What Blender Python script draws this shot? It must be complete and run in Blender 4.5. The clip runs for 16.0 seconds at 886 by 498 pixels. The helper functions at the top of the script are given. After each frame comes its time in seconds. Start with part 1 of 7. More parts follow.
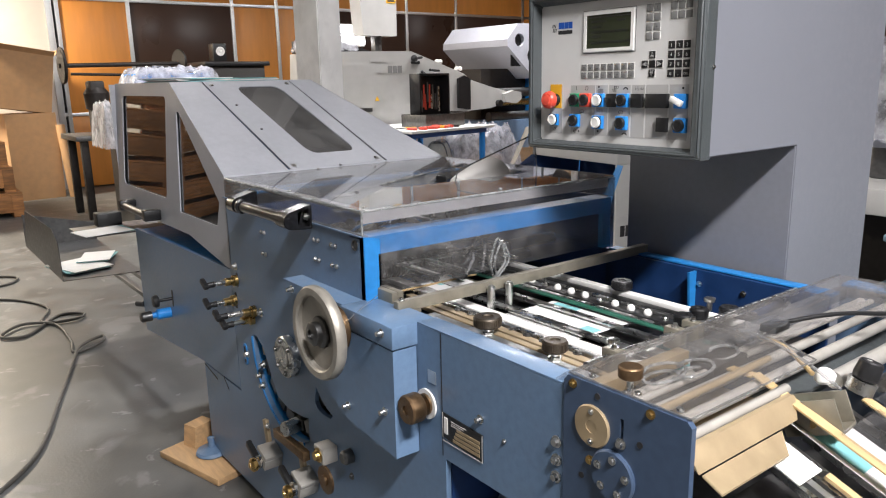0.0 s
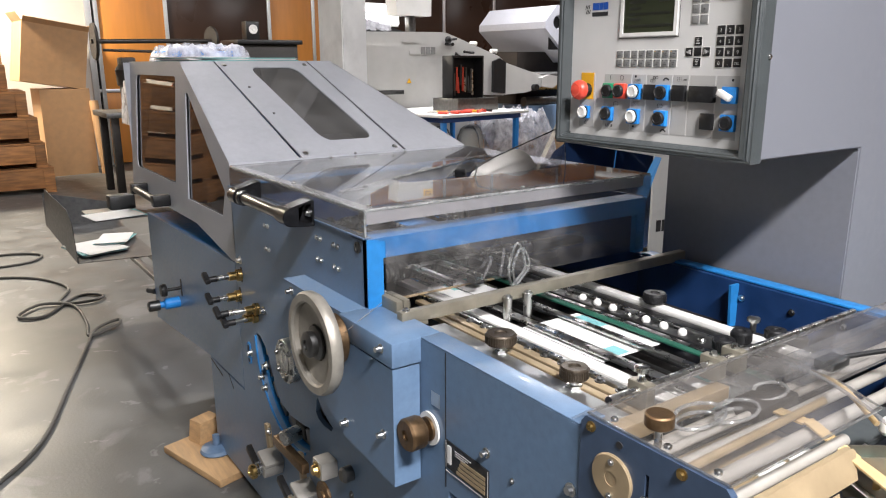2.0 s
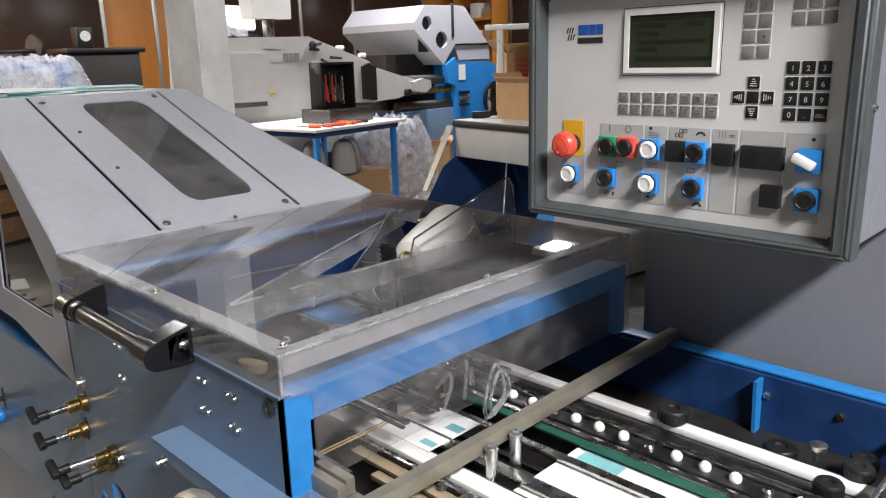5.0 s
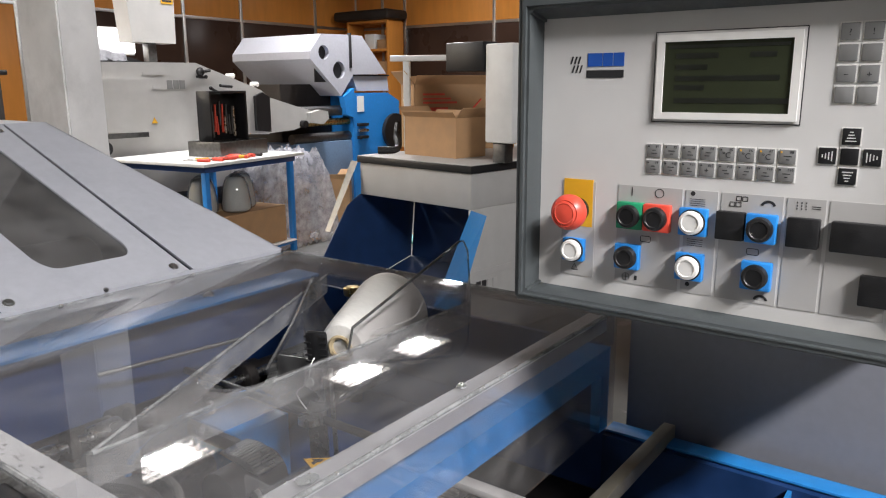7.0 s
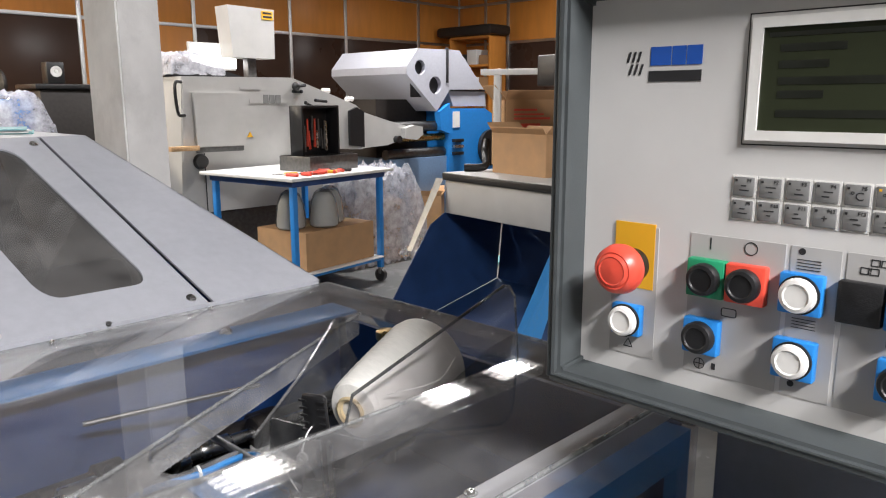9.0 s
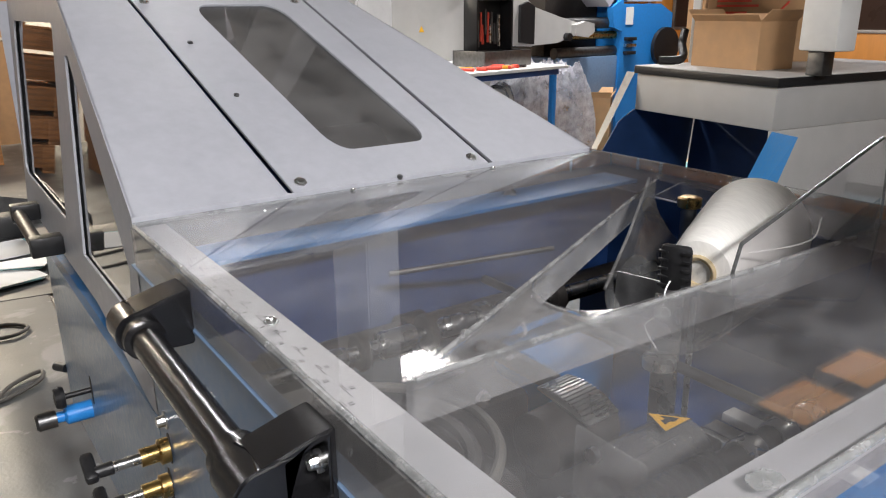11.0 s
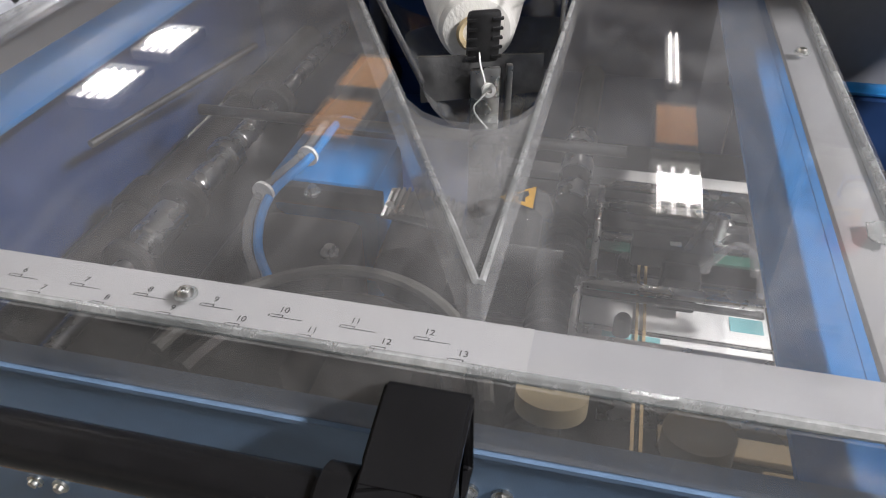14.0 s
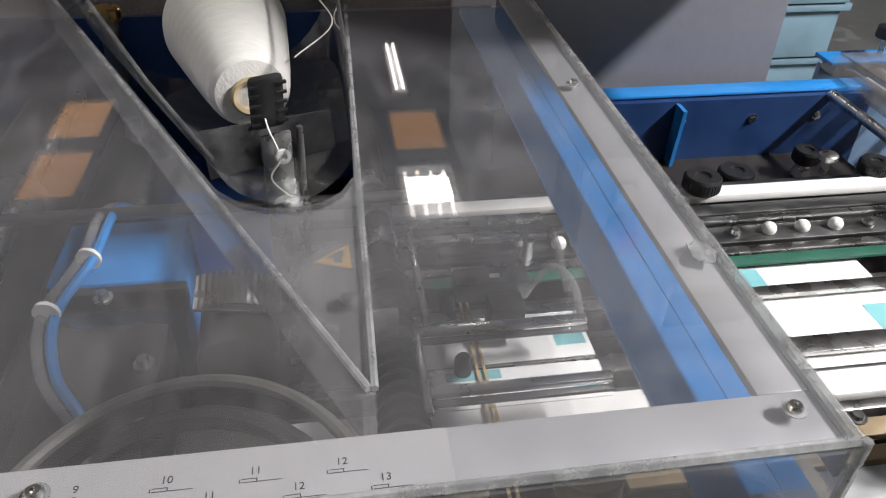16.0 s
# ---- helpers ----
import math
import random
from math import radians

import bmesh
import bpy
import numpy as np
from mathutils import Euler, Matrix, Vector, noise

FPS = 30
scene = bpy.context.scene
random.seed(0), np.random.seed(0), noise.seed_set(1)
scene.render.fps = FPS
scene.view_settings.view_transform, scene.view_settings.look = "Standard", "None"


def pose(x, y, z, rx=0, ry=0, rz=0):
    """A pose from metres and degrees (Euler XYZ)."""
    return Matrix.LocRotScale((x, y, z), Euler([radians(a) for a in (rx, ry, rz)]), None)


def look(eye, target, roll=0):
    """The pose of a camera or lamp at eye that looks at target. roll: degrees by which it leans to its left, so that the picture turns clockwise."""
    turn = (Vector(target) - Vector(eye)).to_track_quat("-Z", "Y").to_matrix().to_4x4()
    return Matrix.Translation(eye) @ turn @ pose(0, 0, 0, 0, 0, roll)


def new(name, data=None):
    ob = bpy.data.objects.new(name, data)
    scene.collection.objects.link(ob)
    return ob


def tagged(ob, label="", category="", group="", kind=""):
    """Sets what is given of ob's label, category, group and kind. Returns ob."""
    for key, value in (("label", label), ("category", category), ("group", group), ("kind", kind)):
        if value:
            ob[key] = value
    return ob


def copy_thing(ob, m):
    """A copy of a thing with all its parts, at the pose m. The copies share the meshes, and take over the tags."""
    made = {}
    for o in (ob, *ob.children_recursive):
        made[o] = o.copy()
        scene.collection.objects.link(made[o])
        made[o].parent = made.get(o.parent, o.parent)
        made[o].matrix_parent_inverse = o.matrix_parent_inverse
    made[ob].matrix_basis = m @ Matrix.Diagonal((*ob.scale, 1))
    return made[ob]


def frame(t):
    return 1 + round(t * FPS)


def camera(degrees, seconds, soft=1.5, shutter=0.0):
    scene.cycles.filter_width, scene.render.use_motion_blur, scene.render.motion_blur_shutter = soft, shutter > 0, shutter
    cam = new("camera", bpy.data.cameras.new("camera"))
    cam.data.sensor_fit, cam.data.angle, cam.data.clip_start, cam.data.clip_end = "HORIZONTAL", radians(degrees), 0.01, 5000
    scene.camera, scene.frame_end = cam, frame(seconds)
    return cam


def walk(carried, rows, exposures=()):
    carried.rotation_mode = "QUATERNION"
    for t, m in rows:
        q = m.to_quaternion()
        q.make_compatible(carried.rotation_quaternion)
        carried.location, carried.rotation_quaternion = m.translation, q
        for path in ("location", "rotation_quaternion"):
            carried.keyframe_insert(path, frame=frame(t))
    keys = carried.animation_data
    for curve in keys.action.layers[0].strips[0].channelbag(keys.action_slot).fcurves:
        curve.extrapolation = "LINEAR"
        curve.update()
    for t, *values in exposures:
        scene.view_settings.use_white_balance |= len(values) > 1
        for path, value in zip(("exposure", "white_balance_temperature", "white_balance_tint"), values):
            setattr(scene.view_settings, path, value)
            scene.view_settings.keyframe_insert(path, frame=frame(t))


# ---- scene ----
cam = camera(61.8, 16.0, 1.1)
PATH = [
    (0, (-0.799, -1.336, 1.292), (0.379, 0.217, 0.846), -1.2),
    (0.5, (-0.781, -1.292, 1.289), (0.447, 0.216, 0.823), -1.5),
    (1, (-0.741, -1.262, 1.291), (0.535, 0.199, 0.806), -1.4),
    (1.5, (-0.679, -1.25, 1.296), (0.558, 0.247, 0.819), -0.4),
    (2, (-0.664, -1.229, 1.299), (0.434, 0.369, 0.808), -0.2),
    (2.5, (-0.653, -1.192, 1.298), (0.394, 0.434, 0.787), -0.2),
    (3, (-0.611, -1.048, 1.315), (0.493, 0.536, 0.794), -1.6),
    (3.5, (-0.587, -0.929, 1.332), (0.708, 0.499, 0.8), -1.6),
    (4, (-0.572, -0.9, 1.357), (0.777, 0.482, 0.839), -1.7),
    (4.2, (-0.555, -0.877, 1.362), (0.798, 0.501, 0.843), -1.7),
    (6.3, (-0.338, -0.517, 1.385), (1.13, 0.772, 0.956), -0.3),
    (6.5, (-0.336, -0.492, 1.38), (1.169, 0.752, 0.95), -0.2),
    (7, (-0.275, -0.458, 1.38), (1.298, 0.699, 0.949), -0.3),
    (7.5, (-0.154, -0.439, 1.391), (1.435, 0.7, 0.973), -0.8),
    (8, (-0.07, -0.421, 1.387), (1.481, 0.78, 0.995), -0.5),
    (8.5, (-0.045, -0.412, 1.382), (1.447, 0.861, 0.993), -0.4),
    (9, (-0.044, -0.39, 1.372), (1.359, 0.981, 0.983), -0.1),
    (9.5, (-0.076, -0.34, 1.348), (1.173, 1.162, 0.918), 1.3),
    (9.7, (-0.097, -0.31, 1.339), (1.093, 1.229, 0.874), 1.9),
    (11.8, (-0.206, -0.07, 1.247), (0.909, 1.416, 0.507), -1.2),
    (12, (-0.192, -0.036, 1.246), (0.992, 1.317, 0.37), -2.9),
    (12.5, (-0.168, 0.037, 1.253), (1.071, 1.142, 0.139), -2.4),
    (13, (-0.172, 0.093, 1.256), (1.164, 0.93, 0.025), -0.5),
    (13.5, (-0.207, 0.139, 1.27), (1.253, 0.695, 0.022), -1.4),
    (14, (-0.236, 0.175, 1.28), (1.3, 0.557, 0.058), -1.1),
    (14.5, (-0.218, 0.179, 1.292), (1.369, 0.4, 0.095), -2.2),
    (15, (-0.184, 0.171, 1.292), (1.42, 0.232, 0.098), -1.5),
    (15.5, (-0.183, 0.187, 1.296), (1.424, 0.127, 0.107), 0.0),
    (16, (-0.198, 0.239, 1.304), (1.388, -0.025, 0.115), 1.6),
]
walk(cam, [(t, look(eye, target, roll)) for t, eye, target, roll in PATH], [(0.0, 0.05), (2.0, 0.12), (3.0, 0.03), (4.2, -0.04), (6.5, 0.0), (7.5, 0.0), (8.5, 0.14), (9.5, 0.1), (12.0, 0.15), (14.0, 0.22), (15.5, 0.1), (16.0, 0.08)])

# ---- world, lights, exposure ----
world = bpy.data.worlds.new("world")
world.use_nodes = True
scene.world = world
world.node_tree.nodes["Background"].inputs[0].default_value = (0.55, 0.6, 0.7, 1)
world.node_tree.nodes["Background"].inputs[1].default_value = 0.002

CEIL = 3.55
LAMP_POWER = 62.0
# (-2.8, 0.3), (-2.4, 5.2) and (8.3, 5.6) are unseen lamps added as fill
LAMPS = [(-0.20, -2.67, 3.4), (-0.86, -2.67, 3.4), (-2.8, 0.3, 0.05), (1.40, 4.60, 1.2), (2.68, 4.32, 0.65), (4.83, 4.34, 1.7),
         (5.80, 4.34, 0.85), (4.11, -0.37, 0.15), (-2.4, 5.2, 0.5), (8.3, 5.6, 1.0)]


def lamp(name, kind, power, m, color=(1, 1, 1), size=0.6, size_y=0.5):
    data = bpy.data.lights.new(name, kind)
    data.energy, data.color = power, color
    if kind == "AREA":
        data.shape, data.size, data.size_y = "RECTANGLE", size, size_y
    ob = new(name, data)
    ob.matrix_world = m
    return ob


for lx, ly, lp in LAMPS:
    lamp("tube_or_fill_light", "AREA", LAMP_POWER * lp, pose(lx, ly, CEIL - 0.1), (1.0, 0.975, 0.985), 0.6 if lp > 3 else 0.34, 0.3)
# one warm fill lamp added at the north-west corner to brighten wall and floor
lamp("corner_fill_light", "AREA", 420, pose(-0.9, 8.2, 3.2), (1.0, 0.88, 0.70), 0.8, 0.3)


# ---- materials ----
def mat(name, base, rough=0.5, metal=0.0, var=0.12, scale=30.0, bump=0.0, bscale=200.0, stain=None, stain_scale=3.0, stain_amt=0.3, spec=0.5, stretch=None, rand=0.0, coat=0.0):
    m = bpy.data.materials.new(name)
    m.use_nodes = True
    nt = m.node_tree
    b = nt.nodes["Principled BSDF"]
    b.inputs["Roughness"].default_value = rough
    b.inputs["Metallic"].default_value = metal
    b.inputs["Specular IOR Level"].default_value = spec
    if coat:
        b.inputs["Coat Weight"].default_value = coat
        b.inputs["Coat Roughness"].default_value = 0.08
    tc = nt.nodes.new("ShaderNodeTexCoord")
    src = tc.outputs["Object"]
    if stretch:
        mp = nt.nodes.new("ShaderNodeMapping")
        mp.inputs["Scale"].default_value = stretch
        nt.links.new(src, mp.inputs[0])
        src = mp.outputs[0]
    n = nt.nodes.new("ShaderNodeTexNoise")
    n.inputs["Scale"].default_value, n.inputs["Detail"].default_value = scale, 6
    nt.links.new(src, n.inputs["Vector"])
    ramp = nt.nodes.new("ShaderNodeMapRange")
    ramp.inputs["From Min"].default_value, ramp.inputs["From Max"].default_value = 0.3, 0.7
    ramp.inputs["To Min"].default_value, ramp.inputs["To Max"].default_value = 1 - var, 1 + var
    nt.links.new(n.outputs["Fac"], ramp.inputs["Value"])
    mul = nt.nodes.new("ShaderNodeMix")
    mul.data_type, mul.blend_type = "RGBA", "MULTIPLY"
    mul.inputs["Factor"].default_value = 1
    mul.inputs["A"].default_value = (*base, 1)
    nt.links.new(ramp.outputs[0], mul.inputs["B"])
    col = mul.outputs["Result"]
    if stain:
        n2 = nt.nodes.new("ShaderNodeTexNoise")
        n2.inputs["Scale"].default_value, n2.inputs["Detail"].default_value, n2.inputs["Roughness"].default_value = stain_scale, 8, 0.65
        nt.links.new(tc.outputs["Object"], n2.inputs["Vector"])
        r2 = nt.nodes.new("ShaderNodeMapRange")
        r2.inputs["From Min"].default_value, r2.inputs["From Max"].default_value = 0.5, 0.72
        r2.inputs["To Max"].default_value = stain_amt
        nt.links.new(n2.outputs["Fac"], r2.inputs["Value"])
        mx = nt.nodes.new("ShaderNodeMix")
        mx.data_type = "RGBA"
        nt.links.new(r2.outputs[0], mx.inputs["Factor"])
        nt.links.new(col, mx.inputs["A"])
        mx.inputs["B"].default_value = (*stain, 1)
        col = mx.outputs["Result"]
    if rand:
        oi = nt.nodes.new("ShaderNodeObjectInfo")
        hs = nt.nodes.new("ShaderNodeHueSaturation")
        r3 = nt.nodes.new("ShaderNodeMapRange")
        r3.inputs["To Min"].default_value, r3.inputs["To Max"].default_value = 1 - rand, 1 + rand
        nt.links.new(oi.outputs["Random"], r3.inputs["Value"])
        nt.links.new(r3.outputs[0], hs.inputs["Value"])
        nt.links.new(col, hs.inputs["Color"])
        col = hs.outputs["Color"]
    nt.links.new(col, b.inputs["Base Color"])
    rr = nt.nodes.new("ShaderNodeMapRange")
    rr.inputs["From Min"].default_value, rr.inputs["From Max"].default_value = 0.3, 0.7
    rr.inputs["To Min"].default_value, rr.inputs["To Max"].default_value = max(0.02, rough * 0.8), min(1, rough * 1.2)
    nt.links.new(n.outputs["Fac"], rr.inputs["Value"])
    nt.links.new(rr.outputs[0], b.inputs["Roughness"])
    if bump:
        n3 = nt.nodes.new("ShaderNodeTexNoise")
        n3.inputs["Scale"].default_value, n3.inputs["Detail"].default_value = bscale, 3
        nt.links.new(src, n3.inputs["Vector"])
        bp = nt.nodes.new("ShaderNodeBump")
        bp.inputs["Strength"].default_value, bp.inputs["Distance"].default_value = bump, 0.002
        nt.links.new(n3.outputs["Fac"], bp.inputs["Height"])
        nt.links.new(bp.outputs[0], b.inputs["Normal"])
    return m


def glow(name, color, strength):
    m = bpy.data.materials.new(name)
    m.use_nodes = True
    b = m.node_tree.nodes["Principled BSDF"]
    b.inputs["Base Color"].default_value = (*color, 1)
    b.inputs["Emission Color"].default_value = (*color, 1)
    b.inputs["Emission Strength"].default_value = strength
    return m


def clear(name, tint=(0.93, 0.95, 0.95), dust=0.05, gloss=1.0, rough=0.03, haze=(0.7, 0.7, 0.7), dscale=7.0, bump=0.0, bscale=6.0, smear=0.0):
    """Thin clear plastic: see-through, with a gloss that grows towards grazing and a patchy film of dust."""
    m = bpy.data.materials.new(name)
    m.use_nodes = True
    nt = m.node_tree
    nt.nodes.remove(nt.nodes["Principled BSDF"])
    out = nt.nodes["Material Output"]
    tr = nt.nodes.new("ShaderNodeBsdfTransparent")
    tr.inputs[0].default_value = (*tint, 1)
    gl = nt.nodes.new("ShaderNodeBsdfGlossy")
    gl.inputs["Roughness"].default_value = rough
    lw = nt.nodes.new("ShaderNodeLayerWeight")
    lw.inputs["Blend"].default_value = 0.5
    pw = nt.nodes.new("ShaderNodeMath")
    pw.operation = "POWER"
    pw.inputs[1].default_value = 4.0
    nt.links.new(lw.outputs["Facing"], pw.inputs[0])
    mr = nt.nodes.new("ShaderNodeMapRange")
    mr.inputs["To Min"].default_value, mr.inputs["To Max"].default_value = 0.035 * gloss, min(1.0, 0.75 * gloss)
    nt.links.new(pw.outputs[0], mr.inputs["Value"])
    m1 = nt.nodes.new("ShaderNodeMixShader")
    nt.links.new(mr.outputs[0], m1.inputs[0])
    nt.links.new(tr.outputs[0], m1.inputs[1])
    nt.links.new(gl.outputs[0], m1.inputs[2])
    df = nt.nodes.new("ShaderNodeBsdfDiffuse")
    df.inputs[0].default_value = (*haze, 1)
    tc = nt.nodes.new("ShaderNodeTexCoord")
    n = nt.nodes.new("ShaderNodeTexNoise")
    n.inputs["Scale"].default_value, n.inputs["Detail"].default_value, n.inputs["Roughness"].default_value = dscale, 8, 0.7
    nt.links.new(tc.outputs["Object"], n.inputs["Vector"])
    r2 = nt.nodes.new("ShaderNodeMapRange")
    r2.inputs["From Min"].default_value, r2.inputs["From Max"].default_value = 0.35, 0.75
    r2.inputs["To Min"].default_value, r2.inputs["To Max"].default_value = dust * 0.4, dust * 2.2
    nt.links.new(n.outputs["Fac"], r2.inputs["Value"])
    amount = r2.outputs[0]
    if smear:
        mp = nt.nodes.new("ShaderNodeMapping")
        mp.inputs["Scale"].default_value = (5.0, 12.0, 6.0)
        mp.inputs["Rotation"].default_value = (0, 0, 0.5)
        nt.links.new(tc.outputs["Object"], mp.inputs[0])
        ns = nt.nodes.new("ShaderNodeTexNoise")
        ns.inputs["Scale"].default_value, ns.inputs["Detail"].default_value, ns.inputs["Distortion"].default_value = 1.6, 7, 1.4
        nt.links.new(mp.outputs[0], ns.inputs["Vector"])
        rs = nt.nodes.new("ShaderNodeMapRange")
        rs.inputs["From Min"].default_value, rs.inputs["From Max"].default_value = 0.5, 0.78
        rs.inputs["To Max"].default_value = smear
        nt.links.new(ns.outputs["Fac"], rs.inputs["Value"])
        nd = nt.nodes.new("ShaderNodeTexNoise")
        nd.inputs["Scale"].default_value, nd.inputs["Detail"].default_value = 420, 2
        nt.links.new(tc.outputs["Object"], nd.inputs["Vector"])
        rd = nt.nodes.new("ShaderNodeMapRange")
        rd.inputs["From Min"].default_value, rd.inputs["From Max"].default_value = 0.70, 0.78
        rd.inputs["To Max"].default_value = smear * 1.6
        nt.links.new(nd.outputs["Fac"], rd.inputs["Value"])
        for extra in (rs, rd):
            ad = nt.nodes.new("ShaderNodeMath")
            ad.operation = "ADD"
            nt.links.new(amount, ad.inputs[0])
            nt.links.new(extra.outputs[0], ad.inputs[1])
            amount = ad.outputs[0]
    m2 = nt.nodes.new("ShaderNodeMixShader")
    nt.links.new(amount, m2.inputs[0])
    nt.links.new(m1.outputs[0], m2.inputs[1])
    nt.links.new(df.outputs[0], m2.inputs[2])
    nt.links.new(m2.outputs[0], out.inputs[0])
    if bump:
        n3 = nt.nodes.new("ShaderNodeTexNoise")
        n3.inputs["Scale"].default_value, n3.inputs["Detail"].default_value = bscale, 4
        nt.links.new(tc.outputs["Object"], n3.inputs["Vector"])
        bp = nt.nodes.new("ShaderNodeBump")
        bp.inputs["Strength"].default_value, bp.inputs["Distance"].default_value = bump, 0.02
        nt.links.new(n3.outputs["Fac"], bp.inputs["Height"])
        nt.links.new(bp.outputs[0], gl.inputs["Normal"])
    return m


BLUE = mat("blue_machine_paint", (0.118, 0.190, 0.300), 0.38, 0.0, 0.10, 60, 0.12, 900, stain=(0.11, 0.14, 0.19), stain_scale=5, stain_amt=0.35, coat=0.12)
# TROUGH: machine blue darkened to stand for the shade in the trough
TROUGH = mat("shaded_trough_blue", (0.006, 0.030, 0.105), 0.5, 0.0, 0.2, 20, 0.1, 500)
# hopper blue darkened to stand for the shade inside it
HOPPERSHADE = mat("hopper_shade_blue", (0.010, 0.034, 0.105), 0.5, 0.0, 0.25, 8, 0.1, 500)
# BLUE2: bright blue, also a brightened copy of the machine blue for lit parts
BLUE2 = mat("bright_or_lit_blue", (0.018, 0.18, 0.47), 0.4, 0.0, 0.1, 50, 0.1, 700)
# BLUEDK: deep blue, also the machine blue with shade put into the colour
BLUEDK = mat("deep_or_shaded_blue", (0.012, 0.045, 0.16), 0.5, 0.0, 0.15, 20, 0.1, 500)
GREYB = mat("pale_grey_paint", (0.42, 0.43, 0.48), 0.45, 0.0, 0.05, 50, 0.12, 900, stain=(0.33, 0.34, 0.37), stain_scale=4, stain_amt=0.3)
GREY = mat("grey_machine_paint", (0.365, 0.375, 0.41), 0.42, 0.0, 0.05, 50, 0.12, 900, stain=(0.21, 0.22, 0.245), stain_scale=4, stain_amt=0.3)
GREYLT = mat("light_grey_paint", (0.178, 0.185, 0.213), 0.45, 0.0, 0.04, 60, 0.14, 1000)
FRAMEDK = mat("dark_grey_frame", (0.055, 0.063, 0.066), 0.5, 0.0, 0.08, 60, 0.2, 1200)
FOIL = mat("panel_foil", (0.60, 0.593, 0.578), 0.5, 0.0, 0.04, 12, 0.04, 900)
FOILDK = mat("panel_foil_grey", (0.42, 0.412, 0.40), 0.5, 0.0, 0.04, 20)
STACKW = mat("stacker_white_paint", (0.42, 0.415, 0.40), 0.45, 0.0, 0.05, 8, stain=(0.40, 0.385, 0.35), stain_scale=3, stain_amt=0.4)
WHITEP = mat("white_paint", (0.72, 0.72, 0.70), 0.45, 0.0, 0.05, 10, stain=(0.55, 0.53, 0.48), stain_scale=4, stain_amt=0.4)
STEEL = mat("steel", (0.56, 0.56, 0.55), 0.28, 1.0, 0.12, 40, 0.05, 300, stain=(0.3, 0.27, 0.22), stain_scale=14, stain_amt=0.4)
STEELDK = mat("dark_steel", (0.16, 0.16, 0.16), 0.42, 1.0, 0.2, 40, 0.1, 300)
ALU = mat("aluminium", (0.62, 0.63, 0.63), 0.42, 1.0, 0.06, 60, 0.03, 400)
SATIN = mat("satin_roller", (0.44, 0.42, 0.385), 0.42, 0.35, 0.08, 40, 0.04, 400, stain=(0.36, 0.33, 0.28), stain_scale=12, stain_amt=0.4)
SCALEP = mat("scale_foil", (0.47, 0.47, 0.48), 0.42, 0.1, 0.04, 20, 0.04, 700, stain=(0.5, 0.49, 0.48), stain_scale=9, stain_amt=0.3)
SLATE = mat("slate_paint", (0.045, 0.072, 0.125), 0.36, 0.0, 0.1, 60, 0.12, 900)
ALUPAINT = mat("silver_rail", (0.40, 0.40, 0.415), 0.4, 0.25, 0.05, 40, 0.05, 500, stain=(0.42, 0.41, 0.38), stain_scale=12, stain_amt=0.35)
BRASS = mat("brass", (0.50, 0.34, 0.13), 0.3, 1.0, 0.18, 50, 0.05, 300, stain=(0.2, 0.13, 0.06), stain_scale=30, stain_amt=0.5)
BRONZE = mat("bronze_knurl", (0.19, 0.12, 0.065), 0.42, 0.9, 0.25, 90, 0.4, 500)
OILY = mat("oily_steel_bar", (0.24, 0.22, 0.175), 0.42, 0.45, 0.15, 30, 0.05, 300, stain=(0.16, 0.13, 0.09), stain_scale=9, stain_amt=0.5)
WHEELM = mat("worn_cast_rim", (0.38, 0.355, 0.31), 0.46, 0.55, 0.14, 40, 0.1, 300, stain=(0.28, 0.25, 0.2), stain_scale=12, stain_amt=0.35)
BRONZEDK = mat("dark_bronze_knob", (0.07, 0.055, 0.04), 0.45, 0.6, 0.2, 60, 0.2, 600)
BEIGE = mat("beige_sheet_metal", (0.39, 0.30, 0.185), 0.4, 0.35, 0.1, 30, 0.05, 300, stain=(0.3, 0.22, 0.14), stain_scale=9, stain_amt=0.4)
BLACK = mat("black_plastic", (0.010, 0.010, 0.011), 0.42, 0.0, 0.2, 60, 0.2, 900)
HANDLE = mat("glossy_black_plastic", (0.009, 0.009, 0.010), 0.2, 0.0, 0.2, 60, 0.08, 900)
RUBBER = mat("black_rubber", (0.02, 0.02, 0.02), 0.75, 0.0, 0.3, 40, 0.2, 400)
WHITEPL = mat("white_plastic", (0.75, 0.74, 0.71), 0.35, 0.0, 0.05, 40)
RED = mat("red_plastic", (0.70, 0.075, 0.045), 0.4, 0.0, 0.08, 40)
GREENPL = mat("green_plastic", (0.015, 0.26, 0.12), 0.45, 0.0, 0.08, 40)
BLUEPL = mat("blue_plastic", (0.02, 0.22, 0.62), 0.42, 0.0, 0.06, 40)
YELLOW = mat("yellow_plastic", (0.75, 0.40, 0.02), 0.5, 0.0, 0.05, 40)
INK = mat("printed_ink", (0.02, 0.02, 0.022), 0.6, 0.0, 0.1, 50)
INKBLUE = mat("printed_blue", (0.015, 0.09, 0.42), 0.5, 0.0, 0.05, 50)
KEYGREY = mat("key_grey", (0.19, 0.19, 0.186), 0.55, 0.0, 0.06, 80)
LCD = mat("lcd_glass", (0.028, 0.034, 0.018), 0.22, 0.0, 0.1, 8)
LCDTXT = mat("lcd_text", (0.012, 0.014, 0.01), 0.4, 0.0, 0.1, 30)
CARD = mat("cardboard", (0.42, 0.25, 0.125), 0.8, 0.0, 0.1, 14, 0.15, 150, stain=(0.5, 0.32, 0.17), stain_scale=2, stain_amt=0.4)
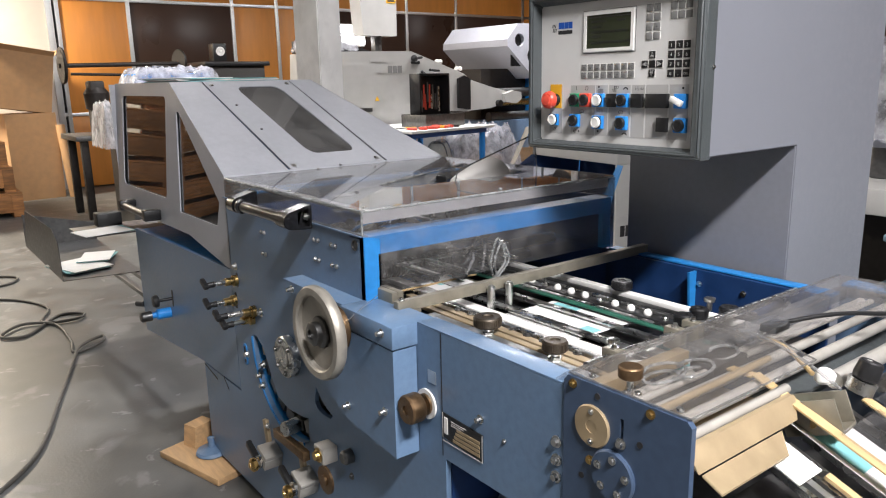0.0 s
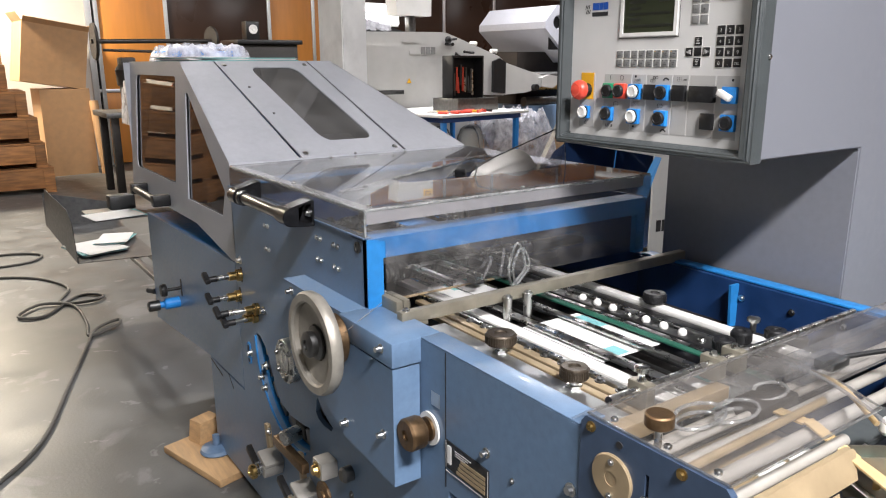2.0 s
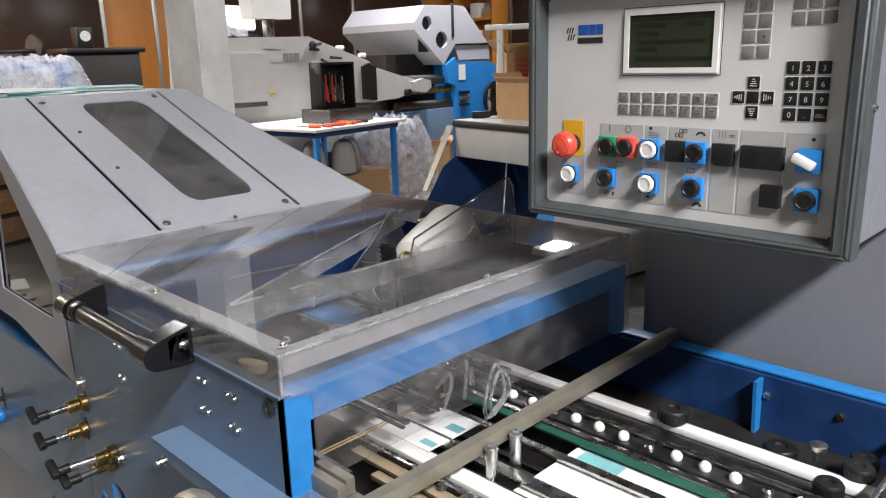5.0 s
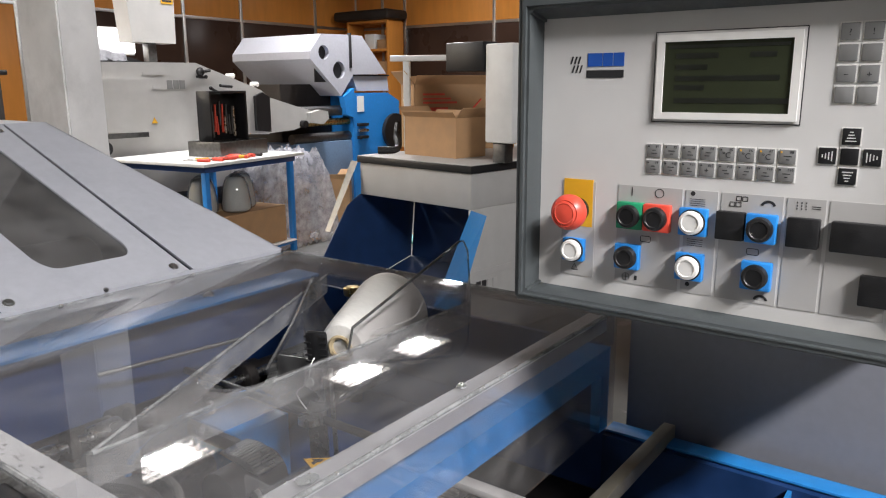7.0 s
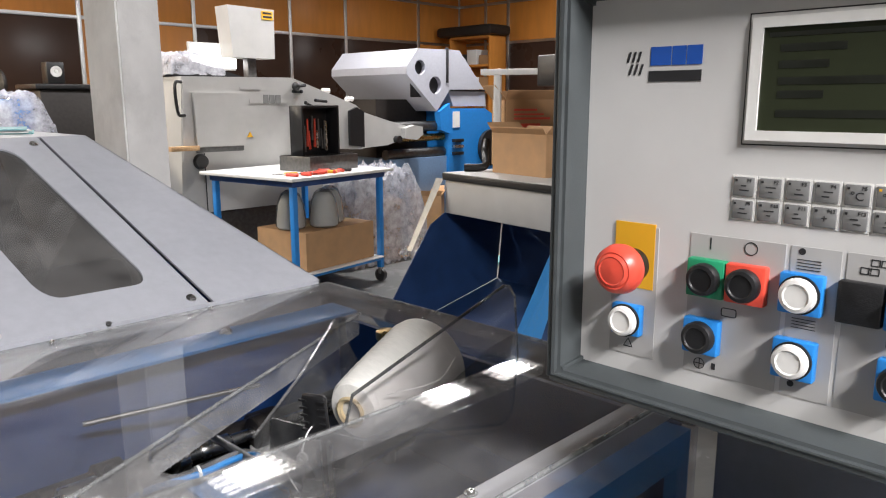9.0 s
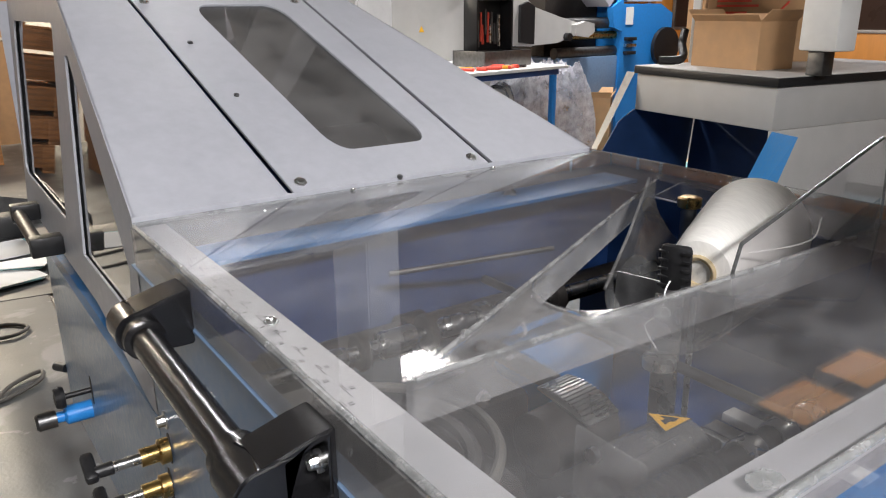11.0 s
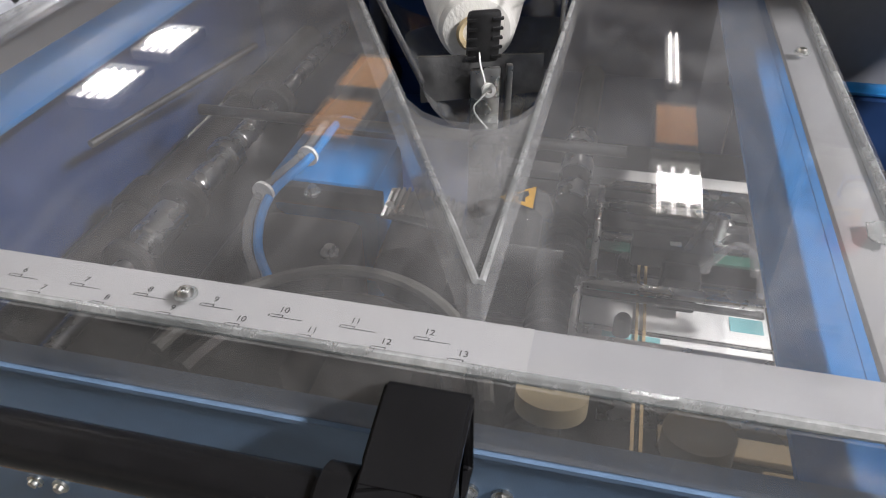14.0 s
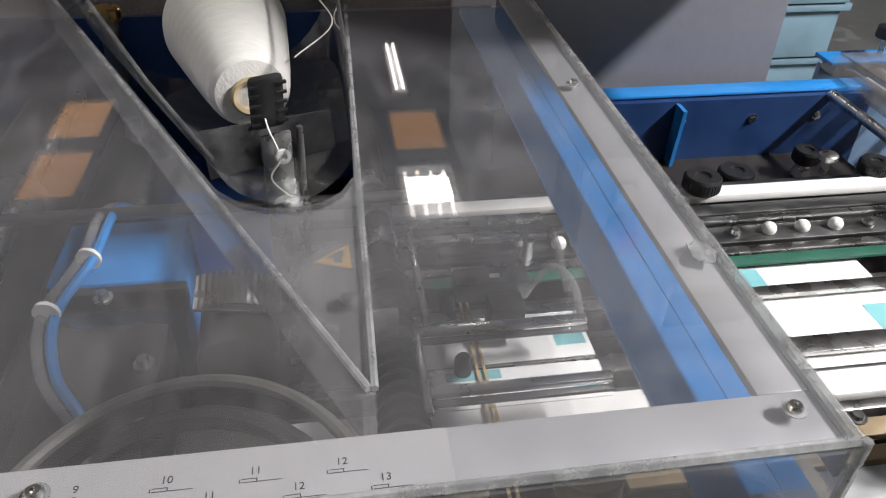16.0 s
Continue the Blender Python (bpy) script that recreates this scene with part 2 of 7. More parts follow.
WOOD = mat("pallet_wood", (0.36, 0.165, 0.06), 0.7, 0.0, 0.35, 6, 0.3, 60, stain=(0.20, 0.10, 0.05), stain_scale=4, stain_amt=0.5, stretch=(1, 8, 8), rand=0.25)
WOODLT = mat("pale_wood", (0.48, 0.30, 0.15), 0.65, 0.0, 0.2, 8, 0.2, 80, stretch=(8, 1, 8))
ORANGE = mat("orange_wall_panel", (0.60, 0.24, 0.045), 0.45, 0.0, 0.08, 2, 0.02, 60, stretch=(6, 6, 1))
DARKGLASS = mat("dark_window_glass", (0.05, 0.028, 0.02), 0.3, 0.0, 0.2, 1.5, spec=0.2)
# plaster darkened so the unseen walls bounce less light
WALLDK = mat("darkened_plaster", (0.17, 0.163, 0.15), 0.85, 0.0, 0.08, 2, 0.2, 60, stain=(0.2, 0.18, 0.16), stain_scale=1.2, stain_amt=0.4)
CONCRETE = mat("pillar_concrete", (0.76, 0.75, 0.735), 0.85, 0.0, 0.12, 6, 0.6, 40, stain=(0.45, 0.44, 0.42), stain_scale=5, stain_amt=0.5)
PLASTER = mat("white_plaster", (0.52, 0.50, 0.47), 0.85, 0.0, 0.08, 2, 0.2, 60, stain=(0.5, 0.46, 0.4), stain_scale=1.2, stain_amt=0.4)
CEILM = mat("ceiling_tile", (0.28, 0.265, 0.24), 0.9, 0.0, 0.06, 3, 0.2, 90)
PAPER = mat("white_paper", (0.78, 0.78, 0.76), 0.7, 0.0, 0.03, 20)
TEAL = mat("teal_print", (0.20, 0.47, 0.49), 0.55, 0.0, 0.12, 25)
TEALBOX = mat("teal_crate", (0.13, 0.21, 0.26), 0.6, 0.0, 0.12, 12)
GREENBELT = mat("green_belt", (0.012, 0.085, 0.055), 0.6, 0.0, 0.15, 30)
BELT = mat("tan_belt", (0.47, 0.34, 0.17), 0.6, 0.0, 0.12, 30)
YARN = mat("white_yarn", (0.76, 0.745, 0.70), 0.75, 0.0, 0.06, 60, 0.45, 260, stretch=(9, 1, 1))
CARDTUBE = mat("cone_tube", (0.50, 0.40, 0.24), 0.7, 0.0, 0.1, 40)
IRON = mat("black_iron", (0.03, 0.026, 0.024), 0.5, 0.4, 0.25, 30)
MESHM = mat("perforated_steel", (0.5, 0.5, 0.49), 0.3, 1.0, 0.1, 40)
CABLE = mat("cable_grey", (0.09, 0.085, 0.075), 0.6, 0.0, 0.15, 30)
ACRYL = clear("clear_acrylic", (0.945, 0.945, 0.945), 0.035, 1.15, 0.02, (0.8, 0.8, 0.82), dscale=3.5, smear=0.03)
STRIPM = clear("frosted_acrylic_strip", (0.80, 0.80, 0.81), 0.13, 1.0, 0.08, (0.8, 0.8, 0.8), dscale=9)
ACRYLT = clear("thin_clear_acrylic", (0.92, 0.915, 0.92), 0.022, 1.0, 0.02, (0.8, 0.78, 0.76), dscale=6, smear=0.05)
ACRYLU = clear("clean_clear_acrylic", (0.93, 0.925, 0.925), 0.035, 0.9, 0.02, (0.8, 0.75, 0.70), dscale=9, smear=0.02)
ACRYLDK = clear("acrylic_cut_edge", (0.20, 0.21, 0.22), 0.06, 1.0, 0.2, dscale=20)
CRADLE = clear("grey_clear_plastic", (0.70, 0.71, 0.71), 0.05, 1.3, 0.05, dscale=8)
ACRYLE = clear("acrylic_edge", (0.62, 0.65, 0.65), 0.22, 1.0, 0.12, dscale=20)
FROST = clear("dusty_acrylic", (0.72, 0.715, 0.72), 0.12, 1.0, 0.06, dscale=10)
SMOKESIDE = clear("glossy_smoked_acrylic", (0.40, 0.38, 0.37), 0.02, 3.6, 0.02, dscale=9)
SMOKE = clear("smoked_acrylic", (0.62, 0.60, 0.59), 0.07, 1.6, 0.03, dscale=9)
FILM = clear("plastic_film", (0.86, 0.87, 0.90), 0.36, 2.0, 0.12, (0.8, 0.8, 0.84), 9, 1.0, 11)


def floor_material():
    m = mat("painted_concrete_floor", (0.11, 0.113, 0.112), 0.42, 0.0, 0.22, 5.0, 0.25, 90, stain=(0.165, 0.165, 0.16), stain_scale=1.3, stain_amt=0.8)
    nt = m.node_tree
    b = nt.nodes["Principled BSDF"]
    tc = nt.nodes.new("ShaderNodeTexCoord")
    for scale, lo, hi, amount, color in ((0.8, 0.50, 0.60, 0.6, (0.085, 0.088, 0.086, 1)), (2.8, 0.60, 0.64, 0.5, (0.24, 0.24, 0.245, 1)), (8.0, 0.655, 0.68, 0.55, (0.28, 0.28, 0.28, 1))):
        old = b.inputs["Base Color"].links[0].from_socket
        n = nt.nodes.new("ShaderNodeTexNoise")
        n.inputs["Scale"].default_value, n.inputs["Detail"].default_value = scale, 6
        n.inputs["Distortion"].default_value = 0.6
        nt.links.new(tc.outputs["Object"], n.inputs["Vector"])
        r = nt.nodes.new("ShaderNodeMapRange")
        r.inputs["From Min"].default_value, r.inputs["From Max"].default_value, r.inputs["To Max"].default_value = lo, hi, amount
        nt.links.new(n.outputs["Fac"], r.inputs["Value"])
        mx = nt.nodes.new("ShaderNodeMix")
        mx.data_type = "RGBA"
        nt.links.new(r.outputs[0], mx.inputs["Factor"])
        nt.links.new(old, mx.inputs["A"])
        mx.inputs["B"].default_value = color
        nt.links.new(mx.outputs["Result"], b.inputs["Base Color"])
    return m


FLOORM = floor_material()


# ---- mesh helpers ----
from mathutils.geometry import delaunay_2d_cdt


def begin():
    return bmesh.new()


def box(bm, x0, x1, y0, y1, z0, z1, bev=0.0, m=None):
    made = bmesh.ops.create_cube(bm, size=1.0)["verts"]
    bmesh.ops.scale(bm, vec=(abs(x1 - x0), abs(y1 - y0), abs(z1 - z0)), verts=made)
    bmesh.ops.translate(bm, vec=((x0 + x1) / 2, (y0 + y1) / 2, (z0 + z1) / 2), verts=made)
    if bev:
        edges = list({e for v in made for e in v.link_edges})
        r = bmesh.ops.bevel(bm, geom=edges, offset=bev, segments=2, affect="EDGES", profile=0.5)
        made = list({v for f in r["faces"] for v in f.verts} | {v for v in made if v.is_valid})
    if m is not None:
        bmesh.ops.transform(bm, matrix=m, verts=made)
    return bm


def cyl(bm, p0, p1, r0, r1=None, seg=24, cap=True):
    p0, p1 = Vector(p0), Vector(p1)
    d = p1 - p0
    m = Matrix.Translation((p0 + p1) / 2) @ d.to_track_quat("Z", "Y").to_matrix().to_4x4()
    bmesh.ops.create_cone(bm, cap_ends=cap, segments=seg, radius1=r0, radius2=r0 if r1 is None else r1, depth=d.length, matrix=m)
    return bm


def lathe(bm, profile, p0, axis, seg=40):
    """Turn (radius, height) rows about an axis from p0."""
    m = Matrix.Translation(p0) @ Vector(axis).to_track_quat("Z", "Y").to_matrix().to_4x4()
    rings = []
    for r, h in profile:
        rings.append([bm.verts.new(m @ Vector((r * math.cos(2 * math.pi * k / seg), r * math.sin(2 * math.pi * k / seg), h))) for k in range(seg)])
    for a, b in zip(rings, rings[1:]):
        for k in range(seg):
            bm.faces.new((a[k], a[(k + 1) % seg], b[(k + 1) % seg], b[k]))
    for ring, flip in ((rings[0], True), (rings[-1], False)):
        bm.faces.new(ring[::-1] if flip else ring)
    return bm


AX = {"x": lambda u, v, w: (w, u, v), "y": lambda u, v, w: (u, w, v), "z": lambda u, v, w: (u, v, w)}


def inside(p, loop):
    hit = False
    for (x0, y0), (x1, y1) in zip(loop, loop[1:] + loop[:1]):
        if (y0 > p[1]) != (y1 > p[1]) and p[0] < (x1 - x0) * (p[1] - y0) / (y1 - y0) + x0:
            hit = not hit
    return hit


def fill(outer, holes=()):
    """Triangles over an outline with holes: the points, and the triples of their numbers."""
    loops = [list(outer), *[list(h) for h in holes]]
    flat = [p for lp in loops for p in lp]
    edges, start = [], 0
    for lp in loops:
        edges += [(start + k, start + (k + 1) % len(lp)) for k in range(len(lp))]
        start += len(lp)
    verts, _, faces, *_ = delaunay_2d_cdt([Vector(p) for p in flat], edges, [], 1, 1e-7)
    keep = []
    for f in faces:
        c = (sum(verts[k].x for k in f) / len(f), sum(verts[k].y for k in f) / len(f))
        if inside(c, loops[0]) and not any(inside(c, h) for h in loops[1:]):
            keep.append(tuple(f))
    return [(v.x, v.y) for v in verts], keep, edges


def plate(bm, axis, outer, a, b, holes=()):
    """A flat plate between a and b along the axis, from an outline and holes in the other two coordinates."""
    pts, tri, edges = fill(outer, holes)
    lo = [bm.verts.new(AX[axis](u, v, a)) for u, v in pts]
    hi = [bm.verts.new(AX[axis](u, v, b)) for u, v in pts]
    for t in tri:
        bm.faces.new([lo[k] for k in t])
        bm.faces.new([hi[k] for k in t[::-1]])
    for i, j in edges:
        bm.faces.new((lo[i], lo[j], hi[j], hi[i]))
    bmesh.ops.recalc_face_normals(bm, faces=bm.faces)
    return bm


def slab(bm, quad, n):
    """A slab from four corners and a thickness vector."""
    n = Vector(n)
    lo = [bm.verts.new(Vector(p)) for p in quad]
    hi = [bm.verts.new(Vector(p) + n) for p in quad]
    bm.faces.new(lo), bm.faces.new(hi[::-1])
    k = len(quad)
    for i in range(k):
        bm.faces.new((lo[i], lo[(i + 1) % k], hi[(i + 1) % k], hi[i]))
    bmesh.ops.recalc_face_normals(bm, faces=bm.faces)
    return bm


def tube(bm, pts, r, seg=8, smooth=6):
    """A round bar along points, rounded between them."""
    P = [Vector(p) for p in pts]
    path = []
    if len(P) > 2 and smooth:
        ext = [2 * P[0] - P[1], *P, 2 * P[-1] - P[-2]]
        for i in range(1, len(ext) - 2):
            a, b, c, d = ext[i - 1:i + 3]
            for k in range(smooth):
                t = k / smooth
                path.append(0.5 * (2 * b + (c - a) * t + (2 * a - 5 * b + 4 * c - d) * t * t + (3 * b - a - 3 * c + d) * t ** 3))
        path.append(P[-1])
    else:
        path = P
    rings = []
    for i, p in enumerate(path):
        d = (path[min(i + 1, len(path) - 1)] - path[max(i - 1, 0)]).normalized()
        u = d.cross(Vector((0.13, 0.31, 0.94))).normalized()
        v = d.cross(u)
        rings.append([bm.verts.new(p + r * (u * math.cos(2 * math.pi * k / seg) + v * math.sin(2 * math.pi * k / seg))) for k in range(seg)])
    for a, b in zip(rings, rings[1:]):
        for k in range(seg):
            bm.faces.new((a[k], a[(k + 1) % seg], b[(k + 1) % seg], b[k]))
    bm.faces.new(rings[0][::-1]), bm.faces.new(rings[-1])
    return bm


def part(name, bm, material, parent=None, label="", sharp=35):
    me = bpy.data.meshes.new(name)
    bm.normal_update()
    for f in bm.faces:
        f.smooth = True
    for e in bm.edges:
        if len(e.link_faces) != 2 or e.calc_face_angle(3.2) > radians(sharp):
            e.smooth = False
    bm.to_mesh(me)
    bm.free()
    me.materials.append(material)
    ob = new(name, me)
    if parent is not None:
        ob.parent = parent
        ob.matrix_parent_inverse = parent.matrix_world.inverted()
    if label:
        ob["label"] = label
    return ob


def thing(name, label, category, at=(0, 0, 0), group="", kind=""):
    e = new(name)
    e.location = at
    bpy.context.view_layer.update()
    return tagged(e, label, category, group, kind)


def text_mesh(name, s, size, m, material, parent, depth=0.0004):
    cu = bpy.data.curves.new(name, "FONT")
    cu.body, cu.size, cu.extrude, cu.align_x, cu.align_y = s, size, depth, "CENTER", "CENTER"
    tmp = bpy.data.objects.new(name, cu)
    scene.collection.objects.link(tmp)
    dg = bpy.context.evaluated_depsgraph_get()
    me = bpy.data.meshes.new_from_object(tmp.evaluated_get(dg))
    bpy.data.objects.remove(tmp)
    me.materials.clear()
    me.materials.append(material)
    ob = new(name, me)
    ob.matrix_world = m
    if parent is not None:
        ob.parent = parent
        ob.matrix_parent_inverse = parent.matrix_world.inverted()
    return ob


def arc(cx, cy, r, a0, a1, n=16):
    return [(cx + r * math.cos(radians(a0 + (a1 - a0) * k / n)), cy + r * math.sin(radians(a0 + (a1 - a0) * k / n))) for k in range(n + 1)]


def circle(cx, cy, r, n=20):
    return arc(cx, cy, r, 0, 360, n)[:-1]


def rounded(u0, u1, v0, v1, r, n=5):
    return arc(u1 - r, v1 - r, r, 0, 90, n) + arc(u0 + r, v1 - r, r, 90, 180, n) + arc(u0 + r, v0 + r, r, 180, 270, n) + arc(u1 - r, v0 + r, r, 270, 360, n)

# ---- the room ----
XW, XE, YS, YN = -5.0, 10.2, -6.5, 9.2
tagged(part("floor", box(begin(), XW - 0.2, XE + 0.2, YS - 0.2, YN + 0.2, -0.15, 0.0), FLOORM), "worn grey painted concrete workshop floor with pale scuffs", "floor", kind="structure")
tagged(part("ceiling", box(begin(), XW - 0.2, XE + 0.2, YS - 0.2, YN + 0.2, CEIL, CEIL + 0.15), CEILM), "pale workshop ceiling with lamp boxes", "ceiling", kind="structure")
tagged(part("wall_south", box(begin(), XW - 0.2, XE + 0.2, YS - 0.2, YS, 0, CEIL), WALLDK), "plain unseen plastered workshop wall, darkened to cut bounced light", "wall", kind="structure")
tagged(part("wall_west", box(begin(), XW - 0.2, XW, YS, YN, 0, CEIL), WALLDK), "plain unseen plastered workshop wall, darkened to cut bounced light", "wall", kind="structure")


def partition(name, along, at, lo, hi, panes, stiles):
    """A panelled office partition: orange panels in grey aluminium frames over and beside dark windows."""
    wall = thing(name, "orange panelled office partition in grey aluminium framing with dark windows", "wall", kind="structure")
    def bar(a0, a1, z0, z1, d0, d1, nm, m, lab=""):
        b = begin()
        if along == "x":
            box(b, a0, a1, at + d0, at + d1, z0, z1, 0.002)
        else:
            box(b, at + d0, at + d1, a0, a1, z0, z1, 0.002)
        return part(nm, b, m, wall, lab)
    zr = [0.0, 0.95, 2.38, 3.05, CEIL]
    for a0, a1 in zip(stiles, stiles[1:]):
        for k, (z0, z1) in enumerate(zip(zr, zr[1:])):
            dark = k == 1 and any(p0 <= (a0 + a1) / 2 <= p1 for p0, p1 in panes)
            bar(a0 + 0.02, a1 - 0.02, z0 + 0.02, z1 - 0.02, 0.0, 0.05, "window_pane" if dark else "panel", DARKGLASS if dark else ORANGE)
    for s in stiles:
        bar(s - 0.025, s + 0.025, 0, CEIL, -0.02, 0.07, "stile", ALU)
    for z in (0.95, 2.38, 3.05):
        bar(lo, hi, z - 0.022, z + 0.022, -0.016, 0.066, "rail", ALU)
    return wall


partition("wall_north", "x", YN, 1.15, XE, [(2.1, 3.5), (5.0, 6.5), (6.6, 7.5), (7.6, 9.1)], [1.25, 2.10, 3.52, 4.20, 5.00, 6.53, 7.57, 9.16, XE])
partition("wall_east", "y", XE, YS, YN, [(6.2, 8.0), (3.0, 6.2)], [YS, -3.0, 0.0, 2.0, 4.0, 6.2, 8.04, 8.55, YN])
tagged(part("wall_north_plain", box(begin(), XW, 1.15, YN, YN + 0.2, 0, CEIL), PLASTER), "white plastered wall beside the office partition", "wall", kind="structure")
b = begin()
box(b, 1.12, 1.2, YN - 0.02, YN + 0.05, 0, CEIL, 0.004)
tagged(part("trim", b, ALU), "grey metal post where plaster meets partition", "post", kind="structure")


def pillar():
    b = begin()
    plate(b, "z", [(0.812, 1.655), (0.955, 1.705), (0.965, 1.93), (0.82, 1.90)], 0, CEIL)
    bmesh.ops.bevel(b, geom=[e for e in b.edges if abs(e.verts[0].co.z - e.verts[1].co.z) > 1], offset=0.006, segments=2, affect="EDGES")
    return tagged(part("pillar", b, CONCRETE), "rough grey painted concrete pillar", "pillar", kind="structure")


pillar()


# ---- ceiling lamps ----
TUBEGLOW = glow("fluorescent_tube", (1.0, 0.96, 0.94), 5.5)
AMBER = glow("amber_diffuser", (0.85, 0.42, 0.16), 1.1)


def ceiling_light(lit=True):
    e = thing("ceiling_light", "white louvred ceiling lamp box with bright fluorescent tubes" if lit else "ceiling lamp box with dim amber diffuser", "ceiling lamp", group="ceiling lamps")
    b = begin()
    box(b, -0.33, 0.33, -0.2, 0.2, 0.06, 0.1, 0.004)
    for s in (-1, 1):
        box(b, -0.33, 0.33, s * 0.2 - 0.006, s * 0.2 + 0.006, 0.0, 0.1)
        box(b, s * 0.33 - 0.006, s * 0.33 + 0.006, -0.2, 0.2, 0.0, 0.1)
    part("housing", b, WHITEP, e)
    if lit:
        for k in range(4):
            y = -0.14 + 0.28 * k / 3
            part("tube", cyl(begin(), (-0.29, y, 0.035), (0.29, y, 0.035), 0.014, seg=10), TUBEGLOW, e)
    else:
        part("diffuser", box(begin(), -0.31, 0.31, -0.18, 0.18, 0.02, 0.03), AMBER, e)
    return e


lit = ceiling_light(True)
dim = ceiling_light(False)
# the added fill lamps get a box too
for k, (lx, ly, lp) in enumerate(LAMPS):
    if k == 0:
        lit.location = (lx, ly, CEIL - 0.1)
    else:
        copy_thing(lit, pose(lx, ly, CEIL - 0.1))
dim.location = (4.61, 2.20, CEIL - 0.1)
copy_thing(dim, pose(5.47, 2.22, CEIL - 0.1))
copy_thing(dim, pose(5.02, -0.39, CEIL - 0.1))
strip_lamp = thing("strip_lamp", "long narrow white fluorescent strip lamp on the ceiling", "ceiling lamp")
part("housing", box(begin(), -0.56, 0.56, -0.07, 0.07, 0.05, 0.1, 0.004), WHITEP, strip_lamp)
for k in (-1, 1):
    part("tube", cyl(begin(), (-0.52, 0.03 * k, 0.03), (0.52, 0.03 * k, 0.03), 0.014, seg=10), TUBEGLOW, strip_lamp)
strip_lamp.location = (6.36, -0.345, CEIL - 0.1)

# ---- the folding machine: frame ----
machine = thing("folding_machine", "dark blue painted steel paper folding machine on levelling feet", "machine")


def bolt(p, axis, parent, r=0.006, h=0.006, m=None, name="bolt"):
    a = Vector(axis).normalized()
    p = Vector(p)
    b = begin()
    cyl(b, p - a * 0.001, p + a * 0.002, r * 1.5, seg=14)
    cyl(b, p + a * 0.002, p + a * (0.002 + h), r, r * 0.85, seg=10)
    return part(name, b, m or STEEL, parent)


# near side plate with a crescent slot
cres = arc(0.42, 0.567, 0.228, 2, -116, 24) + [(0.318, 0.43), (0.345, 0.424), (0.432, 0.415), (0.50, 0.428), (0.530, 0.468), (0.552, 0.508), (0.577, 0.550), (0.620, 0.576)]
small = [(0.265, 0.538), (0.238, 0.512), (0.21, 0.496), (0.182, 0.487), (0.194, 0.475), (0.235, 0.472), (0.262, 0.478), (0.275, 0.492)]
outline = [(1.10, 0.035), (-0.278, 0.035), (-0.278, 0.565), (-0.588, 0.565), (-0.588, 0.823), (0.0, 0.823), (0.0, 0.966), (0.78, 0.966), (0.78, 0.60), (0.78, 0.352), (1.10, 0.352)]
side = part("side_plate", plate(begin(), "x", outline, 0.0, 0.012, [cres, small]), BLUE, machine)
part("feeder_side_plate", plate(begin(), "x", [(0.783, 0.36), (0.783, 0.745), (1.80, 0.725), (1.80, 0.29), (1.12, 0.355)], 0.0, 0.012), BLUE, machine)
part("feeder_far_plate", plate(begin(), "x", [(0.783, 0.36), (0.783, 0.745), (1.80, 0.725), (1.80, 0.29), (1.12, 0.355)], 0.62, 0.632), BLUE, machine)
# sloping chute between the feeder plates, light on it put into a brighter blue
b = begin()
slab(b, [(0.012, 0.79, 0.741), (0.012, 1.78, 0.721), (0.30, 1.78, 0.735), (0.30, 0.79, 0.755)], (0, 0, -0.004))
part("chute", b, BLUE2, machine)
part("end_plate", box(begin(), 0.012, 0.62, 1.79, 1.80, 0.30, 0.70), BLUE, machine)
# dark inner works behind the slot
b = begin()
box(b, 0.09, 0.10, 0.0, 1.05, 0.05, 0.82)
box(b, 0.012, 0.09, 0.25, 0.30, 0.42, 0.46)
part("inner_plate", b, STEELDK, machine)
for k in range(7):
    a = radians(-8 - 17 * k)
    y, z = 0.42 + 0.192 * math.cos(a), 0.567 + 0.192 * math.sin(a)
    part("roller_segment", box(begin(), -0.02, 0.02, -0.018, 0.018, -0.024, 0.024, 0.004, pose(0.035, y, z, math.degrees(a))), BEIGE if k == 0 else (BLACK if k % 2 else STEELDK), machine)
# blue edge of the slot
b = begin()
ring = arc(0.42, 0.567, 0.230, 0, -108, 22)
for (y0, z0), (y1, z1) in zip(ring, ring[1:]):
    slab(b, [(-0.004, y0, z0), (-0.004, y1, z1), (0.03, y1, z1), (0.03, y0, z0)], (0, (y0 - 0.42) * 0.03, (z0 - 0.567) * 0.03))
part("slot_rim", b, BLUE2, machine)

part("plate_edge", box(begin(), -0.0065, 0.0125, 0.0, 0.78, 0.9662, 0.9690), BLUE, machine, "pale blue top edge of the side plate")
# round cover plate with the bearing flange
fl = part("flange", lathe(begin(), [(0.056, 0), (0.056, 0.020), (0.053, 0.023), (0.033, 0.023), (0.033, 0.018), (0.028, 0.018), (0.028, 0.024), (0.012, 0.024)], (-0.006, 0.385, 0.588), (-1, 0, 0), 40), STEEL, machine, "worn steel bearing flange")
for k in range(6):
    a = math.pi / 3 * k + 0.3
    bolt((-0.029, 0.385 + 0.044 * math.cos(a), 0.588 + 0.044 * math.sin(a)), (-1, 0, 0), machine, 0.005, 0.004, STEELDK)

# housing with its lid and the sill
hous = [(-0.19, 0.548), (-0.19, 0.776), (0.008, 0.776), (0.15, 0.776), (0.16, 0.66), (0.135, 0.626), (0.01, 0.566)]
part("housing", plate(begin(), "x", hous, -0.058, -0.002), BLUE, machine)
b = begin()
box(b, -0.06, 0.046, -0.192, 0.01, 0.779, 0.826, 0.003)
part("housing_lid", b, BLUE, machine)
b = begin()
box(b, -0.052, 0.0, 0.012, 0.30, 0.821, 0.825)
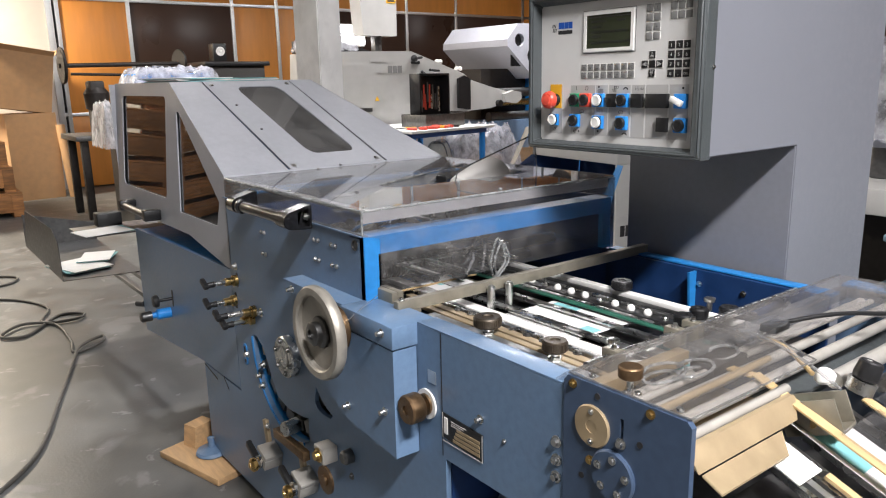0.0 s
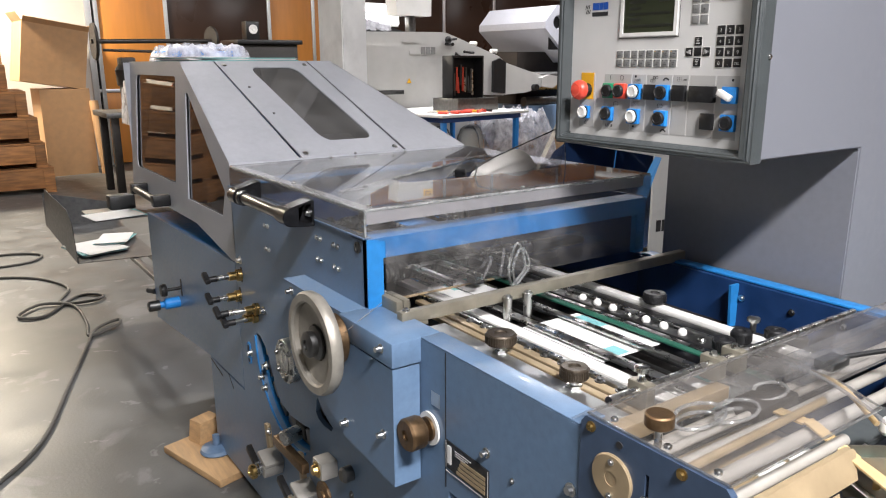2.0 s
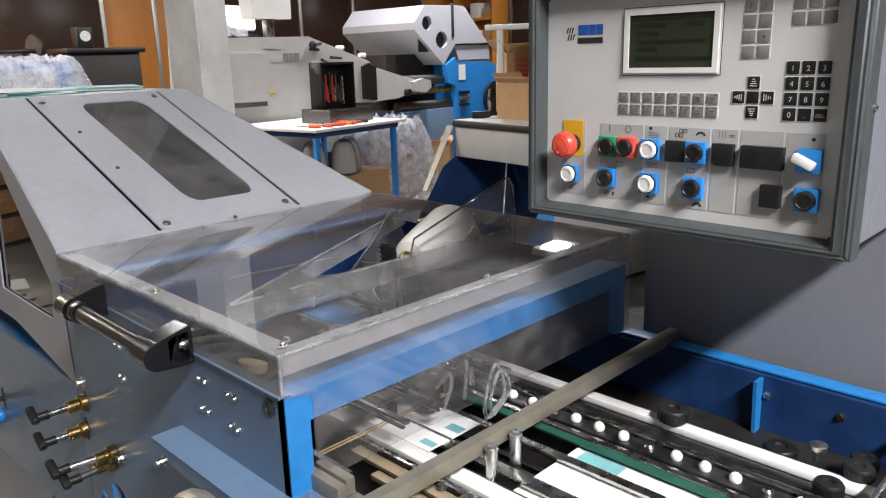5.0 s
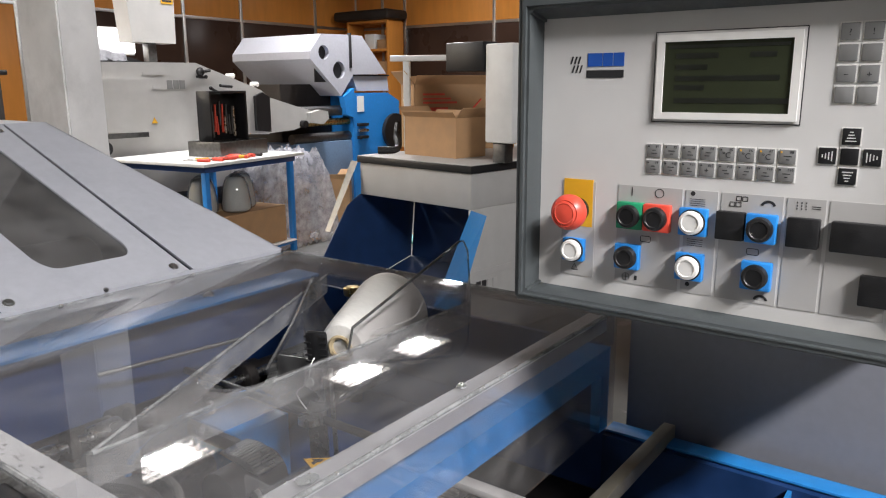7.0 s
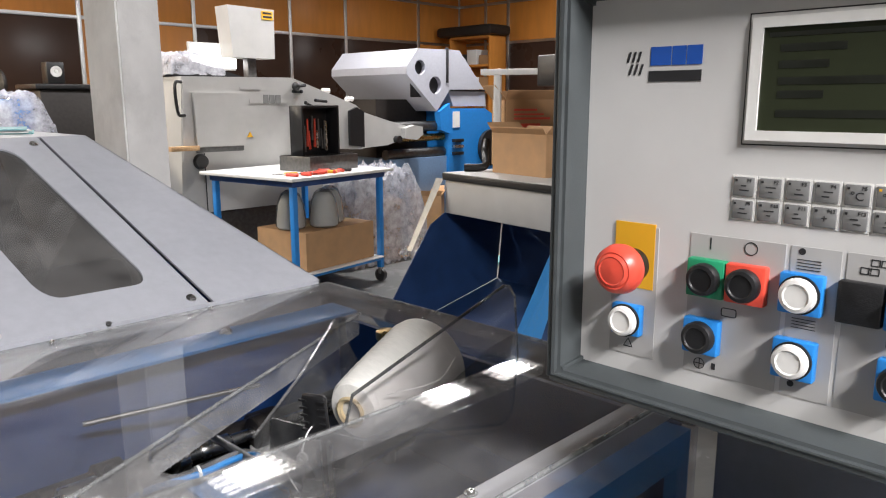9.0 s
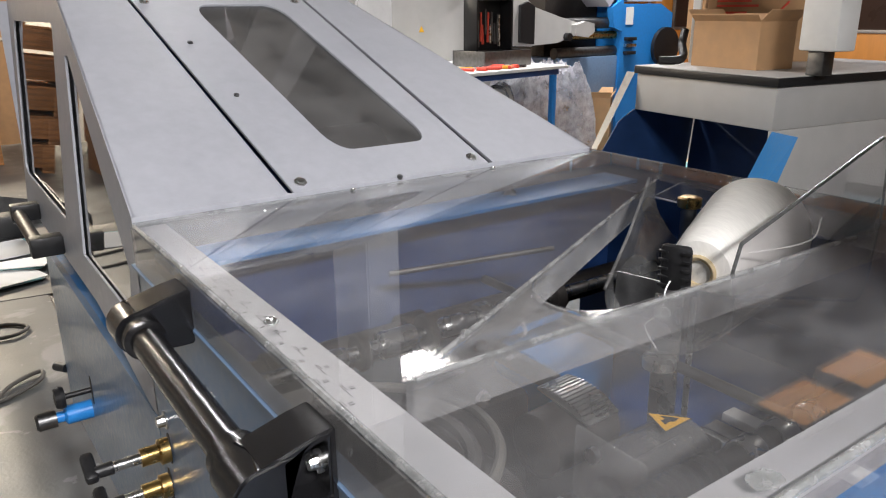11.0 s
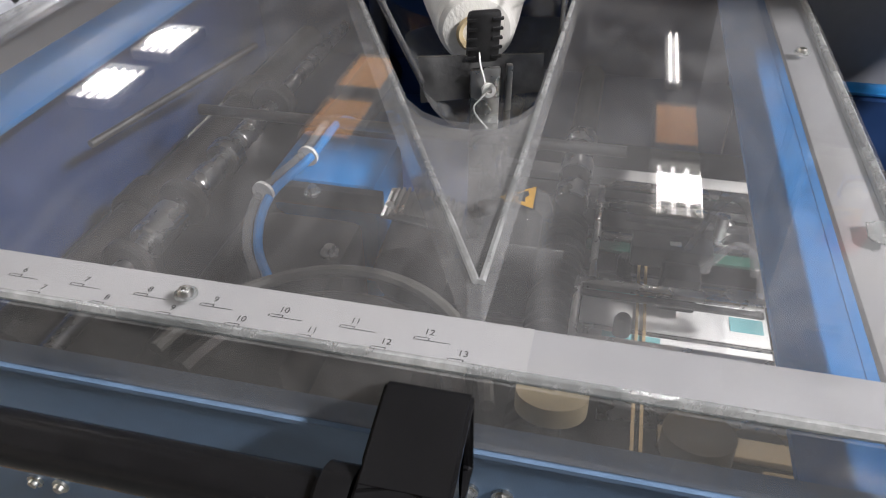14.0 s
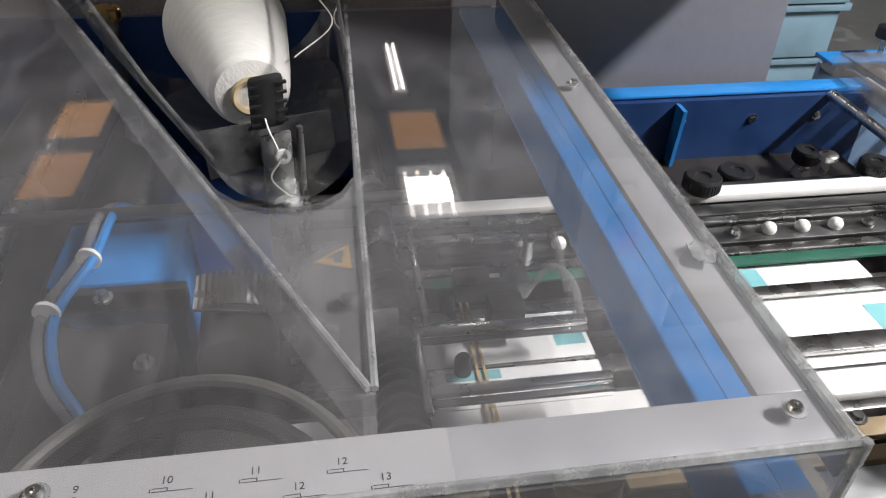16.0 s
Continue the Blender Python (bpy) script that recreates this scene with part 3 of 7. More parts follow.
box(b, -0.052, -0.048, 0.012, 0.30, 0.80, 0.822)
part("sill", b, BLUE, machine)
for y, z in ((-0.155, 0.807), (-0.155, 0.64), (-0.005, 0.60), (0.24, 0.812)):
    bolt((-0.059, y, z), (-1, 0, 0), machine, 0.006, 0.012, STEEL)
part("cable", tube(begin(), [(-0.055, 0.02, 0.80), (-0.07, -0.03, 0.80), (-0.055, -0.055, 0.825), (-0.015, -0.045, 0.838), (0.02, -0.02, 0.84)], 0.0010, 6), FROST, machine)

# hand wheel
hw = part("handwheel", lathe(begin(), [(0.082, 0.0), (0.098, 0.002), (0.102, 0.008), (0.102, 0.020), (0.098, 0.026), (0.084, 0.026), (0.080, 0.022), (0.080, 0.012), (0.036, 0.008), (0.036, 0.004), (0.030, 0.0)], (-0.098, 0.01, 0.776), (-1, 0, 0), 64), WHEELM, machine, "worn steel hand wheel")
part("hub", lathe(begin(), [(0.034, 0), (0.034, 0.006), (0.026, 0.010), (0.026, 0.022), (0.020, 0.026), (0.011, 0.026), (0.011, 0.022), (0.004, 0.022)], (-0.106, 0.01, 0.776), (-1, 0, 0), 32), STEELDK, hw, "dark hub with a hex screw")
part("shaft", cyl(begin(), (-0.05, 0.01, 0.776), (-0.10, 0.01, 0.776), 0.030, 0.026, 32), STEELDK, hw)
part("dial_ring", lathe(begin(), [(0.045, 0), (0.05, 0.004), (0.05, 0.018), (0.045, 0.022)], (-0.06, 0.01, 0.776), (-1, 0, 0), 40), BRONZE, hw)


def lever(y, z, length, tilt=0.0, collar=BRASS):
    e = part("lever", cyl(begin(), (0.0, y, z), (-length, y + 0.01 * tilt, z), 0.008, 0.007, 16), STEEL, machine, "steel adjusting lever with a black grip")
    part("collar", lathe(begin(), [(0.017, 0), (0.017, 0.012), (0.012, 0.014), (0.012, 0.036)], (-0.002, y, z), (-1, 0, 0), 24), collar, e)
    b = begin()
    cyl(b, (-length + 0.004, y + 0.01 * tilt, z), (-length - 0.02, y + 0.01 * tilt, z), 0.009, 0.008, 14)
    box(b, -0.008, 0.008, -0.012, 0.03, -0.008, 0.008, 0.005, pose(-length - 0.022, y + 0.01 * tilt, z, 25))
    part("grip", b, BLACK, e)
    return e


lever(0.735, 0.722, 0.075)
lever(0.757, 0.655, 0.065)
lever(0.615, 0.655, 0.085, 1)
lever(0.632, 0.628, 0.07, -1)
for y, z in ((0.737, 0.764), (0.575, 0.66), (0.70, 0.50), (0.585, 0.50), (0.62, 0.455), (0.60, 0.43)):
    bolt((0, y, z), (-1, 0, 0), machine, 0.008, 0.01)
for y0, y1, z0, z1 in ((0.728, 0.742, 0.700, 0.745), (0.748, 0.764, 0.63, 0.68), (1.385, 1.40, 0.485, 0.55)):
    part("slot", plate(begin(), "x", rounded(y0, y1, z0, z1, 0.006), -0.001, 0.002), INK, machine)
pad = part("slotted_lug", plate(begin(), "x", rounded(0.700, 0.726, 0.462, 0.528, 0.012), -0.003, 0.0), BLUE2, machine)
part("slot", plate(begin(), "x", rounded(0.707, 0.719, 0.490, 0.520, 0.005), -0.004, -0.0025), INK, pad)
part("slot", plate(begin(), "x", rounded(0.708, 0.718, 0.468, 0.480, 0.004), -0.004, -0.0025), INK, pad)
for y0, z0, y1, z1 in ((1.10, 0.345, 0.985, 0.323), (0.923, 0.350, 0.886, 0.318)):
    b = begin()
    slab(b, [(-0.0008, y0, z0), (-0.0008, y1, z1), (-0.0008, y1, z1 + 0.006), (-0.0008, y0, z0 + 0.006)], (0.002, 0, 0))
    part("seam", b, INK, machine)
kn = part("knob", lathe(begin(), [(0.006, 0), (0.006, 0.05), (0.022, 0.052), (0.024, 0.06), (0.02, 0.07), (0.008, 0.072)], (0, 1.40, 0.515), (-1, 0, 0), 24), BLACK, machine)
kb = part("valve_knob", lathe(begin(), [(0.02, 0), (0.02, 0.05), (0.017, 0.052), (0.012, 0.055), (0.012, 0.07), (0.018, 0.072), (0.018, 0.10), (0.012, 0.104)], (0, 1.44, 0.452), (-1, 0, 0), 24), BLUEPL, machine, "blue air valve with a dark tip")
part("tip", lathe(begin(), [(0.019, 0), (0.019, 0.035), (0.014, 0.04)], (-0.07, 1.44, 0.452), (-1, 0, 0), 20), STEELDK, kb)
part("pin", cyl(begin(), (0.0, 1.80, 0.40), (-0.02, 1.83, 0.40), 0.012), STEELDK, machine)

# bolt pairs on the upper side plate, and a port
for y in (0.222, 0.203, 0.140, 0.120):
    for z in (0.928, 0.880):
        bolt((0, y, z), (-1, 0, 0), machine, 0.004, 0.003)
for y in (0.53, 0.51):
    for z in (0.90, 0.84):
        bolt((0, y, z), (-1, 0, 0), machine, 0.004, 0.003)
part("port", lathe(begin(), [(0.012, 0), (0.012, 0.003), (0.009, 0.003), (0.009, 0.0005), (0.001, 0.0005)], (0, 0.033, 0.944), (-1, 0, 0), 20), STEELDK, machine)

# clamps low on the side
def clamp(y, z, s=1.0):
    b = begin()
    box(b, -0.055, 0.0, -0.030 * s, 0.030 * s, 0.010 * s, 0.024 * s, 0.003, pose(0, y, z, 20))
    box(b, -0.055, 0.0, -0.030 * s, -0.012 * s, -0.024 * s, 0.010 * s, 0.003, pose(0, y, z, 20))
    box(b, -0.030, 0.0, 0.004 * s, 0.030 * s, -0.024 * s, 0.010 * s, 0.003, pose(0, y, z, 20))
    e = part("clamp", b, SATIN, machine, "worn steel fork clamp with a brass nut")
    part("spindle", cyl(begin(), (-0.03, y, z), (-0.090, y - 0.01, z - 0.01), 0.010, seg=16), STEEL, e)
    part("collar", lathe(begin(), [(0.012, 0), (0.019, 0.002), (0.019, 0.008), (0.012, 0.010)], (-0.058, y - 0.006, z - 0.006), (-1, 0, 0), 20), STEEL, e)
    part("nut", lathe(begin(), [(0.017, 0), (0.020, 0.003), (0.020, 0.013), (0.014, 0.018), (0.008, 0.018), (0.007, 0.022), (0.001, 0.023)], (-0.072, y - 0.008, z - 0.008), (-1, 0, 0), 16), BRASS, e)
    part("wing", box(begin(), -0.008, 0.008, -0.012, 0.065, -0.011, 0.011, 0.004, pose(-0.06, y + 0.015, z - 0.005, 25)), BLACK, e)
    part("arm", box(begin(), -0.02, -0.008, -0.012, 0.012, 0.0, 0.085, 0.003, pose(0, y + 0.025, z + 0.01, -12)), BEIGE, e)
    bolt((-0.02, y + 0.012, z + 0.085), (-1, 0, 0), e, 0.006, 0.006)
    return e


clamp(0.53, 0.245)
clamp(0.31, 0.26)
part("roll", lathe(begin(), [(0.016, 0), (0.020, 0.003), (0.020, 0.045), (0.016, 0.048)], (-0.004, 0.375, 0.395), (-1, -0.2, 0), 24), STEEL, machine, "bright worn steel roll")
part("crossbar", box(begin(), -0.050, -0.030, 0.26, 0.44, 0.345, 0.372, 0.003), BRONZE, machine)
part("block", box(begin(), -0.042, 0, 0.165, 0.215, 0.372, 0.415, 0.004), SATIN, machine)
bolt((-0.042, 0.19, 0.393), (-1, 0, 0), machine, 0.013, 0.010, BRASS)
part("disc", lathe(begin(), [(0.036, 0), (0.036, 0.006), (0.014, 0.006), (0.014, 0.012)], (-0.035, 0.165, 0.335), (-1, 0, 0), 32), BRONZE, machine)
part("stud", lathe(begin(), [(0.018, 0), (0.018, 0.02), (0.012, 0.026)], (0, 0.10, 0.415), (-1, 0, 0), 20), STEELDK, machine)
for y, z in ((0.10, 0.36), (0.085, 0.30), (0.07, 0.25), (0.45, 0.20), (0.43, 0.185)):
    bolt((0, y, z), (-1, 0, 0), machine, 0.006, 0.004, STEELDK)

# knob, sign and plate on the table side
kk = part("knob", lathe(begin(), [(0.022, 0), (0.022, 0.01), (0.012, 0.012), (0.012, 0.02), (0.028, 0.022), (0.030, 0.026), (0.030, 0.05), (0.027, 0.054), (0.010, 0.054), (0.010, 0.05), (0.002, 0.05)], (0.0, -0.222, 0.664), (-1, 0, 0), 36), BRONZE, machine, "knurled bronze knob")
part("washer", lathe(begin(), [(0.031, 0), (0.031, 0.004), (0.024, 0.004)], (-0.001, -0.222, 0.664), (-1, 0, 0), 32), WHITEPL, kk)
part("sign", box(begin(), -0.0015, 0, -0.252, -0.226, 0.712, 0.738), ALU, machine)
np_ = part("nameplate", plate(begin(), "x", [(-0.272, 0.664), (-0.272, 0.612), (-0.392, 0.606), (-0.392, 0.660)], -0.002, 0.0), BLACK, machine, "black maker's plate with blank fields")
for k in range(4):
    part("field", box(begin(), -0.003, -0.0018, -0.384, -0.305 - 0.004 * k, 0.613 + k * 0.0085, 0.619 + k * 0.0085), BEIGE, np_)
for y0, y1, z0, z1 in ((-0.3915, -0.2725, 0.6045, 0.6060), (-0.3915, -0.3905, 0.606, 0.6595), (-0.2735, -0.2725, 0.612, 0.6635)):
    part("border", box(begin(), -0.0028, -0.0018, y0, y1, z0, z1), FOILDK, np_)
part("emblem", box(begin(), -0.003, -0.0018, -0.289, -0.278, 0.622, 0.656), WHITEPL, np_)
for k in range(3):
    part("print_bar", box(begin(), -0.003, -0.0018, -0.345 + 0.008 * k, -0.30, 0.6525 - k * 0.004, 0.654 - k * 0.004), FOILDK, np_)
for y, z in ((-0.385, 0.690), (-0.45, 0.672)):
    bolt((0, y, z), (-1, 0, 0), machine, 0.006 if y > -0.4 else 0.003, 0.01 if y > -0.4 else 0.002)
for z in (0.722, 0.690, 0.660):
    bolt((0, -0.575, z), (-1, 0, 0), machine, 0.007, 0.007)
part("seam", box(begin(), -0.0008, 0.001, -0.2705, -0.2685, 0.57, 0.823), INK, machine)

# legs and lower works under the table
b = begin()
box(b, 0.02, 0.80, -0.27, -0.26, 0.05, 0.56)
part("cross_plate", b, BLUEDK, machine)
part("motor", cyl(begin(), (0.10, -0.42, 0.40), (0.40, -0.42, 0.40), 0.12, seg=32), STEELDK, machine)
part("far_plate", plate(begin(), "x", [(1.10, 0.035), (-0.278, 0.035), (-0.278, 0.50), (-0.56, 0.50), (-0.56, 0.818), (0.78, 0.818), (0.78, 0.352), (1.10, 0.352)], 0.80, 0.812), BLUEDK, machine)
part("far_upper_plate", box(begin(), 0.800, 0.810, 0.014, 0.77, 0.8185, 0.966), TROUGH, machine, "blue far side plate, darkened to stand for shade")
part("base_plate", box(begin(), 0.012, 0.80, -0.278, 1.10, 0.035, 0.05), BLUEDK, machine)


def foot(x, y):
    f = part("foot", lathe(begin(), [(0.05, 0), (0.055, 0.006), (0.05, 0.016), (0.022, 0.022), (0.012, 0.026), (0.012, 0.06)], (x, y, 0.024), (0, 0, 1), 32), BLUE, machine, "blue levelling foot")
    return f


foot(-0.015, 1.07), foot(0.79, 1.05), foot(0.05, -0.24), foot(0.78, -0.24)

# ---- table bed ----
# top flanges of the table sides
part("table_rim", box(begin(), 0.0, 0.046, -0.588, -0.192, 0.8232, 0.8272, 0.001), BLUE, machine)
part("table_rim", box(begin(), 0.012, 0.02, -0.588, 0.0, 0.70, 0.8232), BLUEDK, machine)
b = begin()
box(b, 0.80, 0.835, -0.62, 0.0, 0.815, 0.822, 0.001)
part("far_rim", b, BLUE2, machine, "blue edge of the far side trough, brightened as if lit")
# shade inside the trough is put into its wall colour
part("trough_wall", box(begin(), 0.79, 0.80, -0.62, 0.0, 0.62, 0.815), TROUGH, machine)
part("trough_rib", slab(begin(), [(0.79, -0.285, 0.812), (0.76, -0.285, 0.812), (0.775, -0.285, 0.64), (0.79, -0.285, 0.64)], (0, -0.006, 0)), BLUE2, machine)
for y in (-0.30, -0.42, -0.53):
    bolt((0.79, y, 0.78), (-1, 0, 0), machine, 0.005, 0.004)
part("bed", box(begin(), 0.02, 0.79, -0.588, 0.72, 0.70, 0.712), IRON, machine, "dark oily steel bed of the table")
# front portal behind the clear skirt, machine blue brightened to look lit
part("portal", plate(begin(), "y", [(0.0, 0.826), (0.0, 0.966), (0.80, 0.966), (0.80, 0.90), (0.80, 0.826), (0.77, 0.826), (0.77, 0.925), (0.036, 0.925), (0.036, 0.826)], -0.003, 0.014), BLUE2, machine)
part("portal_lip", box(begin(), 0.0, 0.80, 0.014, 0.060, 0.960, 0.9655), BLUE2, machine)
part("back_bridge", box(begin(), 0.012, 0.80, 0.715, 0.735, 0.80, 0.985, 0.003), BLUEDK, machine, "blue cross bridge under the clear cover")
part("bridge_lip", box(begin(), 0.012, 0.80, 0.66, 0.735, 0.985, 0.991, 0.001), BLUE2, machine)

# ---- rails, belts and sheets on the table ----
def rail(name, x, y0, y1, z, w, h, m, label=""):
    return part(name, box(begin(), x - w / 2, x + w / 2, y0, y1, z - h, z, min(w, h) * 0.15), m, machine, label)


Y0, Y1 = -0.60, 0.30
rail("edge_strip", 0.070, Y0, 0.0, 0.780, 0.048, 0.012, IRON)
rail("guide_plate", 0.120, Y0, -0.06, 0.785, 0.044, 0.006, ALU, "bare aluminium guide plate")
rail("tan_strip", 0.1545, Y0, 0.02, 0.786, 0.016, 0.010, BEIGE, "tan coated steel strip")
rail("tan_strip", 0.183, Y0, 0.10, 0.784, 0.020, 0.008, BEIGE, "tan coated steel strip")
rail("angle_rail", 0.206, Y0, 0.15, 0.787, 0.012, 0.02, STEEL)
rail("white_rail", 0.236, Y0, Y1, 0.786, 0.031, 0.012, WHITEPL, "white plastic slide rail")
rail("rail", 0.2555, Y0, Y1, 0.783, 0.005, 0.02, STEELDK)
rail("flat_rail", 0.2885, Y0, Y1, 0.786, 0.024, 0.006, STEEL)
rail("tape_belt", 0.322, Y0, Y1, 0.768, 0.014, 0.002, RUBBER)
rail("tape_belt", 0.347, Y0, Y1, 0.768, 0.010, 0.002, STEELDK)
rail("flat_rail", 0.3745, Y0, Y1, 0.786, 0.016, 0.006, STEEL)
rail("flat_rail", 0.402, Y0, Y1, 0.766, 0.020, 0.006, STEELDK)
rail("green_belt", 0.433, Y0, Y1, 0.784, 0.017, 0.004, GREENBELT, "green transport belt")
rail("flat_rail", 0.456, Y0, Y1, 0.782, 0.014, 0.008, STEEL)
rail("ball_rail", 0.487, Y0, Y1, 0.782, 0.034, 0.010, STEELDK, "rail carrying white marbles")
rail("flat_rail", 0.516, Y0, Y1, 0.786, 0.012, 0.012, STEEL)
rail("flat_rail", 0.540, Y0, Y1, 0.784, 0.024, 0.012, STEELDK)
rail("white_rail", 0.5745, Y0, Y1, 0.790, 0.024, 0.012, WHITEPL, "white plastic slide rail")
for k in range(12):
    y = -0.08 - 0.045 * k
    bolt((0.193, y, 0.784), (0, 0, 1), machine, 0.006, 0.004, STEEL if k % 3 == 1 else STEELDK)
rail("flat_rail", 0.60, Y0, 0.0, 0.770, 0.05, 0.008, STEELDK)
for k in range(13):
    y = 0.03 - 0.045 * k
    bb = begin()
    if k % 4 == 2:
        lathe(bb, [(0.008, 0), (0.008, 0.004), (0.005, 0.008)], (0.487, y, 0.782), (0, 0, 1), 14)
        part("screw", bb, STEEL, machine)
    else:
        bmesh.ops.create_uvsphere(bb, u_segments=16, v_segments=10, radius=0.0092, matrix=Matrix.Translation((0.487, y, 0.7865)))
        part("ball", bb, WHITEPL, machine, "white plastic marble")


def knurled(x, y, z, r=0.026, h=0.022, m=BLACK, stem=STEEL):
    k = part("knurled_knob", lathe(begin(), [(r * 0.9, 0), (r, 0.003), (r, h - 0.003), (r * 0.92, h), (r * 0.45, h), (r * 0.4, h - 0.003), (r * 0.1, h - 0.003)], (x, y, z), (0, 0, 1), 36), m, machine, "knurled dark clamping knob" if m is not BRASS else "knurled brass clamping knob")
    part("stem", cyl(begin(), (x, y, z - 0.03), (x, y, z), 0.009, seg=14), stem, k)
    part("nut", cyl(begin(), (x, y, z - 0.022), (x, y, z - 0.010), 0.016, 0.013, 6), STEEL, k)
    bb = begin()
    for i in range(36):
        a = 2 * math.pi * i / 36
        box(bb, r - 0.001, r + 0.0012, -0.001, 0.001, 0.004, h - 0.004, 0, pose(x, y, z, 0, 0, math.degrees(a)))
    part("knurling", bb, m, k)
    return k


knurled(0.139, -0.245, 0.800, 0.028, 0.022, BRONZEDK)
knurled(0.141, -0.432, 0.800, 0.023, 0.022, BRONZEDK)
knurled(0.575, -0.232, 0.793, 0.024)
knurled(0.60, -0.50, 0.785, 0.02)
knurled(0.504, -0.49, 0.80, 0.018)
knurled(0.445, -0.495, 0.80, 0.019)
knurled(0.70, -0.36, 0.72, 0.026)
knurled(0.715, -0.48, 0.74, 0.02)
for x, y in ((0.253, -0.475), (0.62, -0.44)):
    part("thumb_screw", lathe(begin(), [(0.006, 0), (0.006, 0.02), (0.013, 0.021), (0.013, 0.028), (0.01, 0.03)], (x, y, 0.78), (0, 0, 1), 18), STEEL, machine)

# cross beam with its bracket
beam = part("cross_beam", box(begin(), 0.016, 0.84, -0.104, -0.084, 0.818, 0.842, 0.002), OILY, machine, "oily steel cross beam")
b = begin()
box(b, 0.014, 0.075, -0.104, 0.01, 0.810, 0.818, 0.002)
box(b, 0.03, 0.045, -0.06, 0.025, 0.82, 0.850, 0.002)
box(b, 0.055, 0.07, -0.045, 0.025, 0.82, 0.845, 0.002)
part("bracket", b, OILY, machine)
bolt((0.03, -0.094, 0.842), (0, 0, 1), machine, 0.005, 0.004)
for x in (0.262, 0.316):
    part("post", cyl(begin(), (x, -0.115, 0.775), (x, -0.115, 0.83), 0.009, seg=16), STEEL, machine)
    bolt((x, -0.115, 0.83), (0, 0, 1), machine, 0.007, 0.004)
# loop of clear tubing
for d in (0.0, 0.012):
    part("clear_hose", tube(begin(), [(0.325 + d, -0.05, 0.83), (0.300 + d, -0.07, 0.875), (0.318 + d, -0.075, 0.93 - d), (0.345 + d, -0.07, 0.875), (0.330 + d, -0.05, 0.83)], 0.0030, 8), ACRYLE, machine)
# adjusting rod across the bed with clamps
part("cross_rod", cyl(begin(), (0.10, -0.545, 0.815), (0.79, -0.545, 0.815), 0.008, seg=18), STEEL, machine)
for x in (0.17, 0.345, 0.402):
    cb = part("rod_clamp", box(begin(), x - 0.01, x + 0.01, -0.565, -0.525, 0.788, 0.83, 0.003), OILY, machine)
    bolt((x, -0.545, 0.83), (0, 0, 1), cb, 0.005, 0.006)

# printed sheets on the belts
def sheet(x0, x1, y0, y1, z, turn=0):
    e = thing("printed_sheet", "white printed paper sheet with teal bands on the transport belts", "paper sheet", group="sheets on the belts")
    m = pose((x0 + x1) / 2, (y0 + y1) / 2, z, 0, 0, turn)
    w, d = (x1 - x0) / 2, (y1 - y0) / 2
    part("page", box(begin(), -w, w, -d, d, 0, 0.0012, 0, m), PAPER, e)
    part("print_band", box(begin(), -w * 0.5, w * 0.1, -d * 0.95, -d * 0.6, 0.0012, 0.0016, 0, m), TEAL, e)
    part("print_band", box(begin(), w * 0.45, w * 0.95, d * 0.2, d * 0.85, 0.0012, 0.0016, 0, m), TEAL, e)
    return e


sheet(0.252, 0.430, -0.37, -0.15, 0.7735)
sheet(0.235, 0.40, -0.60, -0.49, 0.7735, 2)
sheet(0.300, 0.366, 0.0, 0.175, 0.7865)
sheet(0.246, 0.293, 0.0, 0.165, 0.7865)

# ---- works seen through the clear cover ----
def shaft(y, z, r, x0=0.02, x1=0.79, m=STEEL, collars=()):
    s = part("shaft", cyl(begin(), (x0, y, z), (x1, y, z), r, seg=20), m, machine)
    for cx, cr, cw in collars:
        part("collar", lathe(begin(), [(cr * 0.9, 0), (cr, 0.002), (cr, cw - 0.002), (cr * 0.9, cw)], (cx, y, z), (1, 0, 0), 24), IRON if cr > 0.02 else STEEL, s)
    return s


shaft(0.578, 0.865, 0.009, collars=((0.15, 0.013, 0.035), (0.20, 0.024, 0.012), (0.235, 0.018, 0.05), (0.30, 0.026, 0.012), (0.33, 0.014, 0.035), (0.39, 0.02, 0.02), (0.43, 0.013, 0.05), (0.52, 0.026, 0.02)))
shaft(0.635, 0.84, 0.022, m=IRON, collars=((0.1, 0.028, 0.06), (0.3, 0.03, 0.04), (0.55, 0.028, 0.05)))
shaft(0.52, 0.80, 0.030, m=IRON)
# ribbed black roller
rr = part("ribbed_roller", cyl(begin(), (0.05, 0.20, 0.825), (0.78, 0.20, 0.825), 0.016, seg=20), IRON, machine, "ribbed black transport roller")
for k in range(22):
    x = 0.10 + 0.014 * k
    part("rib", lathe(begin(), [(0.016, 0), (0.0225, 0.002), (0.0225, 0.006), (0.016, 0.008)], (x, 0.20, 0.825), (1, 0, 0), 20), RUBBER, rr)
for x in (0.44, 0.50, 0.56):
    part("sleeve", lathe(begin(), [(0.018, 0), (0.019, 0.002), (0.019, 0.028), (0.018, 0.03)], (x, 0.20, 0.825), (1, 0, 0), 20), STEEL, rr)
part("machine_block", box(begin(), 0.12, 0.33, 0.395, 0.50, 0.72, 0.855, 0.012), IRON, machine)
part("machine_block", box(begin(), 0.10, 0.25, 0.30, 0.39, 0.72, 0.82, 0.02), IRON, machine)
part("blue_block", box(begin(), 0.365, 0.465, 0.395, 0.51, 0.72, 0.87, 0.003), BLUE2, machine, "blue painted steel block")
part("block_edge", box(begin(), 0.352, 0.364, 0.385, 0.505, 0.845, 0.868, 0.002), STEELDK, machine)
part("blue_tray", box(begin(), 0.40, 0.79, 0.30, 0.56, 0.745, 0.765, 0.002), BLUEDK, machine)
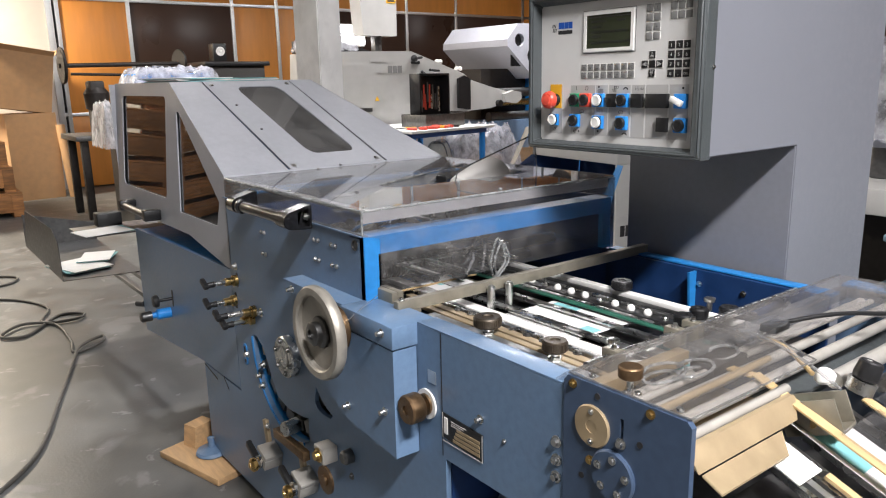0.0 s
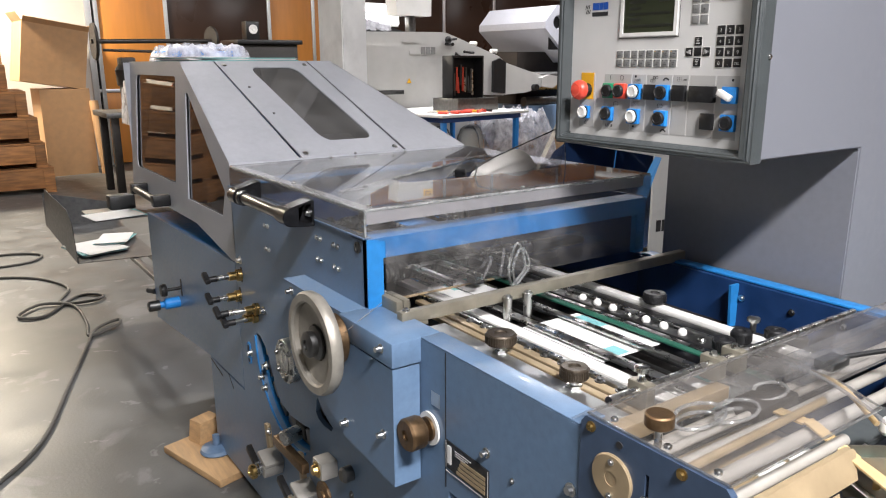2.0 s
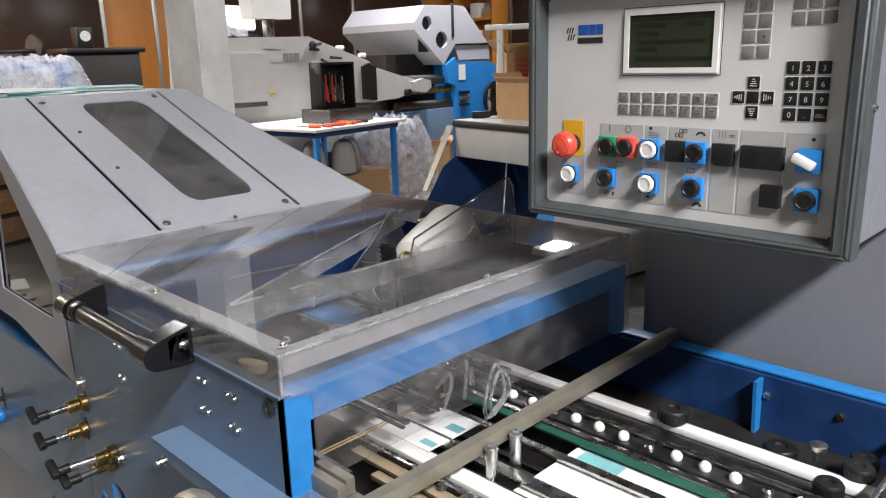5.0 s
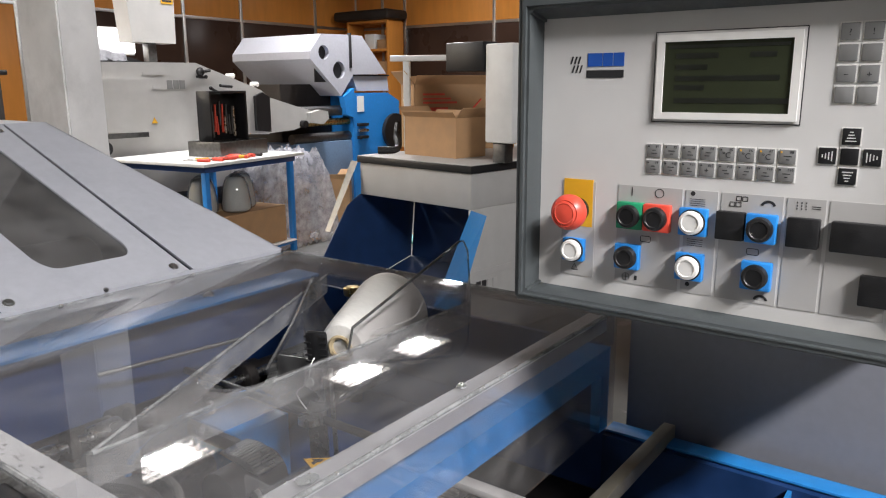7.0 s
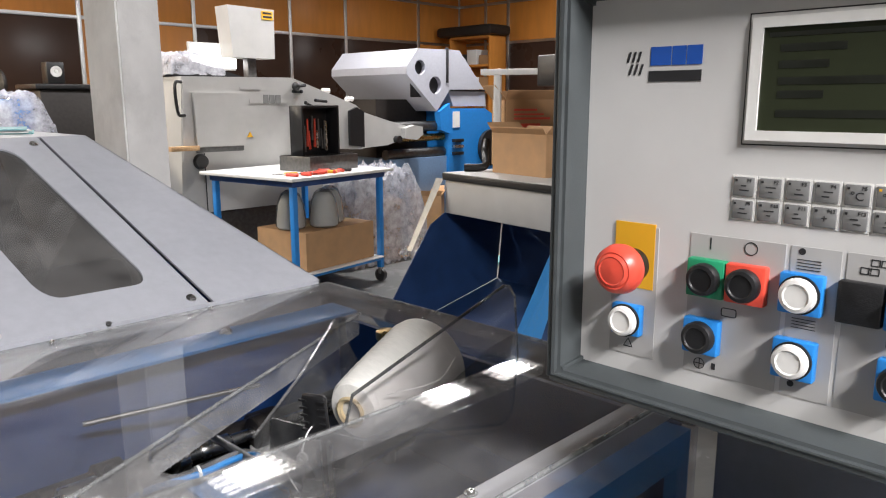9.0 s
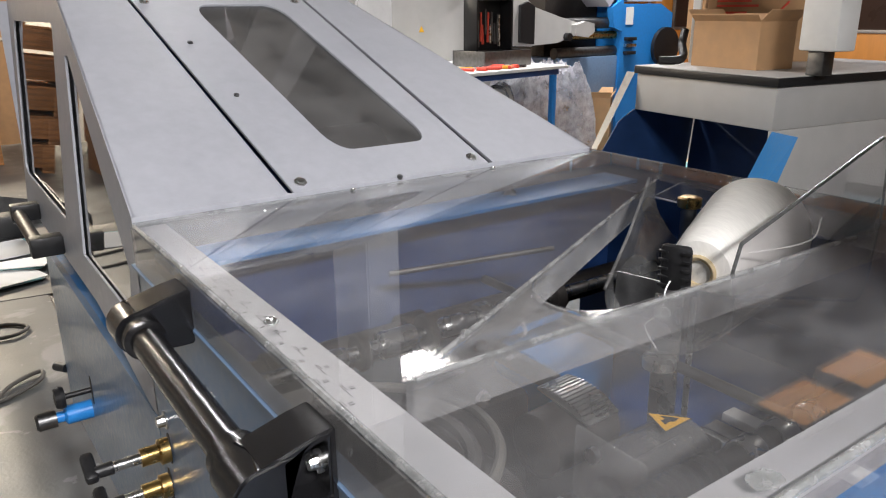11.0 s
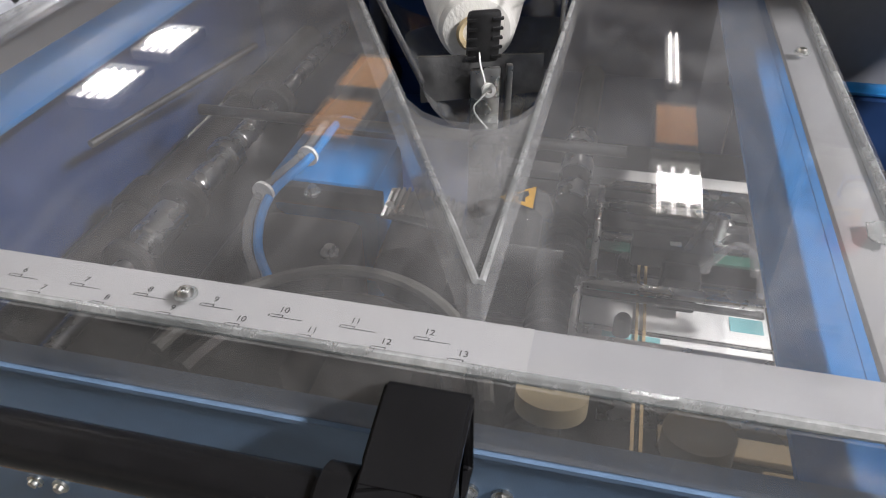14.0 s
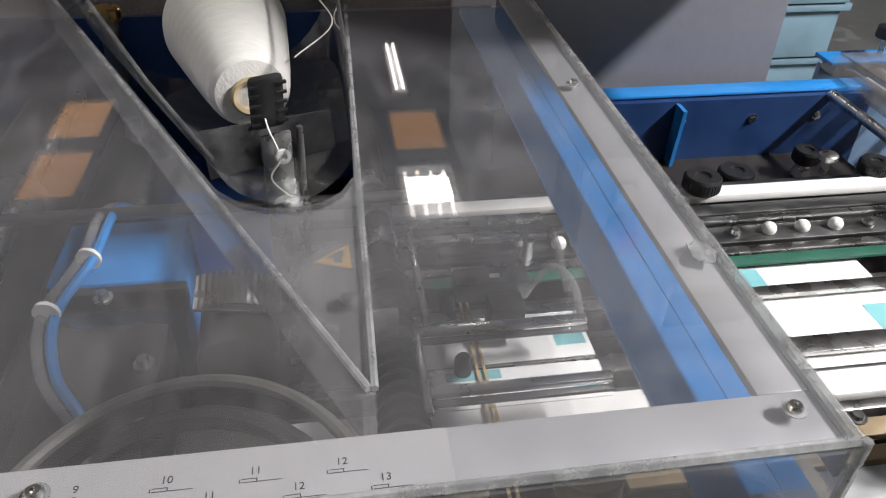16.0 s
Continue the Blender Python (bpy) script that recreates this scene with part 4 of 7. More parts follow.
# rim of a wheel near the operator side
for rad, z, m in ((0.150, 0.885, CABLE), (0.126, 0.872, IRON)):
    ring_ = [(0.065 + rad * math.cos(radians(a)), 0.355 + rad * 0.86 * math.sin(radians(a)), z) for a in range(-78, 79, 6)]
    part("wheel_rim", tube(begin(), ring_, 0.0055 if m is CABLE else 0.009, 8, 0), m, machine)


def perforated(x, y, z, w, h, m4):
    """A small curved guard of perforated sheet: a grid of bars over a dark sheet."""
    bb = begin()
    n = 15
    for k in range(n + 1):
        t = -w / 2 + w * k / n
        box(bb, t - 0.0014, t + 0.0014, -h / 2, h / 2, -0.001, 0.001)
    for k in range(14):
        t = -h / 2 + h * k / 13
        box(bb, -w / 2, w / 2, t - 0.0016, t + 0.0016, -0.0008, 0.0012)
    for v in bb.verts:
        v.co.z -= 6.0 * v.co.y ** 2
    bmesh.ops.transform(bb, matrix=m4, verts=bb.verts)
    return part("perforated_guard", bb, MESHM, machine, "bright perforated steel guard")


perforated(0, 0, 0, 0.048, 0.074, pose(0.343, 0.336, 0.872, 10, 0, 3))
part("guard_drum", lathe(begin(), [(0.030, 0), (0.036, 0.004), (0.036, 0.10), (0.03, 0.104)], (0.280, 0.338, 0.826), (1, 0.05, 0), 32), IRON, machine)
# clear rounded guard with brackets
g = part("clear_guard", lathe(begin(), [(0.040, 0), (0.042, 0.004), (0.042, 0.115), (0.040, 0.119)], (0.292, 0.240, 0.822), (1, 0.05, 0), 32), SMOKE, machine, "clear plastic guard over a roller")
part("guard_plate", box(begin(), 0.286, 0.290, 0.196, 0.284, 0.77, 0.878, 0.001), FROST, machine)
part("guard_screw", cyl(begin(), (0.279, 0.256, 0.860), (0.286, 0.256, 0.860), 0.008), STEEL, g)
part("guard_core", cyl(begin(), (0.294, 0.240, 0.820), (0.41, 0.244, 0.820), 0.018, seg=20), STEELDK, g)
m4 = pose(0.380, 0.245, 0.8675, 4, 4, 123) @ Matrix.Scale(0.78, 4)
b = begin()
plate(b, "z", [(-0.030, -0.018), (0.030, -0.018), (0.0, 0.034)], 0, 0.0008)
bmesh.ops.transform(b, matrix=m4, verts=b.verts)
warn = tagged(part("warning_sign", b, INK), "yellow triangular hand injury warning sticker inside the machine", "sticker")
b = begin()
plate(b, "z", [(-0.0265, -0.0158), (0.0265, -0.0158), (0.0, 0.0295)], 0.0008, 0.0014)
bmesh.ops.transform(b, matrix=m4, verts=b.verts)
part("yellow_field", b, YELLOW, warn)
b = begin()
plate(b, "z", [(-0.013, -0.011), (0.011, -0.011), (0.004, -0.004), (0.009, 0.003), (0.002, 0.012), (-0.002, 0.002), (-0.009, 0.0)], 0.0014, 0.002)
bmesh.ops.transform(b, matrix=m4, verts=b.verts)
part("symbol", b, INK, warn)
part("sticker_plate", box(begin(), 0.420, 0.436, 0.215, 0.285, 0.76, 0.84, 0.004), STEELDK, machine)

# guide frames over the bed under the front of the cover
gf = part("guide_frame", box(begin(), 0.458, 0.470, 0.018, 0.172, 0.838, 0.847, 0.003), STEEL, machine, "steel guide frame over the bed")
part("frame_side", box(begin(), 0.30, 0.458, 0.165, 0.172, 0.836, 0.845, 0.002), STEEL, gf)
part("frame_bar", box(begin(), 0.435, 0.441, 0.018, 0.16, 0.832, 0.838, 0.001), STEEL, gf)
part("frame_bar", box(begin(), 0.418, 0.424, 0.02, 0.14, 0.828, 0.834, 0.001), STEELDK, gf)
for x, y0, y1 in ((0.298, 0.018, 0.182), (0.223, 0.018, 0.176)):
    bar_ = part("guide_bar", box(begin(), x - 0.005, x + 0.005, y0, y1, 0.836, 0.842, 0.001), STEEL, machine)
    part("bar_flange", box(begin(), x - 0.012, x - 0.005, y0, y1, 0.832, 0.836, 0.001), STEELDK, bar_)
part("frame_side", box(begin(), 0.20, 0.298, 0.176, 0.183, 0.834, 0.842, 0.002), STEEL, gf)
for x, y in ((0.385, 0.136), (0.292, 0.135)):
    part("pin", lathe(begin(), [(0.0085, 0), (0.0085, 0.028), (0.006, 0.032)], (x, y, 0.777), (0, 0, 1), 18), BLACK, machine, "black rubber pin")
sn = part("sensor", box(begin(), 0.345, 0.372, 0.06, 0.135, 0.828, 0.852, 0.003), STEELDK, machine, "grey sensor block")
part("sensor_label", box(begin(), 0.352, 0.358, 0.090, 0.100, 0.8522, 0.853), WHITEPL, sn)
part("sensor_head", box(begin(), 0.318, 0.345, 0.07, 0.105, 0.80, 0.84, 0.003), BLACK, sn)
part("sensor_hose", tube(begin(), [(0.35, 0.085, 0.85), (0.372, 0.06, 0.895), (0.372, 0.035, 0.885), (0.35, 0.02, 0.83)], 0.0036, 8), FROST, sn)
part("sensor_hose", tube(begin(), [(0.335, 0.07, 0.84), (0.34, 0.045, 0.87), (0.325, 0.025, 0.86), (0.30, 0.02, 0.83)], 0.0036, 8), FROST, sn)
part("sensor_bolt", cyl(begin(), (0.40, 0.05, 0.83), (0.40, 0.05, 0.86), 0.006, seg=12), STEEL, sn)
for y in (0.114, 0.121):
    part("yellow_thread", box(begin(), 0.10, 0.41, y - 0.0014, y + 0.0014, 0.7890, 0.7905), BELT, machine)
part("tape_roll", lathe(begin(), [(0.022, 0), (0.022, 0.012), (0.010, 0.012)], (0.065, 0.185, 0.93), (0.3, 0, 1), 28), CARDTUBE, machine, "small roll of tan tape")
part("roll_arm", cyl(begin(), (0.065, 0.185, 0.71), (0.065, 0.185, 0.93), 0.006, seg=12), IRON, machine)
part("paper_roll", lathe(begin(), [(0.022, 0), (0.022, 0.016), (0.012, 0.016)], (0.075, 0.095, 0.90), (0.2, 0, 1), 28), BEIGE, machine)
part("roll_arm", cyl(begin(), (0.075, 0.095, 0.71), (0.075, 0.095, 0.90), 0.006, seg=12), IRON, machine)
# air hoses tied together
for nm, d, m in (("blue_hose", 0.0, BLUE2), ("grey_hose", 0.011, FROST)):
    part(nm, tube(begin(), [(0.47 + d, 0.44, 0.88), (0.44, 0.455 + d, 0.90), (0.372, 0.462 + d, 0.895), (0.30, 0.478 + d, 0.89), (0.245, 0.468 + d, 0.875), (0.215, 0.445 + d, 0.85), (0.21, 0.44 + d, 0.80)], 0.0045, 8), m, machine)
for x, y in ((0.372, 0.467), (0.30, 0.484)):
    part("cable_tie", lathe(begin(), [(0.011, 0), (0.011, 0.004)], (x - 0.002, y, 0.894), (1, -0.1, 0), 14), WHITEPL, machine)
for x, y, z in ((0.345, 0.455, 0.868), (0.27, 0.41, 0.855), (0.43, 0.53, 0.80), (0.20, 0.40, 0.855)):
    bolt((x, y, z), (0, 0, 1), machine, 0.006, 0.006)
part("rod", cyl(begin(), (0.30, 0.66, 0.925), (0.55, 0.60, 0.93), 0.004, seg=10), STEELDK, machine)
part("hinge_bracket", box(begin(), 0.548, 0.566, 0.71, 0.745, 0.975, 1.012, 0.003), FROST, machine)
part("hinge_screw", lathe(begin(), [(0.014, 0), (0.014, 0.004), (0.008, 0.006), (0.008, 0.014), (0.004, 0.016)], (0.557, 0.712, 0.985), (0, -1, 0), 20), STEEL, machine)

# ---- clear cover over the works ----
cover = thing("clear_cover", "dusty clear acrylic hinged machine cover with silver edge rails", "cover")
CX, CY, CZ = 0.812, 0.765, 1.025
# sheet with the V-shaped opening for the thread cone
uarc = [(0.292, 0.340), (0.262, 0.325), (0.244, 0.308), (0.235, 0.290), (0.233, 0.270), (0.238, 0.251), (0.250, 0.238), (0.270, 0.2285)]
hole = uarc + [(0.45, 0.2235), (0.72, 0.219), (0.72, 0.553)]
part("top_sheet", plate(begin(), "z", [(0, 0), (CX, 0), (CX, CY), (0, CY)], CZ - 0.005, CZ, [hole]), ACRYL, cover)
part("gusset", plate(begin(), "z", [(0.066, 0.229)] + uarc[::-1][:8], CZ - 0.0095, CZ - 0.0055), FROST, cover, "grey dusty triangular stiffening plate")
# hanging walls along the opening
def wall_strip(name, p, q, z0, z1, t=0.004, m=None):
    p, q = Vector((*p, z0)), Vector((*q, z0))
    n = Vector((-(q - p).y, (q - p).x, 0)).normalized() * t
    bb = begin()
    slab(bb, [p, q, q + Vector((0, 0, z1 - z0)), p + Vector((0, 0, z1 - z0))], n)
    return part(name, bb, m or STRIPM, cover)


wall_strip("guard_strip", (0.062, 0.228), (0.72, 0.216), 0.985, CZ - 0.0055)
wall_strip("guard_strip", (0.062, 0.232), (0.72, 0.556), 0.985, CZ - 0.0055)
part("glued_edge", tube(begin(), [(0.064, 0.2285, CZ - 0.003), (0.72, 0.2175, CZ - 0.003)], 0.0022, 6, 0), ACRYLE, cover)
part("glued_edge", tube(begin(), [(0.064, 0.2315, CZ - 0.003), (0.72, 0.5545, CZ - 0.003)], 0.0022, 6, 0), ACRYLE, cover)
bolt((0.131, 0.238, CZ), (0, 0, 1), cover, 0.004, 0.0012, FROST, "screw")
# skirts
part("side_skirt", box(begin(), -0.004, 0.0, -0.001, CY, 0.970, CZ - 0.0052), FROST, cover)
part("far_skirt", box(begin(), CX, CX + 0.004, -0.001, CY, 0.964, CZ - 0.0052), FROST, cover)
part("back_skirt", box(begin(), 0.0, CX, CY, CY + 0.004, 0.975, CZ - 0.0052), FROST, cover)
part("front_skirt", plate(begin(), "y", [(0.0, CZ - 0.0052), (CX, CZ - 0.0052), (CX, 0.835), (0.04, 0.835), (0.04, 0.96), (0.0, 0.968)], -0.0075, -0.0035), ACRYLT, cover)
for p, q in (((0, 0), (CX, 0)), ((0, 0), (0, CY)), ((CX, 0), (CX, CY)), ((0, CY), (CX, CY))):
    part("bright_edge", tube(begin(), [(p[0], p[1], CZ - 0.0025), (q[0], q[1], CZ - 0.0025)], 0.003, 6, 0), ACRYLE, cover)
part("bright_edge", tube(begin(), [(-0.002, -0.002, CZ), (-0.002, -0.002, 0.97)], 0.0028, 6, 0), ACRYLE, cover)
# silver rails under the sheet
part("edge_rail", box(begin(), 0.004, 0.037, 0.004, CY - 0.004, CZ - 0.0115, CZ - 0.0056, 0.001), ALUPAINT, cover, "silver painted steel edge rail")
part("edge_rail", box(begin(), 0.037, 0.79, 0.004, 0.033, CZ - 0.0115, CZ - 0.0056, 0.001), ALUPAINT, cover, "silver painted steel edge rail")
part("edge_rail", box(begin(), 0.0005, 0.79, 0.001, 0.004, CZ - 0.030, CZ - 0.0056), ALUPAINT, cover, "silver painted steel edge rail")
part("edge_rail", box(begin(), 0.046, 0.79, CY - 0.024, CY - 0.004, CZ - 0.0115, CZ - 0.0056, 0.001), FROST, cover)
part("edge_rail", box(begin(), 0.785, 0.808, 0.033, CY - 0.024, CZ - 0.0115, CZ - 0.0056, 0.001), FROST, cover)


def cover_screw(x, y, r=0.0042):
    s = part("cover_screw", lathe(begin(), [(r, 0), (r, 0.0025), (r * 0.75, 0.004), (r * 0.4, 0.004), (r * 0.4, 0.002), (r * 0.05, 0.002)], (x, y, CZ), (0, 0, 1), 20), STEEL, cover)
    part("washer_ring", lathe(begin(), [(r * 1.5, 0), (r * 1.5, 0.0008), (r, 0.0009)], (x, y, CZ), (0, 0, 1), 24), ACRYLE, s)
    return s


for x, y in ((0.021, 0.0235), (0.412, 0.021), (0.018, 0.378), (0.30, 0.755), (0.555, 0.752)):
    cover_screw(x, y, 0.0042 if y < 0.5 else 0.0035)
# smeared glue mark
b = begin()
random.seed(4)
blob = [(0.152 + (0.010 + 0.004 * random.random()) * math.cos(a), 0.013 + (0.007 + 0.003 * random.random()) * math.sin(a)) for a in [2 * math.pi * k / 22 for k in range(22)]]
plate(b, "z", blob, CZ, CZ + 0.0006)
part("glue_smear", b, ACRYLE, cover)
# printed scale on the silver rail
scl = part("scale_plate", box(begin(), 0.003, 0.0365, 0.196, 0.62, CZ - 0.0055, CZ - 0.0052), SCALEP, cover, "pale metal scale plate with fine numbers")
labels = ["13", "12", "12", "11", "11", "10", "10", "9", "9", "8", "8", "7", "7", "6", "6", "5", "5", "4", "4", "3"]
for k, s in enumerate(labels):
    y = 0.2275 + 0.0195 * k
    x = 0.0075 if k % 2 == 0 else 0.0185
    text_mesh("number", s, 0.0056, pose(x + 0.0042, y, CZ - 0.005, 0, 0, -90), INK, scl, 0.0001)
    b = begin()
    for x0, x1, y0, y1 in ((x, x + 0.0003, y - 0.001, y + 0.006), (x - 0.0018, x - 0.0015, y - 0.001, y + 0.006), (x - 0.0018, x, y + 0.0065, y + 0.007), (x - 0.0018, x, y - 0.001, y - 0.0005), (x - 0.0018, x - 0.0015, y - 0.012, y - 0.001)):
        box(b, x0, x1, y0, y1, CZ - 0.0051, CZ - 0.0049)
    part("scale_mark", b, INK, scl)

# tubular handle on the side
han = part("handle", tube(begin(), [(-0.055, 0.245, 0.978), (-0.055, 0.545, 0.978)], 0.0145, 24, 0), HANDLE, cover, "black tubular handle with moulded brackets")
wedge = [(-0.005, 0.955), (-0.005, 1.013), (-0.022, 1.010), (-0.058, 1.000)] + arc(-0.057, 0.979, 0.021, 90, 270, 12) + [(-0.022, 0.955)]
pocket = [(-0.011, 0.962), (-0.011, 1.005), (-0.022, 1.003), (-0.040, 0.997), (-0.040, 0.968), (-0.022, 0.962)]
for y0, y1, near in ((0.218, 0.262, True), (0.528, 0.572, False)):
    b = begin()
    k = 0.024
    plate(b, "y", wedge, y0 if near else y1, y0 + k if near else y1 - k, [pocket])
    plate(b, "y", wedge, y0 + k if near else y1 - k, y1 if near else y0)
    bmesh.ops.remove_doubles(b, verts=b.verts, dist=1e-5)
    bmesh.ops.bevel(b, geom=[e for e in b.edges if len(e.link_faces) == 2 and e.calc_face_angle(0) > 0.9], offset=0.0018, segments=2, affect="EDGES")
    br = part("bracket", b, HANDLE, han)
    ya = y1 if near else y0
    part("collar", lathe(begin(), [(0.0145, 0), (0.0195, 0.002), (0.0195, 0.017), (0.0150, 0.020)], (-0.055, ya, 0.978), (0, 1 if near else -1, 0), 28), HANDLE, han)
    bolt((-0.012, (y0 + y1) / 2 - 0.006, 0.982), (-1, 0, 0), br, 0.006, 0.006)

# ---- thread cone and its holder ----
holder = thing("cone_holder", "clear curved plastic cradle under a thread cone", "thread holder")
ax = Vector((0.965, 0.22, 0.07)).normalized()
CA, CL = Vector((0.957, 0.29, 0)), Vector((-0.29, 0.957, 0))
C0 = Vector((0.405, 0.283, 0.928))
b = begin()
NS, NT = 14, 26
grid = []
for i in range(NS + 1):
    s_ = 0.30 * i / NS
    hw = 0.066 + 0.076 * (s_ / 0.30)
    row = []
    for j in range(NT + 1):
        t_ = -1 + 2 * j / NT
        k_ = min(1.0, abs(t_) / 0.8)
        lat = hw * math.sin(k_ * math.pi / 2) * (1 if t_ > 0 else -1)
        zz = hw * (1 - math.cos(k_ * math.pi / 2)) * 0.8
        up = max(0.0, (abs(t_) - 0.8) / 0.2)
        rise = 0.05 * max(0.0, s_ - 0.03) / 0.25 - 0.02 if s_ < 0.27 else (0.02 if t_ < 0 else -0.02)
        row.append(b.verts.new(C0 + CA * (s_ + 0.05 * (1 - min(1, abs(t_) * 1.3)) * -0.3) + CL * lat + Vector((0, 0, zz + up * max(0.0, rise) * 0.62))))
    grid.append(row)
for i in range(NS):
    for j in range(NT):
        b.faces.new((grid[i][j], grid[i + 1][j], grid[i + 1][j + 1], grid[i][j + 1]))
bmesh.ops.solidify(b, geom=b.faces[:], thickness=0.004)
bmesh.ops.recalc_face_normals(b, faces=b.faces)
cradle = part("cradle", b, CRADLE, holder)
fin = [(0.430, 1.020), (0.441, 1.052), (0.716, 1.126), (0.728, 1.124), (0.741, 1.106), (0.752, 1.010)]
b = begin()
slab(b, [(x, 0.2235 + 0.04 * (x - 0.43), z) for x, z in fin], (0, 0.0035, 0))
part("side_fin", b, ACRYLT, holder, "clear upright acrylic fin beside the cone")
part("fin_edge", tube(begin(), [(x, 0.225 + 0.04 * (x - 0.43), z) for x, z in fin[:3]], 0.0021, 6, 0), ACRYLDK, holder)
part("fin_edge", tube(begin(), [(x, 0.225 + 0.04 * (x - 0.43), z) for x, z in fin[2:]], 0.0016, 6, 0), ACRYLE, holder)
part("cradle_rim", tube(begin(), [grid_p for grid_p in [C0 + CA * (0.30 * i / NS) + CL * (0.066 + 0.076 * i / NS) + Vector((0, 0, (0.066 + 0.076 * i / NS) * 0.8 + 0.62 * max(0.0, 0.05 * max(0.0, 0.30 * i / NS - 0.03) / 0.25 - 0.02))) for i in range(NS - 1)]], 0.0020, 6, 0), FROST, holder)
b = begin()
slab(b, [(0.419, 0.359, 0.99), (0.469, 0.243, 0.982), (0.462, 0.240, 0.945), (0.412, 0.356, 0.945)], (0.003, 0.001, 0))
part("stop_plate", b, STEELDK, holder, "dark steel stop plate across the cradle")
BM = pose(0.444, 0.300, 1.003, 0, -8, 23)
b = begin()
box(b, -0.005, 0.005, -0.0165, 0.0165, -0.026, 0.030, 0.005, BM)
for k in range(5):
    for s in (-1, 1):
        box(b, -0.007, -0.004, s * 0.0125 - 0.005, s * 0.0125 + 0.005, -0.018 + 0.010 * k, -0.0155 + 0.010 * k, 0, BM)
part("black_block", b, BLACK, holder, "ridged black plastic thread block")
b = begin()
box(b, -0.003, 0.003, -0.015, 0.015, -0.25, -0.02, 0.002, pose(0.428, 0.294, 1.0, 0, -4, 23))
box(b, 0.0, 0.006, -0.028, -0.022, -0.24, -0.02, 0.001, pose(0.428, 0.294, 1.0, 0, -4, 23))
part("stand", b, STEEL, holder)
part("eyelet", lathe(begin(), [(0.007, 0), (0.007, 0.004), (0.003, 0.005), (0.003, 0.002)], (0.416, 0.289, 0.964), (-1, -0.4, 0.1), 18), WHITEPL, holder)
part("thread", tube(begin(), [(0.45, 0.305, 0.995), (0.43, 0.300, 0.985), (0.412, 0.291, 0.964), (0.400, 0.300, 0.95), (0.405, 0.285, 0.925)], 0.0009, 5), PAPER, holder)
part("guide_wheel", lathe(begin(), [(0.018, 0), (0.018, 0.01), (0.008, 0.012)], (0.41, 0.285, 0.905), (0, 0, 1), 24), STEEL, holder)
part("cross_rod", cyl(begin(), (0.435, 0.15, 0.90), (0.435, 0.62, 0.90), 0.006, seg=12), STEELDK, holder)
part("brass_nut", lathe(begin(), [(0.017, 0), (0.018, 0.003), (0.018, 0.014), (0.014, 0.016), (0.004, 0.016)], (0.735, 0.503, 0.985), (0, 0, 1), 28), BRASS, holder)
part("nut_post", cyl(begin(), (0.735, 0.503, 0.75), (0.735, 0.503, 0.985), 0.012, seg=14), STEELDK, holder)

cone = thing("thread_cone", "white sewing thread cone lying in the clear cradle", "thread cone")
prof = [(0.022, 0.0), (0.036, 0.003), (0.041, 0.010)]
for k in range(30):
    t = k / 29
    prof.append((0.041 + 0.029 * t ** 0.9 + 0.0007 * math.sin(k * 2.3), 0.012 + 0.155 * t))
prof += [(0.0695, 0.172), (0.064, 0.179), (0.03, 0.181)]
ap = Vector((0.514, 0.320, 0.981))
part("yarn", lathe(begin(), prof, ap, ax, 56), YARN, cone)
part("tube", lathe(begin(), [(0.020, 0.0), (0.022, -0.005), (0.019, -0.007), (0.015, -0.005), (0.014, 0.06), (0.002, 0.06)], ap + ax * 0.001, ax, 32), CARDTUBE, cone)
part("loose_thread", tube(begin(), [ap + Vector((0.02, -0.045, 0.03)), ap + Vector((0.07, -0.085, 0.045)), ap + Vector((0.12, -0.07, 0.06))], 0.0008, 5), PAPER, cone)

# ---- grey feeder hood ----
hood = thing("feeder_hood", "light grey sheet metal feeder hood with smoked windows, closed", "hood")
HB = [(0.002, 0.213, 0.567, 0.80), 0.772, 1.03]
HT = [(0.035, 0.147, 0.482, 0.575), 1.30, 1.303]
nrm = Vector((0, -0.46, 0.887))
TH = 0.004


def slope(u, t):
    """A point on the sloping front: u across its span (0 to 3 by panels), t from bottom to top."""
    k = min(int(u), 2)
    f = u - k
    x0 = HB[0][k] + (HB[0][k + 1] - HB[0][k]) * f
    x1 = HT[0][k] + (HT[0][k + 1] - HT[0][k]) * f
    return Vector((x0 + (x1 - x0) * t, HB[1] + (HT[1] - HB[1]) * t, HB[2] + (HT[2] - HB[2]) * t))


G = 0.012
for u0, u1 in ((0.0, 1 - G * 2), (2 + G * 2, 3.0)):
    b = begin()
    slab(b, [slope(u0, 0), slope(u1, 0), slope(u1, 1), slope(u0, 1)], -nrm * TH)
    part("slope_panel", b, GREY, hood)
# middle panel with its window
b = begin()
outer = [(1 + G, 0), (2 - G, 0), (2 - G, 1), (1 + G, 1)]
win = rounded(1.325, 1.815, 0.135, 0.93, 0.08, 5)
win = [(u - 0.05 * (t - 0.5), t) for u, t in win]
flat, tri, edges = fill(outer, [win])
hi = [b.verts.new(slope(min(u, 1.9999), t)) for u, t in flat]
lo = [b.verts.new(slope(min(u, 1.9999), t) - nrm * TH) for u, t in flat]
for t3 in tri:
    b.faces.new([hi[k] for k in t3]), b.faces.new([lo[k] for k in t3[::-1]])
for i, j in edges:
    b.faces.new((hi[i], hi[j], lo[j], lo[i]))
bmesh.ops.recalc_face_normals(b, faces=b.faces)
part("door_panel", b, GREY, hood)
b = begin()
